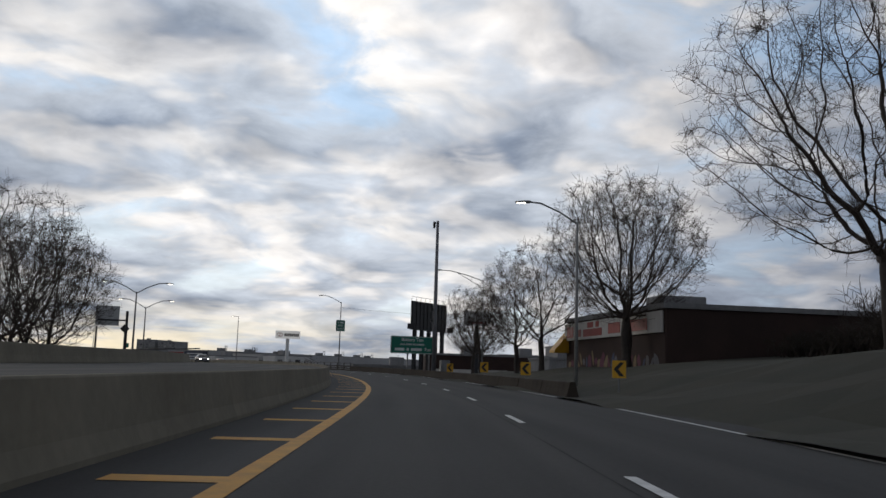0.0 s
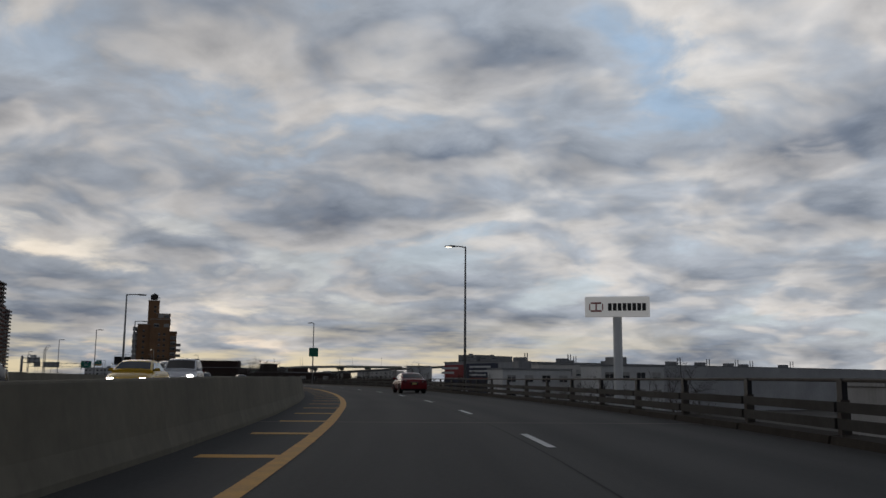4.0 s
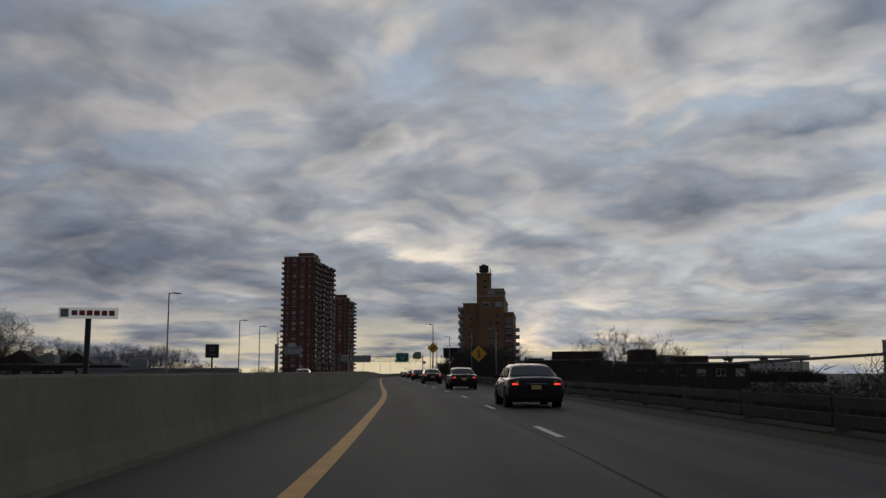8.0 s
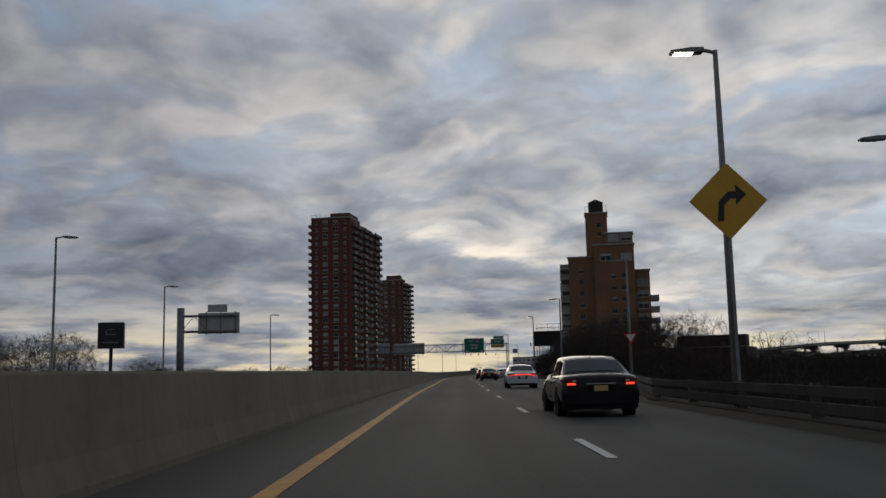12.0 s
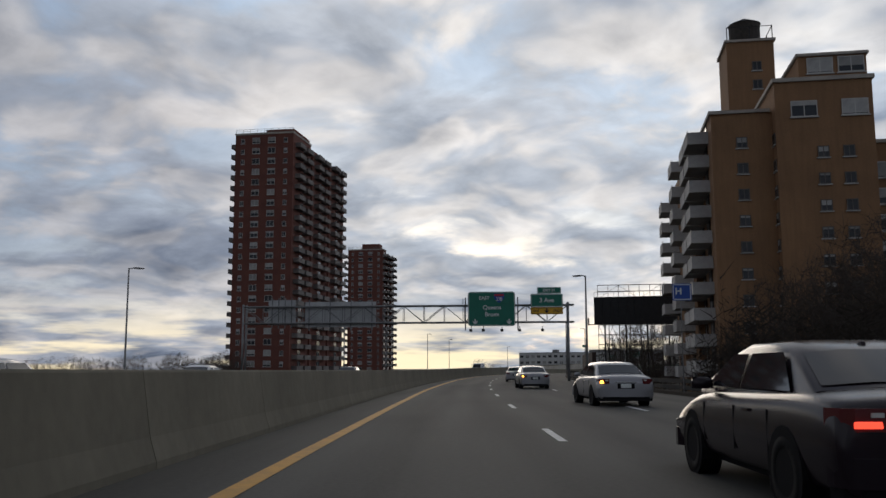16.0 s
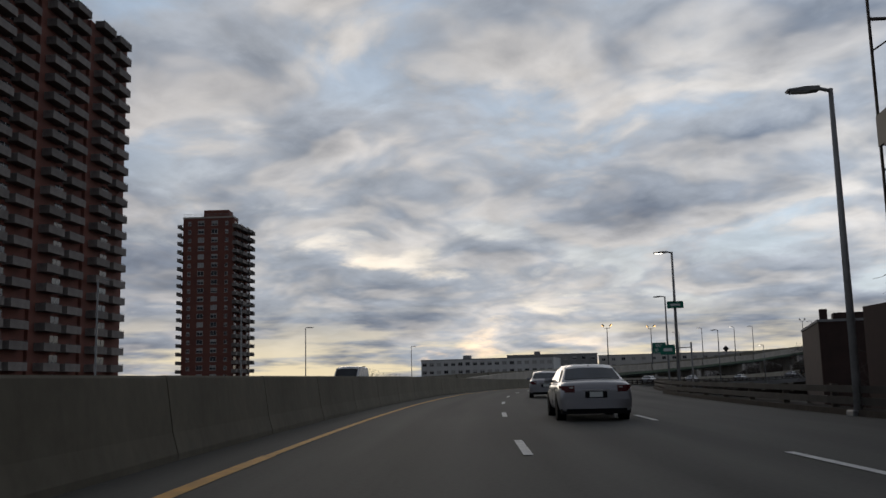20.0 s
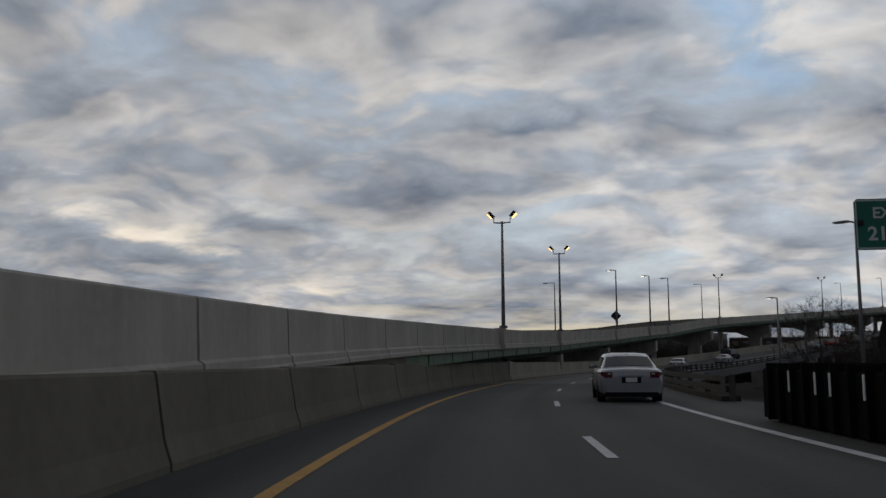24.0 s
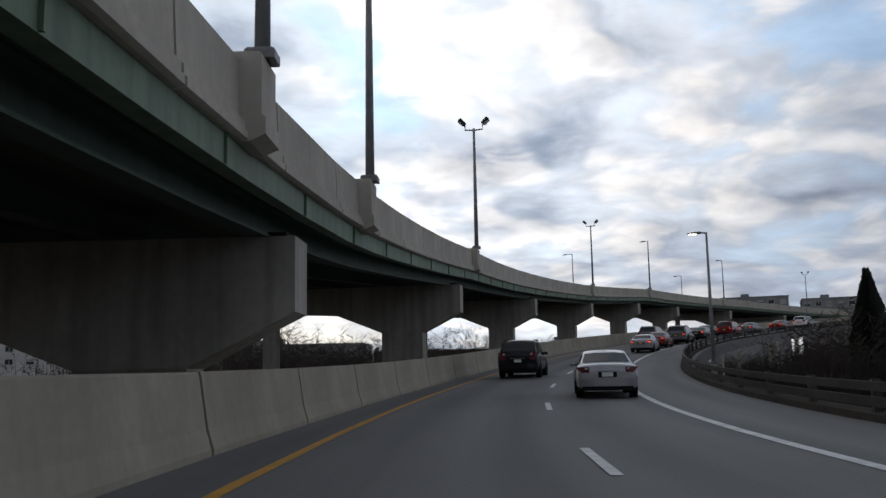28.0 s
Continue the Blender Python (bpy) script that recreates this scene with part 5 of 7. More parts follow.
# ---- sign gantry over the road ----
def gantry():
    S = 681
    m = on(S, 0, 0)
    t = thing("sign_gantry", "galvanised steel truss gantry carrying green guide signs over both carriageways", "gantry", m)
    x0, x1, z0, z1, dy = -23.4, 8.8, 5.7, 7.35, 1.1
    for y in (0, dy):
        for z in (z0, z1):
            part("chord", Shape().tube([(x0, y, z), (x1 + 0.6, y, z)], 0.075, 8), STEEL, t, smooth=True)
    n = 16
    for i in range(n):
        a, b = x0 + (x1 - x0) * i / n, x0 + (x1 - x0) * (i + 1) / n
        sh = Shape()
        for y in (0, dy):
            sh.tube([(a, y, z0 if i % 2 else z1), (b, y, z1 if i % 2 else z0)], 0.035, 5).tube([(b, y, z0), (b, y, z1)], 0.03, 5)
        sh.tube([(b, 0, z1), (b, dy, z1)], 0.03, 5).tube([(b, 0, z0), (b, dy, z0)], 0.03, 5).tube([(a, 0, z0), (b, dy, z0)], 0.03, 5)
        part("lattice", sh, STEEL, t)
    for x in (x0, x1):
        for y in (0, dy):
            part("post", Shape().tube([(x, y, -1.0), (x, y, z1 + 0.25)], 0.11, 8), STEEL, t, smooth=True)
        part("brace", Shape().tube([(x, 0, 1), (x, dy, 3)], 0.04, 5).tube([(x, dy, 3), (x, 0, 5)], 0.04, 5), STEEL, t)
    F = lambda x, z: pose(x, -0.28, z)
    p = sign_panel(t, F(1.4, 5.3), 4.6, 3.35, GREEN_SIGN, label="large green guide sign with white lettering")
    lettering("EAST", -0.7, 2.72, 0.46, WHITE_SIGN, p, -0.012)
    shield = [(-0.5, 0.35), (-0.42, 0.5), (0, 0.44), (0.42, 0.5), (0.5, 0.35), (0.45, -0.05), (0, -0.5), (-0.45, -0.05)]
    part("route_shield", Shape().prism([(a * 1.05 + 0.75, b * 0.95 + 2.7) for a, b in shield], -0.012, 0.0, "y"), BLUE_SIGN, p, "blue and red route shield")
    part("shield_band", Shape().box(0.28, 1.22, -0.018, -0.012, 2.92, 3.1), RED_SIGN, p)
    lettering("278", 0.75, 2.6, 0.46, WHITE_SIGN, p, -0.02, 0.85)
    lettering("Queens", 0.05, 1.80, 0.56, WHITE_SIGN, p, -0.012)
    lettering("Bronx", 0.05, 1.12, 0.56, WHITE_SIGN, p, -0.012)
    arrow(p, -1.6, 0.42, 0.55, WHITE_SIGN)
    arrow(p, 1.7, 0.42, 0.55, WHITE_SIGN)
    p = sign_panel(t, F(6.75, 7.1), 3.1, 1.3, GREEN_SIGN, label="green exit sign with white lettering")
    lettering("3 Ave", 0, 0.66, 0.60, WHITE_SIGN, p, -0.012)
    p = sign_panel(t, F(6.75, 6.4), 3.1, 0.69, YELLOW_SIGN, BLACK_SIGN, "yellow exit-only strip")
    lettering("EXIT", -1.0, 0.34, 0.30, BLACK_SIGN, p, -0.012)
    lettering("ONLY", 0.98, 0.34, 0.30, BLACK_SIGN, p, -0.012)
    arrow(p, 0, 0.36, 0.48, BLACK_SIGN)
    p = sign_panel(t, F(7.0, 8.42), 2.3, 0.62, GREEN_SIGN, label="small green exit number tab")
    lettering("EXIT 21", 0, 0.31, 0.36, WHITE_SIGN, p, -0.012)
    # backs of the signs that face the other way, with their stiffeners
    for a, b, lo, hi in ((-21.2, -18.4, 5.6, 8.1), (-17.4, -10.2, 5.35, 7.9)):
        q = part("sign_back", Shape().box(a, b, dy + 0.2, dy + 0.24, lo, hi), SIGN_BACK, t, "bare grey back of a guide sign")
        for x in np.linspace(a + 0.4, b - 0.4, 4):
            part("stiffener", Shape().box(x - 0.05, x + 0.05, dy + 0.12, dy + 0.199, lo - 0.35, hi + 0.2), STEEL, t)
    for x in (-1.15, 3.95):
        part("hanger", Shape().box(x - 0.06, x + 0.06, -0.2, -0.1, 4.9, 8.1), STEEL, t)
    for x in (-0.6, 0.6, 2.4, 4.1, 6.3):
        part("sign_light", Shape().tube([(x, 0, 5.3), (x, -0.3, 4.95), (x, -0.7, 4.9)], 0.03, 5).bevel_box(x - 0.14, x + 0.14, -0.95, -0.65, 4.75, 5.0, 0.03), DARK, t)
    for x in (-1.4, -0.7):
        part("walkway_rail", Shape().tube([(x, -0.1, 5.5), (x, -0.1, 8.0)], 0.035, 5), STEEL, t)


gantry()
t = thing("hospital_sign", "small blue hospital sign with a white letter on the gantry side", "sign", on(633.1, 9.8, 0))
part("post", Shape().box(-0.02, 0.02, 0.03, 0.06, 0, 4.9), STEEL, t)
p = sign_panel(t, pose(0.05, 0, 4.15), 0.85, 0.75, BLUE_SIGN)
lettering("H", -0.15, 0.4, 0.42, WHITE_SIGN, p, -0.012)

# cantilever with sign backs over the far carriageway, and a small one ahead of it
t = thing("cantilever_gantry", "grey cantilever gantry with bare sign backs over the far carriageway", "gantry", on(560, -24.3, -0.5))
part("post", Shape().tube([(-2.2, 0, 0), (-2.2, 0, 8.2)], 0.36, 12), STEEL, t, smooth=True)
part("arm", Shape().tube([(-2.2, 0, 7.4), (3.3, 0, 7.4)], 0.12, 8).tube([(-2.2, 0, 5.9), (3.3, 0, 5.9)], 0.12, 8).tube([(-2.2, 0, 5.9), (-0.9, 0, 7.4), (0.4, 0, 5.9)], 0.05, 5), STEEL, t)
part("sign_back", Shape().box(-0.6, 3.4, 0.3, 0.36, 5.7, 7.7), SIGN_BACK, t)
part("sign_back", Shape().box(0.3, 2.2, 0.3, 0.36, 7.75, 8.5), SIGN_BACK, t)
for x in (0.2, 1.6, 3.0):
    part("stiffener", Shape().box(x - 0.05, x + 0.05, 0.2, 0.299, 5.6, 7.8), STEEL, t)
t = thing("cantilever_gantry", "dark bracketed sign back beside the opposite carriageway", "gantry", on(183, -24.2, -0.3))
part("post", Shape().tube([(1.6, 0, 0), (1.6, 0, 6.2)], 0.14, 8).tube([(-1.4, 0, 0), (-1.4, 0, 4.5)], 0.1, 8), DARK, t)
part("arm", Shape().tube([(-1.4, 0, 5.2), (1.7, 0, 5.2)], 0.08, 6), DARK, t)
part("sign_back", Shape().box(-1.6, 0.8, 0.1, 0.15, 4.6, 6.7), SIGN_BACK, t)
# exit sign at the gore and its arm
t = thing("exit_sign", "green exit sign with white lettering and arrow on a side arm", "sign", on(834, 10.9, 0.63))
part("post", Shape().tube([(4.2, 0.1, -3.0), (4.2, 0.1, 4.9)], 0.12, 8), POLE, t)
part("arm", Shape().tube([(-0.3, 0.08, 4.1), (4.2, 0.1, 4.25)], 0.06, 6), DARK, t)
p = sign_panel(t, pose(0, 0, 3.55), 1.85, 1.45, GREEN_SIGN)
lettering("EXIT", 0, 1.03, 0.43, WHITE_SIGN, p, -0.012)
lettering("21", -0.32, 0.44, 0.54, WHITE_SIGN, p, -0.012)
arrow(p, 0.5, 0.46, 0.52, WHITE_SIGN, 135)
part("sign_light", Shape().bevel_box(-0.85, -0.7, -0.1, 0.1, 4.25, 4.4, 0.03), DARK, t)
for s, lat, z, w, h in ((760.4, 11.2, 4.9, 0.95, 0.42), (792, 13.6, 2.9, 1.3, 0.9)):
    t = thing("guide_sign", "small green street sign on a lamp post", "sign", on(s, lat, 0) @ pose(0, -0.16, 0))
    part("clamp", Shape().box(-0.05, 0.05, 0.03, 0.12, 0, z + h), STEEL, t)
    p = sign_panel(t, pose(0, 0, z), w, h, GREEN_SIGN, GREEN_SIGN)
    part("lettering_bar", Shape().box(-w * 0.3, w * 0.3, -0.008, 0, h * 0.35, h * 0.65), WHITE_SIGN, p)
for s, lat, h in ((262, -20.0, 6.5), (948, -11.9, 3.2)):
    t = thing("rear_sign", "dark back of a diamond sign on a post", "sign", pose(*RAMP.at(s, lat), opp_top(s), 0, 0, RAMP.yaw(s)))
    part("post", Shape().box(-0.05, 0.05, 0.03, 0.1, 0, h), POLE, t)
    part("panel", Shape().prism([(-0.85, h - 0.6), (0, h - 1.45), (0.85, h - 0.6), (0, h + 0.25)], 0, 0.02, "y"), DARK, t)

# crash cushion at the gore
t = thing("crash_cushion", "dark crash cushion of ribbed bays with a yellow marker", "crash cushion", on(818.5, 6.0, 0))
MATTE = mat("matte_black_rubber", (0.012, 0.012, 0.014), (0.007, 0.007, 0.008), 2.0, 0.97, spec=0.03)
for k in range(11):
    part("bay", Shape().bevel_box(-0.72, 0.72, 0.10 + k * 0.62, 0.62 + k * 0.62, 0.02, 0.93, 0.05), MATTE, t)
    part("rib", Shape().box(-0.80, 0.80, 0.02 + k * 0.62, 0.09 + k * 0.62, 0.0, 1.02), MATTE, t)
    if k in (3, 5, 6, 8):
        part("reflector", Shape().box(-0.815, -0.801, 0.03 + k * 0.62, 0.09 + k * 0.62, 0.55, 0.9), WHITE_SIGN, t)
part("marker", Shape().bevel_box(-0.3, 0.3, -0.04, 0.02, 0.3, 0.85, 0.02), YELLOW_SIGN, t)


# ---- billboards and pole signs ----
def billboard(label, m, w, h, z, legs, depth=1.2, leg=0.28):
    t = thing("billboard", label, "billboard", m)
    part("panel", Shape().bevel_box(0, w, -0.2, 0.2, z, z + h, 0.03), DARK, t)
    rib = Shape()
    for k in range(int(w / 1.2) + 1):
        rib.box(k * 1.2, k * 1.2 + 0.08, -0.3, -0.201, z, z + h)
    part("ribs", rib, DARK, t)
    part("catwalk", Shape().box(-0.9, w + 0.9, -depth, -0.31, z - 0.15, z - 0.05).box(-0.9, -0.8, -depth, 0.2, z - 0.05, z + 0.9).box(w + 0.8, w + 0.9, -depth, 0.2, z - 0.05, z + 0.9), DARK, t)
    rl = Shape()
    for k in range(int(w / 1.5) + 1):
        rl.box(k * 1.5 - 0.02, k * 1.5 + 0.02, 0.05, 0.09, z + h, z + h + 0.8)
    rl.box(0, w, 0.05, 0.09, z + h + 0.75, z + h + 0.8)
    part("top_rail", rl, DARK, t)
    for k in range(legs):
        x = w * (k + 0.5) / legs
        part("leg", Shape().box(x - leg, x + leg, -leg, leg, -8, z), DARK, t)
        part("strut", Shape().tube([(x + 0.3, 0.2, z - 2.8), (x + 1.6, 0.8, -3)], 0.08, 5), DARK, t)
        part("floodlight", Shape().tube([(x, -0.3, z - 0.1), (x, -1.3, z - 0.35)], 0.03, 4).bevel_box(x - 0.2, x + 0.2, -1.5, -1.2, z - 0.45, z - 0.3, 0.03), DARK, t)
    return t


billboard("dark unlit billboard on five steel legs, seen from behind", pose(*ROAD.at(230, 23.5), 0, 0, 0, ROAD.yaw(230) + 36), 11.5, 4.9, 8.4, 5)
billboard("dark rooftop billboard on a braced scaffold", pose(*ROAD.at(733, 13.6), 0, 0, 0, ROAD.yaw(733) - 6), 12.6, 4.1, 9.1, 4, leg=0.11)
t = thing("scaffold", "open steel scaffold behind the billboard", "scaffold", pose(*ROAD.at(734, 14.2), 0, 0, 0, ROAD.yaw(733)))
for i in range(9):
    x = i * 1.6
    part("upright", Shape().box(x - 0.04, x + 0.04, 0, 0.08, 0, 9.1), RUSTY, t)
    part("upright", Shape().box(x - 0.04, x + 0.04, 2.4, 2.48, 0, 15.4), RUSTY, t)
for k in range(6):
    part("ledger", Shape().box(0, 12.8, 0, 0.06, 1.5 + k * 1.5, 1.56 + k * 1.5).box(0, 12.8, 2.4, 2.46, 1.5 + k * 1.5, 1.56 + k * 1.5).tube([(k * 2, 0.03, 3.5), (k * 2 + 2.2, 0.03, 9.0)], 0.04, 4).tube([(k * 2 + 2.2, 0.03, 3.5), (k * 2, 0.03, 9.0)], 0.04, 4), RUSTY, t)
part("top_frame", Shape().box(0, 12.8, 2.38, 2.46, 15.3, 15.4).box(0, 12.8, 2.38, 2.46, 14.3, 14.4).tube([(0, 2.4, 13.2), (3.2, 2.4, 15.3), (6.4, 2.4, 13.2), (9.6, 2.4, 15.3), (12.8, 2.4, 13.2)], 0.04, 4), RUSTY, t)


def pole_sign(label, m, w, h, z, face, bars, pole, col):
    t = thing("pole_sign", label, "sign", m)
    part("pole", Shape().tube([(0, 0, -8), (0, 0, z)], 0.42 if w > 4 else 0.25, 12), col, t, smooth=True)
    part("cabinet", Shape().bevel_box(-w / 2, w / 2, -0.45, 0.45, z, z + h, 0.12), face, t)
    for x0, x1, z0, z1, mt in bars:
        part("logo_bar", Shape().bevel_box(x0, x1, -0.50, -0.452, z + z0, z + z1, 0.01), mt, t)
    return t


pole_sign("white dealer pole sign with dark emblem bars", pose(*ROAD.at(298, 26.6), 0, 0, 0, ROAD.yaw(298) - 24), 6.0, 1.9, 8.2, SIGN_BOOSTED,
          [(0.05 + k * 0.45 - 0.9, 0.40 + k * 0.45 - 0.9, 0.55, 1.25, BLACK_SIGN) for k in range(8)] + [(-2.6, -2.5, 0.6, 1.2, RED_PANEL), (-1.4, -1.3, 0.6, 1.2, RED_PANEL), (-2.45, -1.45, 1.2, 1.35, RED_PANEL), (-2.45, -1.45, 0.45, 0.6, RED_PANEL), (-2.02, -1.88, 0.62, 1.18, RED_PANEL)], 0, WHITE_WALL)
pole_sign("pale dealer pole sign with a grey emblem and red bars", pose(*ROAD.at(486, -44.5), 0, 0, 0, ROAD.yaw(486) + 14), 8.2, 1.6, 10.6, SIGN_BOOSTED,
          [(-3.8, -2.7, 0.2, 1.4, GREY_WALL)] + [(-2.3 + k * 1.02, -1.5 + k * 1.02, 0.42, 1.18, RED_PANEL) for k in range(6)], 0, DARK)
pole_sign("black dealer pole sign with a pale emblem outline", pose(*ROAD.at(601, -49), 0, 0, 0, ROAD.yaw(601) + 10), 3.6, 3.7, 6.9, BLACK_SIGN,
          [(-0.7, 0.7, 1.9, 2.05, STEEL), (-0.7, -0.55, 1.9, 2.6, STEEL), (-0.5, 0.6, 2.6, 2.72, STEEL), (-1.1, 1.1, 0.8, 0.9, GREY_WALL)], 0, DARK)
pole_sign("white pole sign with ringed emblem bars", pose(*ROAD.at(226, 34), 0, 0, 0, ROAD.yaw(226) - 20), 4.6, 2.6, 9.2, WHITE_WALL,
          [(-1.6, -0.9, 1.3, 1.45, GREY_WALL), (-0.7, 0.0, 1.3, 1.45, GREY_WALL), (0.2, 0.9, 1.3, 1.45, GREY_WALL), (-1.5, 1.5, 0.4, 0.7, RED_PANEL)], 0, DARK)
# overhead wire from the lamp to the roadside
w = Shape()
A, B = Vector((*ROAD.at(221, 8.2), zr(221) + 9.7)), Vector((*ROAD.at(205, 60), 12.5))
w.tube([A.lerp(B, k / 12) - Vector((0, 0, 4 * 1.5 * (k / 12) * (1 - k / 12))) for k in range(13)], 0.02, 4)
solid("overhead_wire", w, DARK, "thin black overhead wire sagging from a lamp post", "cable")


# ---- trees ----
def grow(sh, rng, base, way, length, r, level, top, spread, least):
    """One limb, bent in three joints, then its children; thin last shoots are three-sided."""
    r = max(r, least)
    pts, rad = [Vector(base)], [r]
    d = Vector(way)
    n = 4 if level < 2 else 3 if level < 4 else 2
    for k in range(1, n + 1):
        d = (d + Vector((rng.uniform(-1, 1), rng.uniform(-1, 1), rng.uniform(-0.5, 0.8))) * (0.16 if level == 0 else 0.27)).normalized()
        pts.append(pts[-1] + d * length / n)
        rad.append(r * (1 - 0.45 * k / n))
    sh.tube(pts, rad, (8, 6, 5, 4, 3, 3)[level], 0 if level < 1 else 1, cap=False)
    if level >= top:
        return
    kids = (6, 5, 5, 4, 4)[level]
    for k in range(kids):
        u = rng.uniform(0.35, 1.0) if level else rng.uniform(0.4, 1.0)
        i = min(int(u * n), n - 1)
        p = pts[i].lerp(pts[i + 1], u * n - i)
        a = rng.uniform(0, 2 * math.pi) + k * 2.4
        side = d.orthogonal().normalized()
        side = (Matrix.Rotation(a, 3, d) @ side)
        w = (d * rng.uniform(0.5, 1.0) + side * spread * rng.uniform(0.6, 1.15) + Vector((0, 0, 0.16))).normalized()
        grow(sh, rng, p, w, length * rng.uniform(0.55, 0.75), r * (1 - 0.45 * u) * rng.uniform(0.42, 0.6), level + 1, top, spread, least)


def crown_tree(rnd, h, bole, rad, points, step=0.32, kill=0.55, lean=(0, 0), twigs=3, r0=None):
    """A spreading bare tree: limbs feel their way through points strewn in the crown, and thicken toward the trunk."""
    g = np.random.default_rng(rnd)
    u = g.normal(size=(points, 3))
    u /= np.linalg.norm(u, axis=1)[:, None]
    u *= g.uniform(0.12, 1, (points, 1)) ** 0.42
    mid_z = bole + (h - bole) * 0.50
    pts = u * np.array([rad, rad, (h - bole) * 0.52]) + np.array([lean[0] * h * 0.5, lean[1] * h * 0.5, mid_z])
    lobes = np.sin(np.arctan2(u[:, 1], u[:, 0]) * 3 + rnd) * 0.10 + 1
    pts[:, :2] = (pts[:, :2] - pts[:, :2].mean(0)) * lobes[:, None] + pts[:, :2].mean(0)
    pts = pts[pts[:, 2] > bole * 0.9]
    n0 = max(3, int(bole / step))
    nodes = [np.array([lean[0] * k * step + 0.05 * math.sin(k * 0.9 + rnd), lean[1] * k * step, -0.3 + k * step * (bole + 0.3) / (n0 * step)]) for k in range(n0 + 1)]
    par = [-1] + list(range(n0))
    near = np.full(len(pts), 1e9)
    who = np.zeros(len(pts), int)
    fresh = list(range(len(nodes)))
    for _ in range(150):
        fp = np.array([nodes[i] for i in fresh])
        dd = np.linalg.norm(pts[:, None, :] - fp[None], axis=2)
        j = dd.argmin(1)
        m = dd[np.arange(len(pts)), j] < near
        near[m], who[m] = dd[np.arange(len(pts)), j][m], np.array(fresh)[j][m]
        live = near > kill
        pts, near, who = pts[live], near[live], who[live]
        if not len(pts):
            break
        fresh = []
        for i in np.unique(who):
            v = pts[who == i] - nodes[i]
            v = (v / np.linalg.norm(v, axis=1)[:, None]).mean(0)
            if par[i] >= 0:
                w = nodes[i] - nodes[par[i]]
                v = v + 0.55 * w / max(np.linalg.norm(w), 1e-6)
            v = v + g.normal(size=3) * 0.17
            fresh.append(len(nodes))
            nodes.append(nodes[i] + v / np.linalg.norm(v) * step)
            par.append(int(i))
        if len(nodes) > 9000:
            break
    n = len(nodes)
    kids = [[] for _ in range(n)]
    for i in range(1, n):
        kids[par[i]].append(i)
    load = [0.0] * n
    for i in range(n - 1, -1, -1):
        load[i] = sum(load[k] for k in kids[i]) or 1.0
    r0 = r0 or h * 0.021
    rad_of = [max(0.009, r0 * (q / load[0]) ** 0.56) for q in load]
    stem, fine = Shape(), Shape()
    thick = r0 * 0.62
    # each chain of nodes from a fork onward is one bent tube
    todo = [(0, -1)]
    while todo:
        i, fork = todo.pop()
        chain = ([fork] if fork >= 0 else []) + [i]
        while kids[chain[-1]]:
            ks = sorted(kids[chain[-1]], key=lambda q: -load[q])
            todo += [(k, chain[-1]) for k in ks[1:]]
            chain.append(ks[0])
        pp = [nodes[q] for q in chain]
        rr = [rad_of[q] for q in chain]
        if fork >= 0:
            rr[0] = rr[1]
        rr[-1] = 0.006
        if fork < 0:
            cut = max(2, sum(1 for q in rr if q > thick))
            stem.tube(pp[:cut], [q * (1.5 if k == 0 else 1.15 if k == 1 else 1) for k, q in enumerate(rr[:cut])], 9, cap=False)
            pp, rr = pp[cut - 1:], rr[cut - 1:]
        if len(pp) > 1:
            fine.tube(pp, rr, 6 if rr[0] > 0.06 else 4 if rr[0] > 0.025 else 3, cap=False)
        for q in chain[-4:]:
            for _k in range(twigs):
                v = g.normal(size=3) + np.array([0, 0, 0.5])
                v = v / np.linalg.norm(v) * g.uniform(0.35, 0.95)
                bend = nodes[q] + v * 0.5 + g.normal(size=3) * 0.06
                fine.tube([nodes[q], bend, nodes[q] + v], [0.009, 0.008, 0.004], 3, cap=False)
    return stem.mesh("trunk", BARK, True), fine.mesh("crown", TWIG)


PROTO = [crown_tree(3, 16, 4.0, 5.2, 520, 0.45, 0.7, twigs=2), crown_tree(8, 12, 2.6, 4.2, 480, 0.36, 0.55, (0.06, 0.02), 2), crown_tree(21, 11, 2.2, 4.4, 480, 0.36, 0.55, (-0.05, 0.03), 2), crown_tree(5, 9, 1.8, 3.4, 380, 0.32, 0.5, twigs=2)]
GRAND = [crown_tree(13, 20, 4.4, 9.6, 3000, 0.40, 0.5, (-0.05, 0.0), 3, 0.46), crown_tree(17, 13, 3.0, 5.4, 1500, 0.30, 0.42, (0.02, 0.02)), crown_tree(29, 12, 2.6, 5.8, 1500, 0.30, 0.42, (-0.05, 0.02))]


def bare_tree(rnd, h, trunk, spread=0.8, top=3):
    """A small many-stemmed shrub."""
    rng = random.Random(rnd)
    stem, fine = Shape(), Shape()
    sh = Shape()
    grow(sh, rng, (0, 0, -0.3), (rng.uniform(-0.06, 0.06), rng.uniform(-0.06, 0.06), 1), trunk, h * 0.006, 0, top, spread, 0.005)
    k = h / max(v[2] for v in sh.v)
    for slot, out in ((0, stem), (1, fine)):
        used = {}
        for f, m in zip(sh.f, sh.m):
            if m == slot:
                for v in f:
                    if v not in used:
                        used[v] = len(out.v)
                        out.v.append(tuple(q * k for q in sh.v[v]))
                out.f.append(tuple(used[v] for v in f))
                out.m.append(0)
    return stem.mesh("trunk", BARK, True), fine.mesh("crown", TWIG)


SHRUB = [bare_tree(31, 5.0, 0.9, 1.0, 3), bare_tree(37, 4.2, 0.7, 1.1, 3), bare_tree(41, 6.0, 1.2, 0.9, 3)]


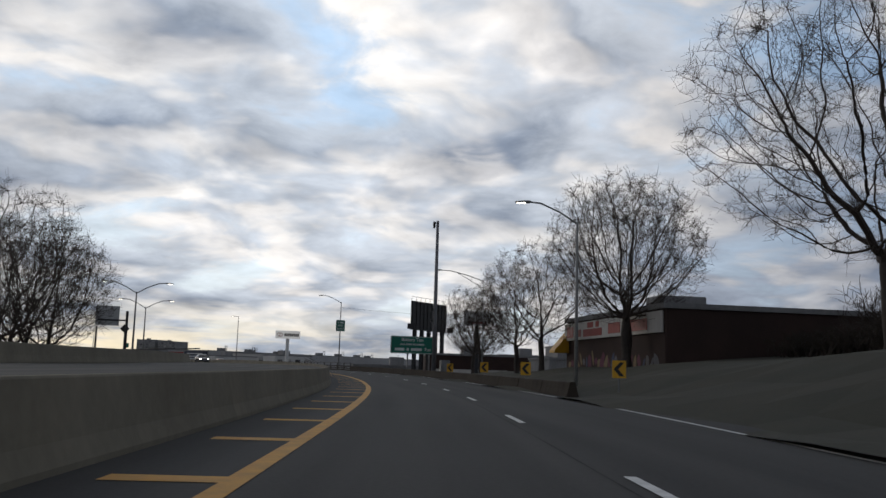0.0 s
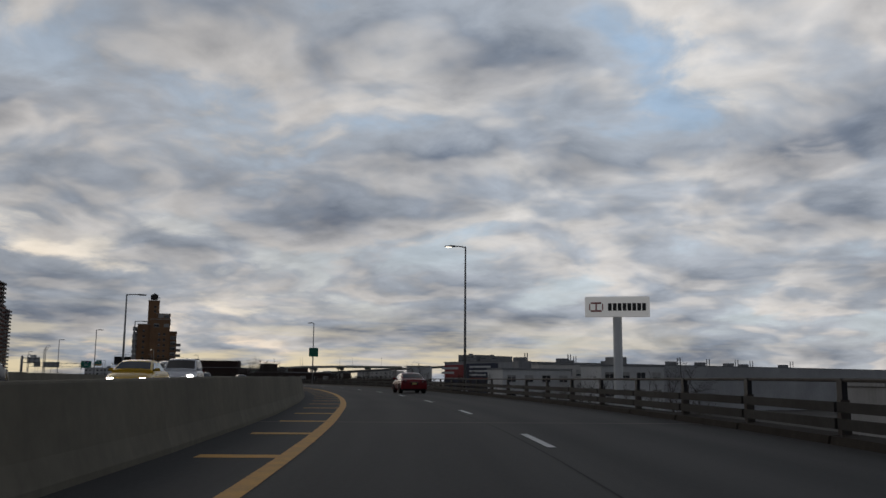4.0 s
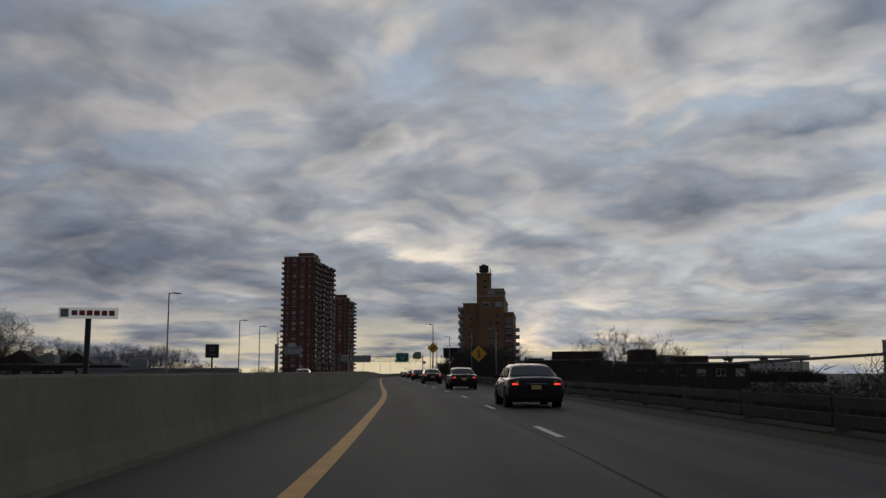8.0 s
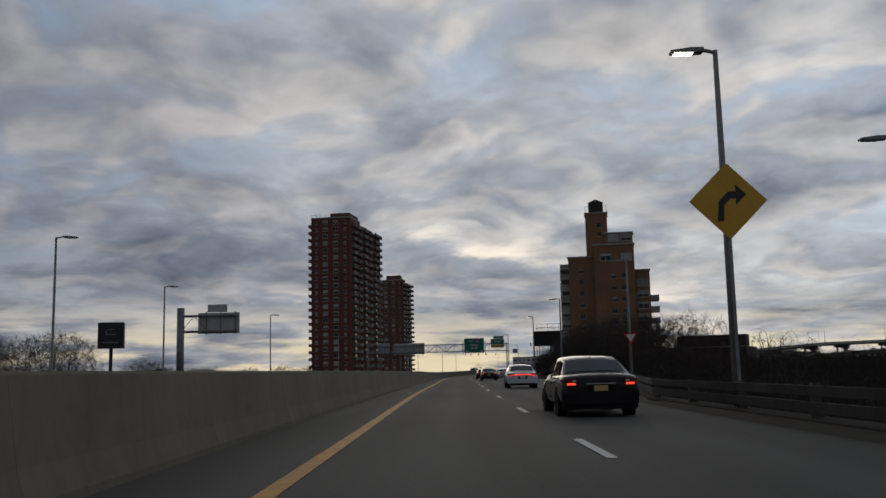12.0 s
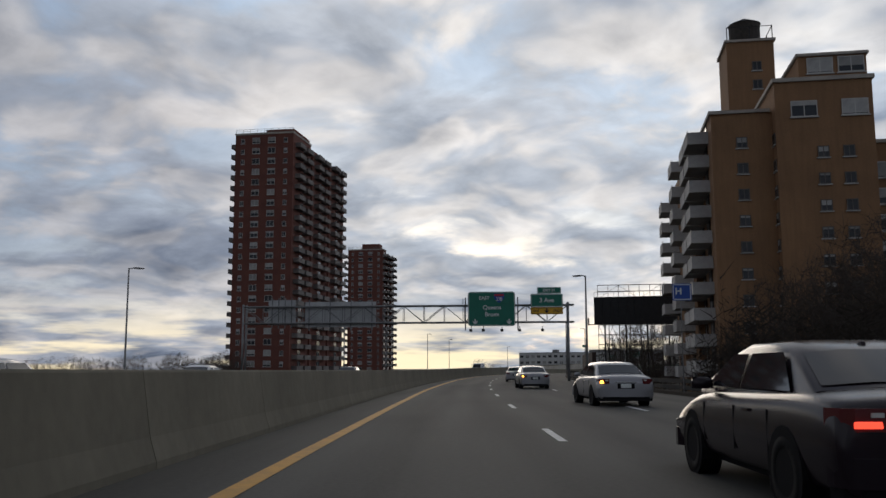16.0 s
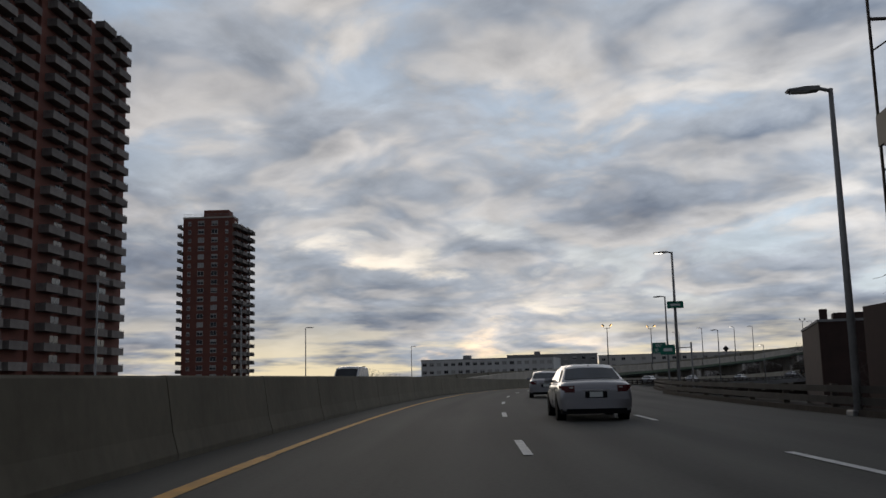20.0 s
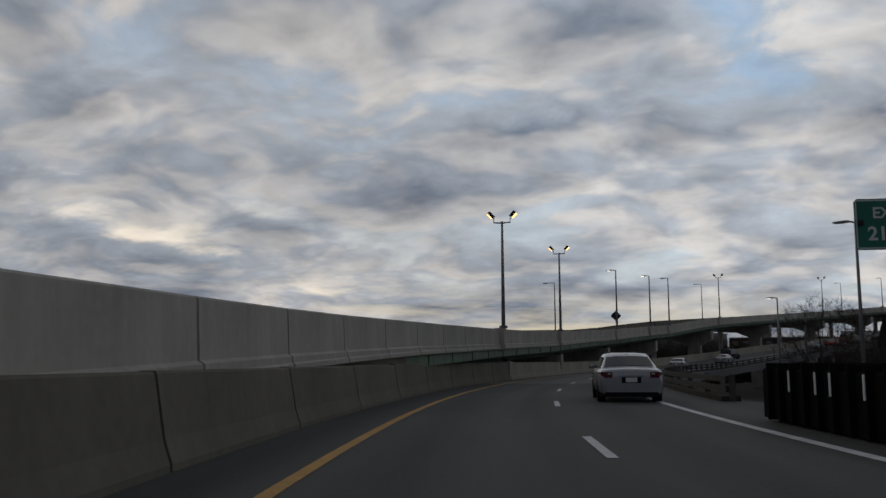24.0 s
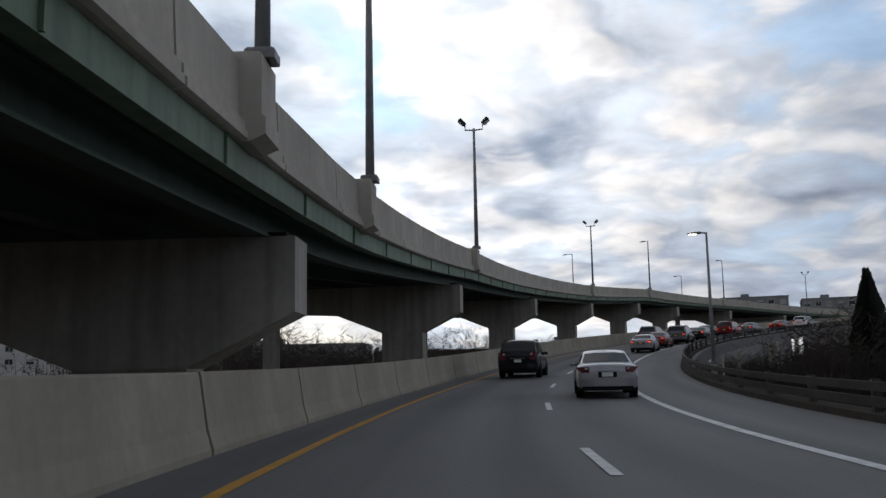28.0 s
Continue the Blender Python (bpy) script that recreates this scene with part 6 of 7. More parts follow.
def tree(kind, x, y, z, scale=1.0, turn=0.0, name="bare_tree", label="bare winter tree with a dark trunk and fine twigs"):
    t = thing(name, label, "tree" if name == "bare_tree" else "shrub", pose(x, y, z, 0, 0, turn) @ Matrix.Scale(scale, 4), group="trees" if name == "bare_tree" else "shrubs")
    part("trunk", kind[0], None, t)
    part("crown", kind[1], None, t)
    return t


rng = random.Random(11)
# the row on the grass bank
for s, lat, k, sc, turn in ((122, 24.2, 0, 1.0, 40), (139.5, 16.6, 1, 1.05, 20), (140.6, 17.2, 1, 1.0, 190), (154.6, 14.9, 2, 0.93, 60), (156.5, 13.2, 1, 0.72, 150), (181, 15.6, 2, 0.85, 150), (187, 18.5, 1, 0.8, 80), (196, 22.0, 2, 0.8, 10), (112, 37.0, 1, 0.9, 70), (100, 40.0, 2, 0.9, 10)):
    tree(GRAND[k], *ROAD.at(s, lat), bank(s, lat) - 0.1, sc, turn)
for x, y, k, sc in ((-26.5, 53.8, 1, 0.95), (-26.6, 57.1, 2, 0.9), (-27.4, 62.2, 1, 0.8), (-31.3, 64.8, 2, 1.0)):
    tree(GRAND[k], x, y, -0.6, sc, rng.uniform(0, 360))
# dense brush on the bank behind the trees
for i in range(26):
    s, lat = rng.uniform(112, 134), rng.uniform(26, 34)
    tree(SHRUB[i % 3], *ROAD.at(s, lat), bank(s, lat) - 0.2, rng.uniform(0.7, 1.0), rng.uniform(0, 360), "brush", "dense bare brush on the bank")
# trees and brush along the low ground to the right of the elevated road
for i in range(95):
    s = 300 + i * 3.6 + rng.uniform(-2, 2)
    lat = rng.uniform(16, 34)
    if 380 < s < 660:
        tree(SHRUB[i % 3], *ROAD.at(s, lat), -4.6 + rng.uniform(-0.6, 0.3), rng.uniform(1.0, 1.4), rng.uniform(0, 360), "brush", "tangled bare brush below the rail")
for s, lat, k, sc in ((372, 44, 2, 1.05), (380, 36, 1, 1.0), (386, 52, 3, 1.1), (402, 48, 3, 1.1), (470, 30, 3, 1.1), (500, 33, 2, 0.95), (520, 40, 1, 0.95), (540, 38, 2, 1.0), (556, 30, 1, 1.0), (572, 33, 1, 1.08), (585, 26, 1, 1.12),
                      (598, 24, 1, 1.15), (610, 29, 0, 0.95), (625, 24, 1, 1.12), (637, 20, 1, 1.05), (646, 24, 2, 1.1), (655, 20, 2, 1.1), (706, 19, 2, 1.1), (714, 17, 3, 1.2), (724, 20, 2, 1.1), (300, 34, 3, 1.2), (316, 30, 3, 0.9), (326, 40, 2, 0.9)):
    tree(PROTO[k], *ROAD.at(s, lat), -6.6, sc, rng.uniform(0, 360))
for s, lat, k, sc in ((609, 26, 1, 1.32), (613, 31, 2, 1.4), (618, 22.5, 1, 1.2), (621, 27, 2, 1.45), (626, 20.5, 1, 1.15), (629, 24, 1, 1.35), (632, 20, 2, 1.2), (635, 23, 2, 1.4), (638, 21, 1, 1.1), (641, 23.5, 1, 1.3),
                      (645, 21.5, 2, 1.15), (649, 22, 1, 1.2), (606, 34, 1, 1.3), (600, 29, 2, 1.35), (596, 24, 1, 1.25)):
    tree(GRAND[k], *ROAD.at(s, lat), -6.6, sc, rng.uniform(0, 360), label="bare winter tree crowding the tan apartment block")
for s, lat, k, sc, tn in ((447, 23.5, 1, 1.05, 30), (452, 28.5, 2, 1.1, 140), (441, 27.0, 2, 0.95, 250)):
    tree(GRAND[k], *ROAD.at(s, lat), -6.6, sc, tn)
for s, lat, k, sc in ((734, 18.5, 2, 1.1), (737, 20.5, 1, 1.2), (732, 21.5, 1, 1.25)):
    tree(GRAND[k], *ROAD.at(s, lat), -6.6, sc, s * 37.0, label="bare winter tree behind the rooftop billboard")
# far line of trees to the left
for i in range(64):
    s, lat = 462 + i * 5.6, -rng.uniform(55, 105)
    tree(GRAND[1 + i % 2], *ROAD.at(min(s, 790), lat - (max(s - 790, 0))), -6.6, rng.uniform(1.2, 1.5) * (1.0 if s < 640 else 0.68), rng.uniform(0, 360), label="bare winter tree on the far horizon")
for s, lat, k, sc in ((880, -60, 2, 1.0), (930, -120, 1, 1.1), (900, -150, 2, 1.0)):
    tree(PROTO[k], *RAMP.at(s, lat), -6.6, sc, rng.uniform(0, 360))
# under and beyond the viaduct, and the dark thicket right of the last curve
for i in range(22):
    s, lat = rng.uniform(945, 1120), -rng.uniform(18, 40)
    tree(PROTO[1 + i % 3], *RAMP.at(s, lat), -5.0, rng.uniform(0.8, 1.05), rng.uniform(0, 360))
for i in range(22):
    s, lat = rng.uniform(975, 1035), rng.uniform(20, 32)
    tree(GRAND[1 + i % 2], *ROAD.at(s, lat), -5.4, rng.uniform(0.75, 0.95), rng.uniform(0, 360))
tree(GRAND[1], *ROAD.at(921, 19.0), -4.6, 1.02, 25)
for s, lat, k in ((905, 24, 3), (912, 28, 2), (918, 23, 1), (926, 30, 1)):
    tree(PROTO[k], *ROAD.at(s, lat), -5.2, 1.05, rng.uniform(0, 360))


def thicket(name, label, s0, s1, lat0, lat1, z0, zh, count, rnd, line=ROAD):
    """A mass of crossed shoots that no one could count."""
    r = random.Random(rnd)
    sh = Shape()
    for i in range(count):
        s, lat = r.uniform(s0, s1), r.uniform(lat0, lat1)
        x, y = line.at(s, lat)
        h = zh * r.uniform(0.72, 1.0) * (0.9 + 0.09 * math.sin(s * 0.13) + 0.07 * math.sin(s * 0.41 + lat))
        for j in range(5):
            a, w = r.uniform(0, 6.28), r.uniform(0.04, 0.10)
            dx, dy = math.cos(a), math.sin(a)
            l = r.uniform(0.2, 0.1 * h + 0.4)
            px, py = x + r.uniform(-0.8, 0.8), y + r.uniform(-0.8, 0.8)
            hh = h * r.uniform(0.5, 1.0)
            mx, my, mz = px + dx * l * 0.3 + r.uniform(-0.4, 0.4), py + dy * l * 0.3 + r.uniform(-0.4, 0.4), z0 + hh * 0.55
            ex, ey, ez = px + dx * l + r.uniform(-0.5, 0.5), py + dy * l + r.uniform(-0.5, 0.5), z0 + hh
            sh.add([(px - dy * w, py + dx * w, z0), (px + dy * w, py - dx * w, z0), (mx + dy * w * 0.6, my - dx * w * 0.6, mz), (mx - dy * w * 0.6, my + dx * w * 0.6, mz), (ex, ey, ez)], [(0, 1, 2, 3), (3, 2, 4)])
            for q in range(9):
                b = r.uniform(0, 6.28)
                u = r.uniform(0.3, 1.0)
                cx, cy, cz = (mx + (ex - mx) * (u - 0.5) * 2, my + (ey - my) * (u - 0.5) * 2, mz + (ez - mz) * (u - 0.5) * 2) if u > 0.5 else (px + (mx - px) * u * 2, py + (my - py) * u * 2, z0 + (mz - z0) * u * 2)
                g = r.uniform(0.3, 0.07 * h + 0.4)
                sh.add([(cx, cy, cz - 0.04), (cx, cy, cz + 0.04), (cx + math.cos(b) * g, cy + math.sin(b) * g, cz + g * r.uniform(0.2, 1.0))], [(0, 1, 2)])
    me = bpy.data.meshes.new(name)
    me.from_pydata(sh.v, [], sh.f)
    me.materials.append(BRUSH)
    tagged(new(name, me), label, "brush", kind="stuff")


thicket("thicket", "dense dark leafless thicket below the bridge rail", 345, 655, 13.5, 34, -6.6, 9.6, 5000, 4)
thicket("thicket", "dark tree belt beyond the low ground", 400, 690, 36, 62, -6.6, 10.6, 2600, 24)
thicket("thicket", "distant tree belt behind the lofts", 690, 770, 62, 112, -6.6, 15.5, 1500, 33)
thicket("thicket", "tall tangled brush before the tan apartment block", 598, 654, 14.5, 25, -6.6, 14.0, 1900, 9)
thicket("thicket", "dense dark leafless thicket on the grass bank", 110, 136, 25, 34, 2.6, 2.4, 500, 5)
thicket("thicket", "dense dark leafless thicket beyond the last curve", 975, 1040, 14, 34, -5, 10.4, 2600, 6)
thicket("thicket", "dark low brush along the street beyond the rail", 1000, 1140, 9.5, 22, -5, 10.4, 2200, 16)
thicket("thicket", "dark leafless brush along the far horizon", 430, 770, -110, -58, -6.6, 11.4, 3600, 7)
thicket("thicket", "dark leafless brush under the viaduct", 985, 1160, -44, -17, -5, 12.8, 3200, 8, RAMP)
t = thing("conifer", "dark conifer above the thicket", "tree", pose(*ROAD.at(985, 19), -3.5))
cn = Shape()
r2 = random.Random(3)
for k in range(900):
    u = (k / 900) ** 0.8
    a = k * 2.4
    L_ = ((1 - u) * 2.9 + 0.25) * r2.uniform(0.55, 1.0)
    z = 2 + u * 9.5
    cn.add([(0, 0, z), (math.cos(a) * L_, math.sin(a) * L_, z - 0.35), (math.cos(a + 0.3) * L_ * 0.9, math.sin(a + 0.3) * L_ * 0.9, z + 0.1)], [(0, 1, 2)])
part("trunk", Shape().tube([(0, 0, 0), (0, 0, 11)], [0.18, 0.03], 6), BARK, t)
part("crown", cn, CONIFER, t)


# ---- vehicles ----
def wheel_mesh(r, w=0.22):
    ty = Shape()
    prof = [(r * 0.62, -w / 2), (r * 0.95, -w / 2), (r, -w * 0.3), (r, w * 0.3), (r * 0.95, w / 2), (r * 0.62, w / 2)]
    n = 20
    for i in range(n):
        a = 2 * math.pi * i / n
        ty.v += [(y, q * math.cos(a), q * math.sin(a)) for q, y in prof]
    m = len(prof)
    for i in range(n):
        j = (i + 1) % n
        ty.f += [(i * m + k, i * m + (k + 1) % m, j * m + (k + 1) % m, j * m + k) for k in range(m)]
        ty.m += [0] * m
    rm = Shape()
    rm.tube([(-w * 0.36, 0, 0), (w * 0.36, 0, 0)], r * 0.62, 16)
    for i in range(5):
        a = 2 * math.pi * i / 5
        for sx in (-1, 1):
            c, s_ = math.cos(a), math.sin(a)
            rm.add([(sx * w * 0.42, c * r * 0.1 - s_ * 0.035, s_ * r * 0.1 + c * 0.035), (sx * w * 0.42, c * r * 0.6 - s_ * 0.03, s_ * r * 0.6 + c * 0.03), (sx * w * 0.42, c * r * 0.6 + s_ * 0.03, s_ * r * 0.6 - c * 0.03), (sx * w * 0.42, c * r * 0.1 + s_ * 0.035, s_ * r * 0.1 - c * 0.035)], [(0, 1, 2, 3)])
    return ty.mesh("tyre", TYRE, True), rm.mesh("rim", RIM)


WHEEL = {"sedan": wheel_mesh(0.32), "suv": wheel_mesh(0.37, 0.25)}


def loft(sh, stations, slot=0, close_ends=True):
    """stations: y and a list of (half width, z) from sill to crown; mirrored across x."""
    m = len(stations[0][1])
    k = len(sh.v)
    w = 2 * m
    for y, pr in stations:
        sh.v += [(a, y, b) for a, b in pr] + [(-a, y, b) for a, b in reversed(pr)]
    for i in range(len(stations) - 1):
        for j in range(w):
            q = (j + 1) % w
            sh.f.append((k + i * w + j, k + i * w + q, k + (i + 1) * w + q, k + (i + 1) * w + j))
            sh.m.append(slot)
    if close_ends:
        for e in (0, len(stations) - 1):
            sh.f.append(tuple(k + e * w + j for j in range(w)))
            sh.m.append(slot)


def rounded(ob):
    md = ob.modifiers.new("rounding", "SUBSURF")
    md.levels = md.render_levels = 2
    return ob


def car(label, category, colour, m, kind="sedan", brake=True, head=False, amber=False, plate_mat=PLATE, name=None):
    """y forward. Lower shell, cabin with glass all round, roof, pillars, lamps, bumpers, plate, mirrors, wheels."""
    if kind == "sedan":
        m = m @ Matrix.Diagonal((0.97, 1.0, 0.945, 1))
    t = thing(name or {"sedan": "sedan_car", "suv": "suv_car", "van": "van"}[kind], label, category, m, group="traffic")
    suv = kind != "sedan"
    L_ = 4.75
    y0, y1 = -L_ / 2, L_ / 2
    if kind == "sedan":
        top = [(y0, 0.80), (y0 + 0.12, 0.98), (y0 + 0.75, 1.03), (-0.9, 1.0), (0.9, 0.97), (1.35, 0.92), (y1 - 0.35, 0.76), (y1, 0.58)]
        roof = [(y0 + 0.62, 1.02, 0), (-1.05, 1.36, 1), (-0.55, 1.44, 1), (0.15, 1.45, 1), (0.55, 1.38, 1), (1.28, 0.96, 0)]
        W_, zb = 0.91, 0.24
    elif kind == "suv":
        top = [(y0, 0.95), (y0 + 0.08, 1.08), (y0 + 0.6, 1.10), (-0.9, 1.10), (0.9, 1.07), (1.3, 1.04), (y1 - 0.3, 0.92), (y1, 0.70)]
        roof = [(y0 + 0.10, 1.09, 0), (y0 + 0.42, 1.60, 1), (y0 + 0.75, 1.70, 1), (-0.2, 1.73, 1), (0.45, 1.66, 1), (1.2, 1.05, 0)]
        W_, zb = 0.96, 0.30
    else:
        top = [(y0, 1.1), (y0 + 0.05, 1.15), (y0 + 0.6, 1.15), (-0.9, 1.15), (0.9, 1.15), (1.4, 1.12), (y1 - 0.2, 0.95), (y1, 0.75)]
        roof = [(y0 + 0.02, 1.14, 0), (y0 + 0.12, 2.0, 1), (y0 + 0.5, 2.1, 1), (0.0, 2.12, 1), (0.75, 2.0, 1), (1.6, 1.12, 0)]
        W_, zb = 1.0, 0.3
    st = []
    ends = [(y0 - 0.01, top[0][1] - 0.02, 0.86), (y0, top[0][1], 0.93)] + [(y, z, 0.965 if i in (0, 7) else 0.99 if i in (1, 6) else 1.0) for i, (y, z) in enumerate([(y0 + 0.05, top[0][1] + 0.08)] + top[1:])] + [(y1 + 0.03, top[-1][1] - 0.02, 0.80)]
    for y, z, kw in ends:
        w = W_ * kw
        st.append((y, [(w * 0.86, zb), (w * 0.95, zb + 0.02), (w * 1.0, zb + 0.22), (w * 1.01, zb + 0.36), (w * 0.995, z - 0.17), (w * 0.985, z - 0.11), (w * 0.94, z - 0.025), (w * 0.74, z + 0.005), (w * 0.3, z + 0.03)]))
    sh = Shape()
    loft(sh, st)
    rounded(part("body", sh, colour, t, smooth=True))
    # greenhouse: painted shell, with panes laid on it
    base = top[3][1] - 0.05
    wb = W_ * 0.92
    wt = W_ * (0.74 if kind == "sedan" else 0.80)
    cab = Shape()
    loft(cab, [(y, [(wb, base - 0.03), (wt if r_ else wb - 0.03, z - 0.07 if r_ else base + 0.03), (wt - 0.06 if r_ else wb - 0.08, z - 0.015 if r_ else base + 0.06), (W_ * 0.32, z + 0.02 if r_ else base + 0.09)]) for y, z, r_ in roof])
    part("roof", cab, colour, t, smooth=True).data.set_sharp_from_angle(angle=radians(42))
    rs = [q for q in roof if q[2]]

    def screen(name, lo_, hi_):
        (ya, _, _), (yb, zt_, _) = lo_, hi_
        d = Vector((0, yb - ya, zt_ - base - 0.07))
        nrm = Vector((0, -d.z, d.y)).normalized() * (1 if yb > ya else -1)
        vs = []
        for u in (0.10, 0.93):
            y, dz = ya + (yb - ya) * u, (zt_ - base) * u
            e = (wb - 0.12) + (wt - 0.07 - wb + 0.12) * u
            for x, c in ((-e, 0), (-W_ * 0.32, 0.03), (W_ * 0.32, 0.03), (e, 0)):
                vs.append(Vector((x, y, base + 0.06 * (1 - u) + dz - 0.015 * u + c)) + nrm * 0.012)
        part(name, Shape().add(vs, [(0, 1, 5, 4), (1, 2, 6, 5), (2, 3, 7, 6)]), CAR_GLASS, t, smooth=True)

    screen("rear_window", roof[0], roof[1])
    screen("windscreen", roof[-1], roof[-2])
    zt_ = rs[1][1] - 0.10
    edge = lambda z: wb + (wt - wb) * (z - base) / (zt_ + 0.03 - base) + 0.012
    for sx in (-1, 1):
        for ya, yb, yc, yd in ((roof[0][0] + (0.40 if kind == "sedan" else 0.35), roof[1][0] + 0.14, -0.09, -0.06), (-0.02, 0.0, roof[-2][0] - 0.08, roof[-1][0] - 0.22)):
            zl = base + 0.05
            part("side_window", Shape().add([(sx * edge(zl), ya, zl), (sx * edge(zt_), yb, zt_), (sx * edge(zt_), yc, zt_), (sx * edge(zl), yd, zl)], [(0, 1, 2, 3)]), CAR_GLASS, t)
        part("mirror", Shape().bevel_box(min(sx * W_ * 0.90, sx * (W_ + 0.14)), max(sx * W_ * 0.90, sx * (W_ + 0.14)), 0.80, 0.92, base + 0.02, base + 0.15, 0.045), colour, t, smooth=True)
        z0_, hh = (top[1][1] - 0.25, 0.17) if kind == "sedan" else (top[1][1] - 0.30, 0.36)
        o = [(0.58, -0.022), (0.84, -0.006), (0.93, 0.05), (0.965, 0.14), (0.985, 0.22), (0.92, 0.22), (0.58, 0.10)]
        lens = part("tail_light", Shape().prism([(sx * W_ * p, y0 + q) for p, q in o], z0_, z0_ + hh, "z"), TAIL_OFF, t)
        part("reversing_lens", Shape().box(min(sx * W_ * 0.62, sx * W_ * 0.72), max(sx * W_ * 0.62, sx * W_ * 0.72), y0 - 0.026, y0 - 0.012, z0_ + hh * 0.62, z0_ + hh * 0.82), LAMP_OFF, lens)
        if brake:
            c = sx * W_ * 0.74
            part("brake_lamp", Shape().bevel_box(c - 0.10, c + 0.10, y0 - 0.028, y0 + 0.02, z0_ + 0.025, z0_ + 0.075, 0.01), TAIL_ON, lens, "glowing red lamp")
        z = top[6][1] - 0.2
        a, b = sorted((sx * W_ * 0.55, sx * W_ * 0.84))
        part("headlight", Shape().bevel_box(a, b, y1 - 0.3, y1 + 0.012, z, z + 0.13, 0.04), HEAD_ON if head else LAMP_OFF, t, "lit headlight" if head else "")
        part("door_handle", Shape().box(min(sx * W_ * 0.99, sx * (W_ + 0.018)), max(sx * W_ * 0.99, sx * (W_ + 0.018)), -0.55, -0.38, base - 0.16, base - 0.13), colour, t)
    if amber:
        part("turn_signal", Shape().bevel_box(-W_ * 0.9, -W_ * 0.78, y0 - 0.03, y0 + 0.05, z0_ + 0.02, z0_ + 0.12, 0.02), AMBER_ON, t, "glowing amber turn signal")
    bo = [(-0.9, 0.30), (-0.985, 0.22), (-0.96, 0.05), (-0.82, -0.04), (-0.4, -0.06), (0.4, -0.06), (0.82, -0.04), (0.96, 0.05), (0.985, 0.22), (0.9, 0.30)]
    part("bumper", Shape().prism([(W_ * p, y0 + q) for p, q in bo], zb + 0.08, zb + 0.30, "z"), colour, t, smooth=True).data.set_sharp_from_angle(angle=radians(50))
    part("valance", Shape().prism([(W_ * p * 0.97, y0 + q + 0.02) for p, q in bo], zb - 0.05, zb + 0.079, "z"), TRIM, t)
    part("bumper", Shape().prism([(W_ * p, y1 - q) for p, q in bo], zb, zb + 0.22, "z"), colour, t)
    part("number_plate", Shape().box(-0.16, 0.16, y0 - 0.032, y0 - 0.008, zb + 0.37, zb + 0.50), plate_mat, t)
    part("plate_recess", Shape().box(-0.27, 0.27, y0 - 0.02, y0 + 0.01, zb + 0.345, zb + 0.515), TRIM, t)
    part("boot_trim", Shape().box(-0.34, 0.34, y0 - 0.028, y0 + 0.0, zb + 0.53, zb + 0.56), CHROME, t)
    if brake == 2:
        part("light_bar", Shape().bevel_box(-W_ * 0.62, W_ * 0.62, y0 - 0.02, y0 + 0.04, top[1][1] - 0.18, top[1][1] - 0.12, 0.02), TAIL_ON, t, "glowing full-width red light bar")
    for yy in (0.93, -0.08, -1.0):
        for sx in (-1, 1):
            part("door_seam", Shape().box(min(sx * W_ * 0.99, sx * (W_ * 1.006)), max(sx * W_ * 0.99, sx * (W_ * 1.006)), yy - 0.006, yy + 0.006, zb + 0.16, base - 0.12), TRIM, t)
    if suv:
        for sx in (-1, 1):
            part("roof_rail", Shape().tube([(sx * wt * 0.93, -1.5, rs[1][1] + 0.03), (sx * wt * 0.93, 0.4, rs[-1][1] + 0.05)], 0.022, 5), TRIM, t)
    else:
        part("antenna_fin", Shape().prism([(-0.95, rs[0][1] + 0.02), (-0.78, rs[0][1] + 0.04), (-0.92, rs[0][1] + 0.075)], -0.02, 0.02, "x"), colour, t)
    part("underbody", Shape().box(-W_ * 0.8, W_ * 0.8, y0 + 0.3, y1 - 0.3, 0.18, zb + 0.3), TRIM, t)
    ty, rm = WHEEL["suv" if suv else "sedan"]
    rr = 0.37 if suv else 0.32
    for sx in (-1, 1):
        for y in (-1.38, 1.40):
            wb = part("tyre", ty, None, t, m=pose(sx * (W_ - 0.10), y, rr))
            part("rim", rm, None, wb)
            arch = Shape().tube([(sx * (W_ - 0.22), y, rr + 0.02), (sx * (W_ + 0.008), y, rr + 0.02)], rr + 0.055, 18)
            part("wheel_arch", arch, TRIM, t)
    return t


BLACK_PAINT = paint("black_car_paint", (0.010, 0.010, 0.012))
PLUM_PAINT = paint("dark_plum_car_paint", (0.014, 0.009, 0.013))
SILVER_PAINT = plain("silver_car_paint", (0.28, 0.28, 0.295), 0.35, 0.6, 0.5, coat=0.6)
WHITE_PAINT = paint("white_car_paint", (0.55, 0.55, 0.56))
RED_PAINT = paint("red_car_paint", (0.16, 0.012, 0.014))
GREY_PAINT = paint("grey_car_paint", (0.12, 0.12, 0.125))
TAXI_PAINT = paint("yellow_car_paint", (0.5, 0.30, 0.02))
mid = lambda s: (YEL(s) + DASH_LAT(s)) / 2
lane2 = lambda s: DASH_LAT(s) + 1.75
car("black compact SUV with a dark rear window on the inner lane", "car", BLACK_PAINT, on(965, mid(965)), "suv", False, plate_mat=WHITE_SIGN)
for s, lat in ((381.8, 3.5), (411.5, 3.6), (437.4, 3.1), (466.5, 3.1), (496.8, 3.3), (576.2, 3.45), (602.0, 3.55)):
    car("dark plum sedan braking with a yellow number plate", "car", PLUM_PAINT, on(s, lat), "sedan", True)
for s, lat in ((529.0, 3.96),):
    car("white sedan with a bright red brake light bar", "car", WHITE_PAINT, on(s, lat), "sedan", 2, plate_mat=WHITE_SIGN)
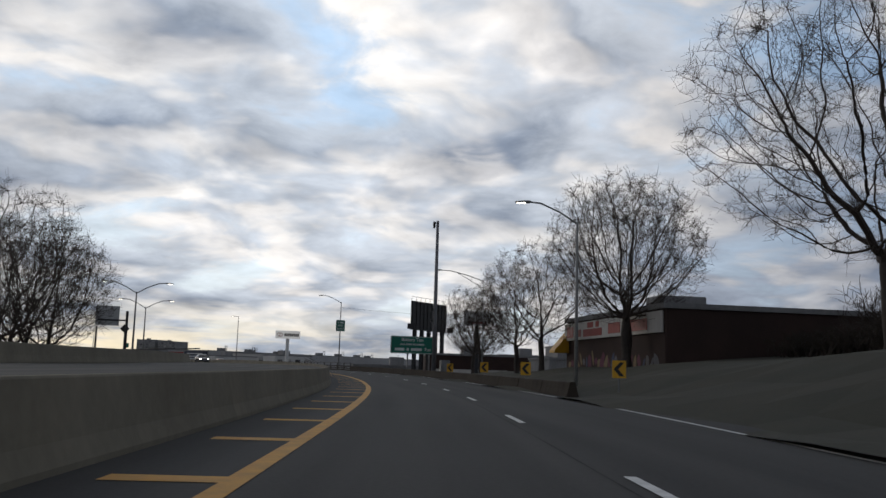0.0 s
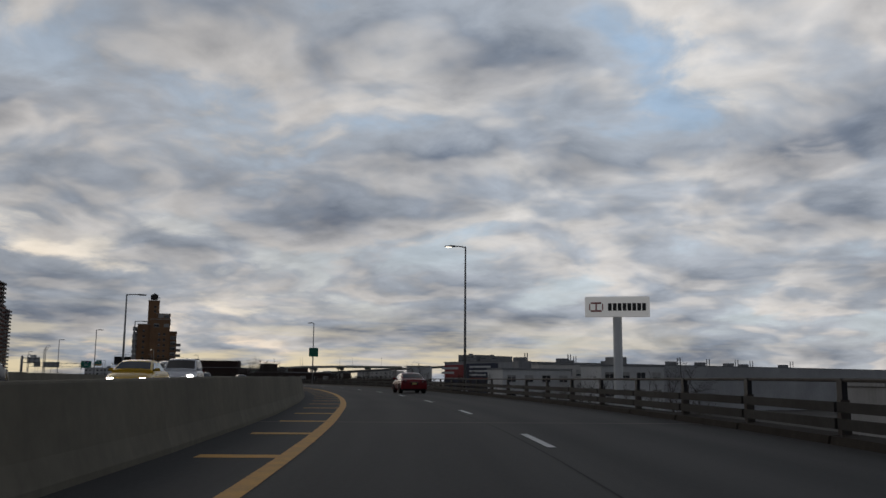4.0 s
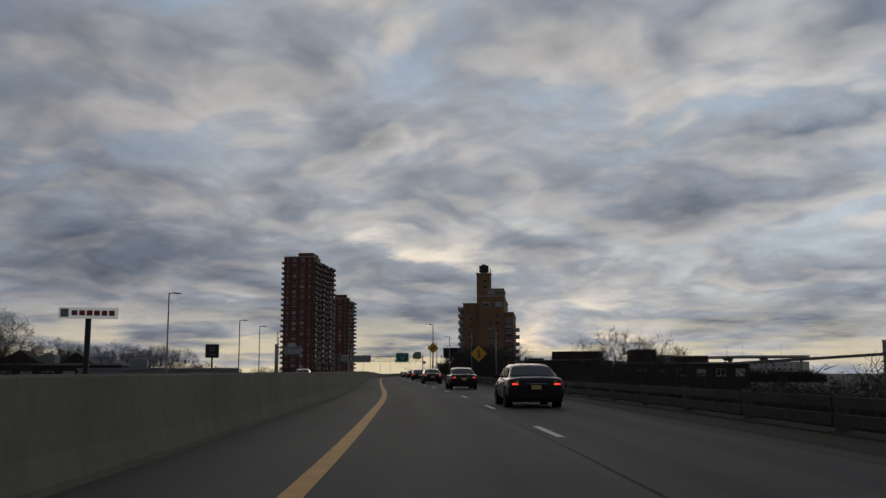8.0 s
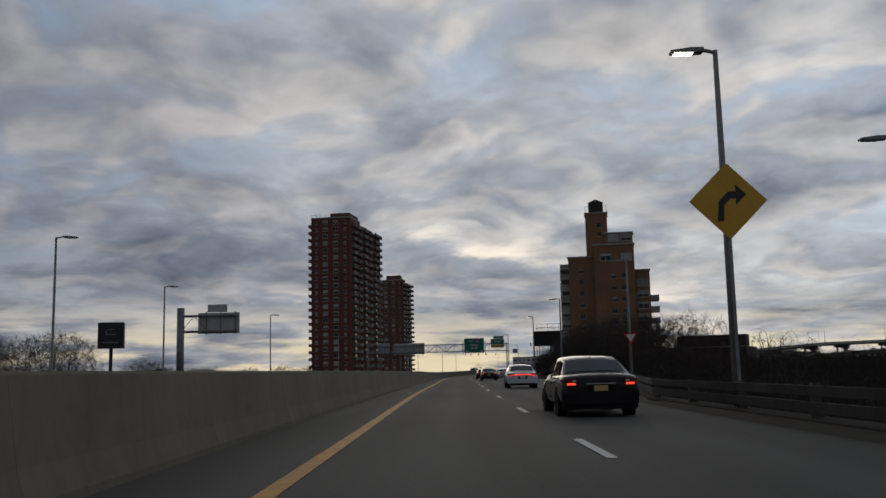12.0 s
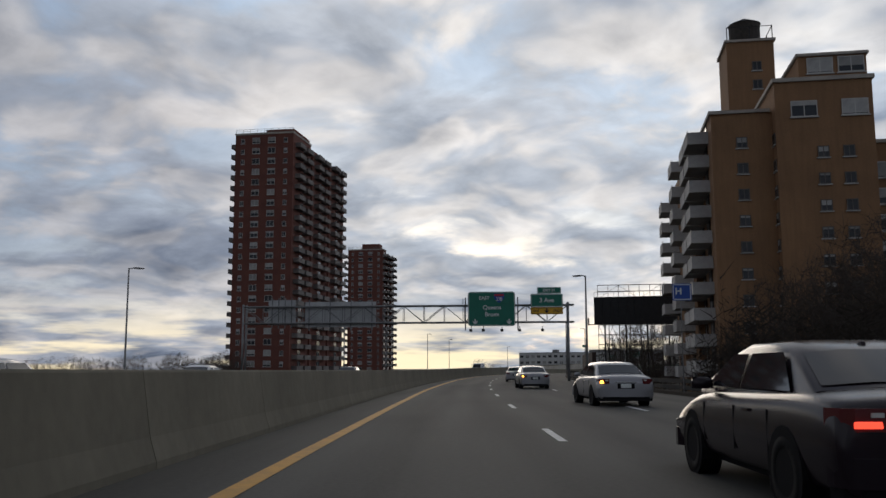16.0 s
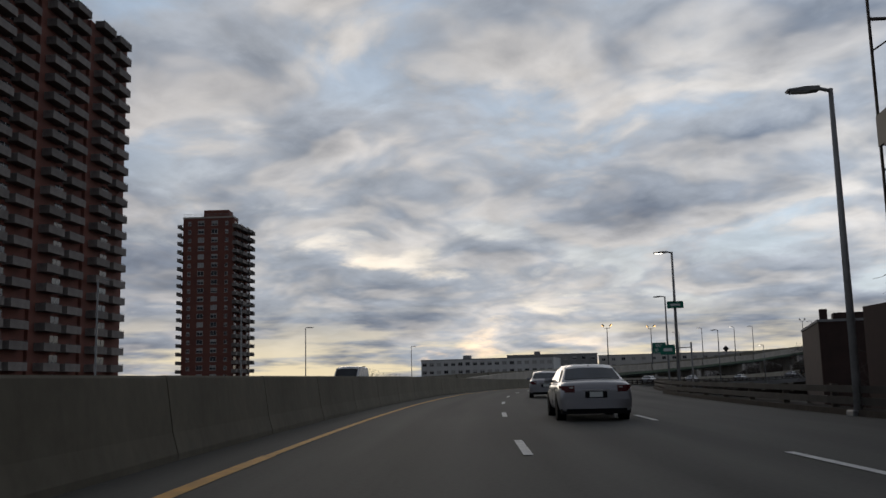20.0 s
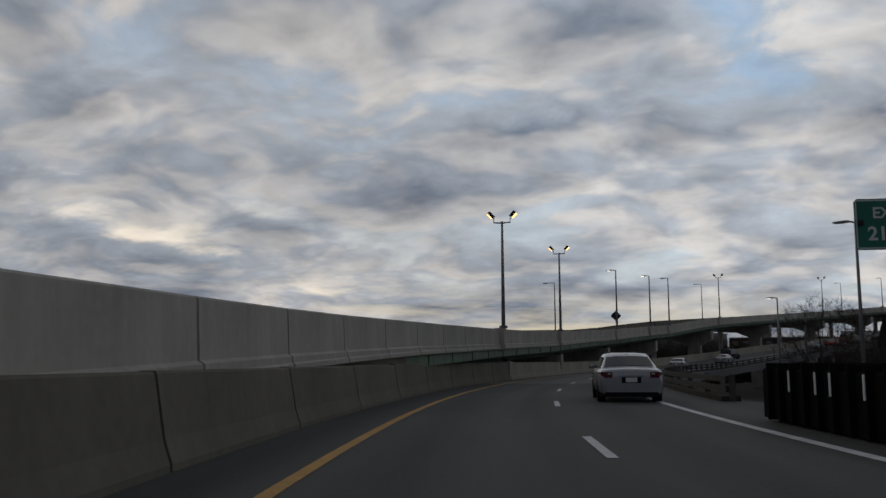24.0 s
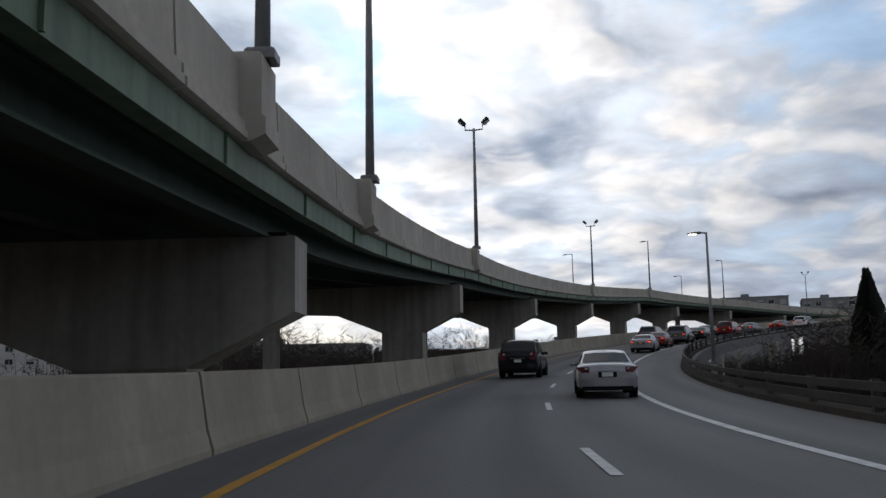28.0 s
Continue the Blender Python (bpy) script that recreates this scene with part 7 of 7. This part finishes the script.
for s, lat in ((599.6, 6.3), (623.5, 5.05), (650.0, 4.15)):
    car("silver sedan with an amber signal drifting across the lane line", "car", SILVER_PAINT, on(s, lat, 0, 3.0), "sedan", False, amber=True, plate_mat=WHITE_SIGN)
for s, lat in ((677.7, 3.65), (707.3, 3.6), (730.5, 3.25), (756.0, 3.36), (835.6, 3.6), (862.0, 3.6), (889.7, 3.4), (919.4, 3.3), (949.5, lane2(949))):
    car("silver four-door sedan keeping to the outer lane", "car", SILVER_PAINT, on(s, lat), "sedan", False, plate_mat=WHITE_SIGN)
for s, lat in ((281, 3.7),):
    car("dark red sedan on the outer lane", "car", RED_PAINT, on(s, lat), "sedan", False)
for s, dl, col, kd, lab in ((995, 0.2, SILVER_PAINT, "sedan", "silver sedan queuing with brake lights on"), (1004, 0.0, RED_PAINT, "sedan", "red sedan queuing with brake lights on"), (1013, 0.3, GREY_PAINT, "suv", "grey SUV queuing on the curve"),
                           (1024, 0.0, BLACK_PAINT, "sedan", "black sedan queuing with brake lights on"), (1036, 0.2, RED_PAINT, "suv", "red SUV queuing with brake lights on"), (1046, 0.0, GREY_PAINT, "sedan", "grey sedan queuing with brake lights on"), (1058, 0.1, RED_PAINT, "sedan", "red sedan queuing far along the curve"), (1068, 0.0, WHITE_PAINT, "suv", "white SUV queuing far along the curve")):
    car(lab, "car", col, on(s, lane2(s) + dl), kd, True)
for s, col, kd, lab in ((1018, GREY_PAINT, "suv", "grey SUV on the inner lane of the curve"), (1040, BLACK_PAINT, "sedan", "black sedan on the inner lane of the curve")):
    car(lab, "car", col, on(s, mid(s)), kd, True)


def oncoming(s, lane, col, kd, lab, head=True):
    lat = OPP_L(s) - 2.6 - 3.5 * lane
    return car(lab, "car", col, pose(*RAMP.at(s, lat), opp_top(s), 0, 0, RAMP.yaw(s) + 180), kd, False, head)


for s, lane, col, kd, lab in ((238, 1, GREY_PAINT, "sedan", "grey sedan oncoming with headlights on"), (248, 2, BLACK_PAINT, "sedan", "black sedan oncoming with headlights on"), (258, 1, TAXI_PAINT, "sedan", "yellow sedan oncoming with headlights on"), (271, 1, WHITE_PAINT, "suv", "white SUV oncoming with headlights on"), (286, 2, BLACK_PAINT, "suv", "black SUV oncoming with headlights on"),
                              (300, 2, WHITE_PAINT, "van", "white van oncoming beyond the median barrier"), (330, 1, GREY_PAINT, "sedan", "grey sedan oncoming beyond the median barrier"), (452, 1, GREY_PAINT, "sedan", "grey sedan oncoming beside the barrier"),
                              (612, 1, SILVER_PAINT, "sedan", "silver sedan oncoming beyond the median barrier"), (640, 2, WHITE_PAINT, "sedan", "white sedan oncoming beyond the median barrier"), (668, 1, GREY_PAINT, "sedan", "grey sedan oncoming beyond the median barrier"), (769, 1, WHITE_PAINT, "van", "white van oncoming up the climb")):
    oncoming(s, lane, col, kd, lab, s < 310)


# ---- further buildings ----
def at_road(s, lat, turn=0.0):
    x, y = ROAD.at(s, lat)
    return pose(x, y, 0, 0, 0, ROAD.yaw(s) + turn)


b = plain_building("shop", "low dark brick shop with a pale sign band and spray-painted wall", pose(11.0, 80.0, 0, 0, 0, -79.9), 21, 16, 0.5, 5.75, DARK_BRICK, 0, 1)
part("sign_band", Shape().bevel_box(0.1, 20.8, -0.22, -0.02, 4.15, 5.6, 0.05), PALE_WALL, b, "pale sign band with worn red bars")
for x0, x1, z0, z1 in ((0.9, 2.6, 4.35, 5.3), (3.0, 4.6, 4.4, 5.0), (5.2, 9.6, 4.35, 4.95), (6.2, 7.6, 5.05, 5.5), (8.2, 8.9, 5.05, 5.5), (11.0, 13.5, 4.4, 5.2), (14.2, 18.5, 4.4, 5.2)):
    part("lettering_bar", Shape().bevel_box(x0, x1, -0.26, -0.222, z0, z1, 0.02), RED_PANEL, b)
part("awning", Shape().prism([(0.05, 4.9), (-1.3, 3.3), (-1.3, 3.1), (0.05, 3.1)], -0.9, 0.7, "x"), YELLOW_SIGN, b, "yellow canvas awning")
rng2 = random.Random(8)
SPRAY = [mat("spray_paint", c) for c in ((0.20, 0.14, 0.075), (0.13, 0.13, 0.14), (0.12, 0.03, 0.06), (0.05, 0.06, 0.11))]
for k in range(26):
    # overlapping strokes of paint along the lower wall
    x, z, w_, h_ = 1.0 + k * 0.74, 2.1 + rng2.uniform(-0.2, 0.5), rng2.uniform(0.12, 0.5), rng2.uniform(0.25, 0.85)
    tilt = rng2.uniform(-0.5, 0.5)
    ring = [(x + w_ * math.cos(q * math.pi / 5) * rng2.uniform(0.7, 1.2) + tilt * h_ * math.sin(q * math.pi / 5), z + h_ * math.sin(q * math.pi / 5) * rng2.uniform(0.7, 1.1)) for q in range(10)]
    lift_ = 0.004 + 0.002 * (k % 3)
    part("paint_stroke", Shape().prism(ring, -lift_ - 0.001, -0.003, "y"), SPRAY[rng2.randrange(4)], b)
b = plain_building("works", "low brown brick works with a pale lower wall", at_road(232, 28, -16), 22, 12, -1.5, 4.1, DARK_BRICK, 0, 1)
part("pale_base", Shape().box(0.3, 14, -0.06, -0.004, -1.4, 1.7), PALE_WALL, b)
b = plain_building("works", "flat-roofed grey rendered works with a parapet", at_road(226, 50, -18), 26, 12, -1.5, 6.2, GREY_WALL, 0, 1)
part("roof_shed", Shape().bevel_box(16, 24, 2, 8, 6.5, 8.3, 0.1), DARK_BRICK, b)
plain_building("depot", "long low grey depot wall beyond the billboard", at_road(212, 40, -12), 46, 14, -7, 3.6, GREY_WALL, 0, 1)
plain_building("depot", "dark red low building beyond the lot", at_road(262, 62, -20), 20, 18, -7, 5.2, DARK_BRICK, 3, 1)
plain_building("house", "white flat-roofed house beyond the lot", pose(-122, 365, 0, 0, 0, 18), 6.5, 8, -7, 5.7, WHITE_WALL, 0, 1)
plain_building("garage", "grey flat-roofed garage beside the pole sign", at_road(262, 26, -22), 26, 12, -7, 2.0, GREY_WALL, 0, 1)
for s, lat, w, h, wall, lab in ((392, 62, 16, 4.5, WHITE_WALL, "white two-storey house in the distance"), (402, 78, 12, 6.0, PALE_WALL, "pale stucco house in the distance"), (374, 74, 14, 5.2, WHITE_WALL, "white gabled house in the distance")):
    plain_building("house", lab, at_road(s, lat, -10), w, 10, -7, h, wall, 4, 2)
b = plain_building("loft_building", "low dark brick loft with rooftop sheds beyond the thicket", at_road(545, 52, 0), 26, 16, -7, 4.4, DARK_BRICK, 6, 1)
part("roof_shed", Shape().bevel_box(1, 6, 2, 8, 4.7, 7.6, 0.1).bevel_box(12, 18, 3, 9, 4.7, 6.2, 0.1), DARK_BRICK, b)
# dark brick wall and loft on the right beyond the tan block
strip("brick_wall", 690, 733, 4, lambda s: (11.7, 12.1, 12.1, 11.7), lambda s: (zr(s) + 2.9,) * 2 + (-7,) * 2, DARK_BRICK, label="dark brick wall beside the rail", category="wall")
b = plain_building("loft_building", "dark brick loft with a stepped parapet beyond the ramp", at_road(846, 31, 6), 40, 34, -7, 9.0, DARK_BRICK, 0, 1)
part("parapet_step", Shape().bevel_box(2, 10, -0.05, 3, 9.3, 10.2, 0.08).bevel_box(15, 40, -0.05, 10, 9.3, 13.6, 0.08), DARK_BRICK, b)
part("chimney", Shape().bevel_box(0.3, 1.3, 0.5, 1.5, 9.3, 10.8, 0.05), DARK_BRICK, b)
# far industrial skyline beyond the climb
plain_building("warehouse", "distant flat-roofed grey industrial building", pose(-621, 846, 0, 0, 0, 34), 44, 26, -7, 13.0, GREY_WALL, 10, 2, rnd=3)
plain_building("warehouse", "long distant pale industrial building with window rows", pose(-600, 897, 0, 0, 0, 24), 112, 30, -7, 12.5, PALE_WALL, 22, 2, rnd=4)
plain_building("warehouse", "distant grey block above the viaduct", pose(-347, 1021, 0, 0, 0, -17.7), 24, 26, -7, 28, GREY_WALL, 6, 3, rnd=5)
plain_building("warehouse", "distant dark grey block above the viaduct", pose(-320, 1012, 0, 0, 0, -17.7), 22, 26, -7, 26.5, GREY_WALL, 6, 3, rnd=6)
plain_building("warehouse", "white industrial building with window rows beyond the viaduct", pose(-627, 790, 0, 0, 0, 25), 60, 20, -6, 10.7, WHITE_WALL, 18, 3, rnd=8)
plain_building("shed", "low dark shed on the street beside the last curve", at_road(935, 22, 0), 16, 10, -5, 0.2, GREY_WALL, 3, 1)
b = plain_building("house", "dark gabled row house beyond the dealer lot", pose(*ROAD.at(520, -72), 0, 0, 0, ROAD.yaw(520) + 8), 22, 12, -7, 4.2, DARK_BRICK, 6, 2)
part("gable", Shape().prism([(0.2, 4.5), (4.0, 7.0), (8.0, 4.5)], 0.1, 8, "y").prism([(11, 4.5), (14, 6.6), (17, 4.5)], 0.1, 8, "y"), DARK_BRICK, b)
plain_building("showroom", "long low pale showroom with a flat roof", pose(*ROAD.at(505, -52), 0, 0, 0, ROAD.yaw(505) + 12), 26, 10, -7, 3.2, GREY_WALL, 5, 1)
# low blocks and trees seen through the bays of the viaduct
plain_building("warehouse", "grey industrial block beyond the viaduct", pose(-499, 899, 0, 0, 0, -2), 34, 16, -6, 9.5, GREY_WALL, 9, 3, rnd=12)
plain_building("warehouse", "low dark brick works beyond the viaduct", pose(-465, 921, 0, 0, 0, -2), 36, 16, -6, 8.2, DARK_BRICK, 9, 3, rnd=12)
plain_building("warehouse", "pale block with window rows beyond the viaduct", pose(-428, 948, 0, 0, 0, -2), 44, 16, -6, 10.5, PALE_WALL, 9, 3, rnd=12)
for x, y, sc in ((-478, 801, 1.05), (-486, 837, 0.9), (-474, 816, 1.15), (-479, 853, 1), (-469, 832, 1.05), (-460, 811, 0.9), (-461, 848, 1.15), (-453, 826, 1), (-451, 863, 1.05), (-444, 841, 0.9), (-439, 818, 1.15), (-434, 855, 1), (-429, 832, 1.05), (-426, 808, 0.9)):
    tree(GRAND[1 + int(-x) % 2], x, y, -5.0, sc, x * 31.0, label="bare winter tree beyond the viaduct bays")
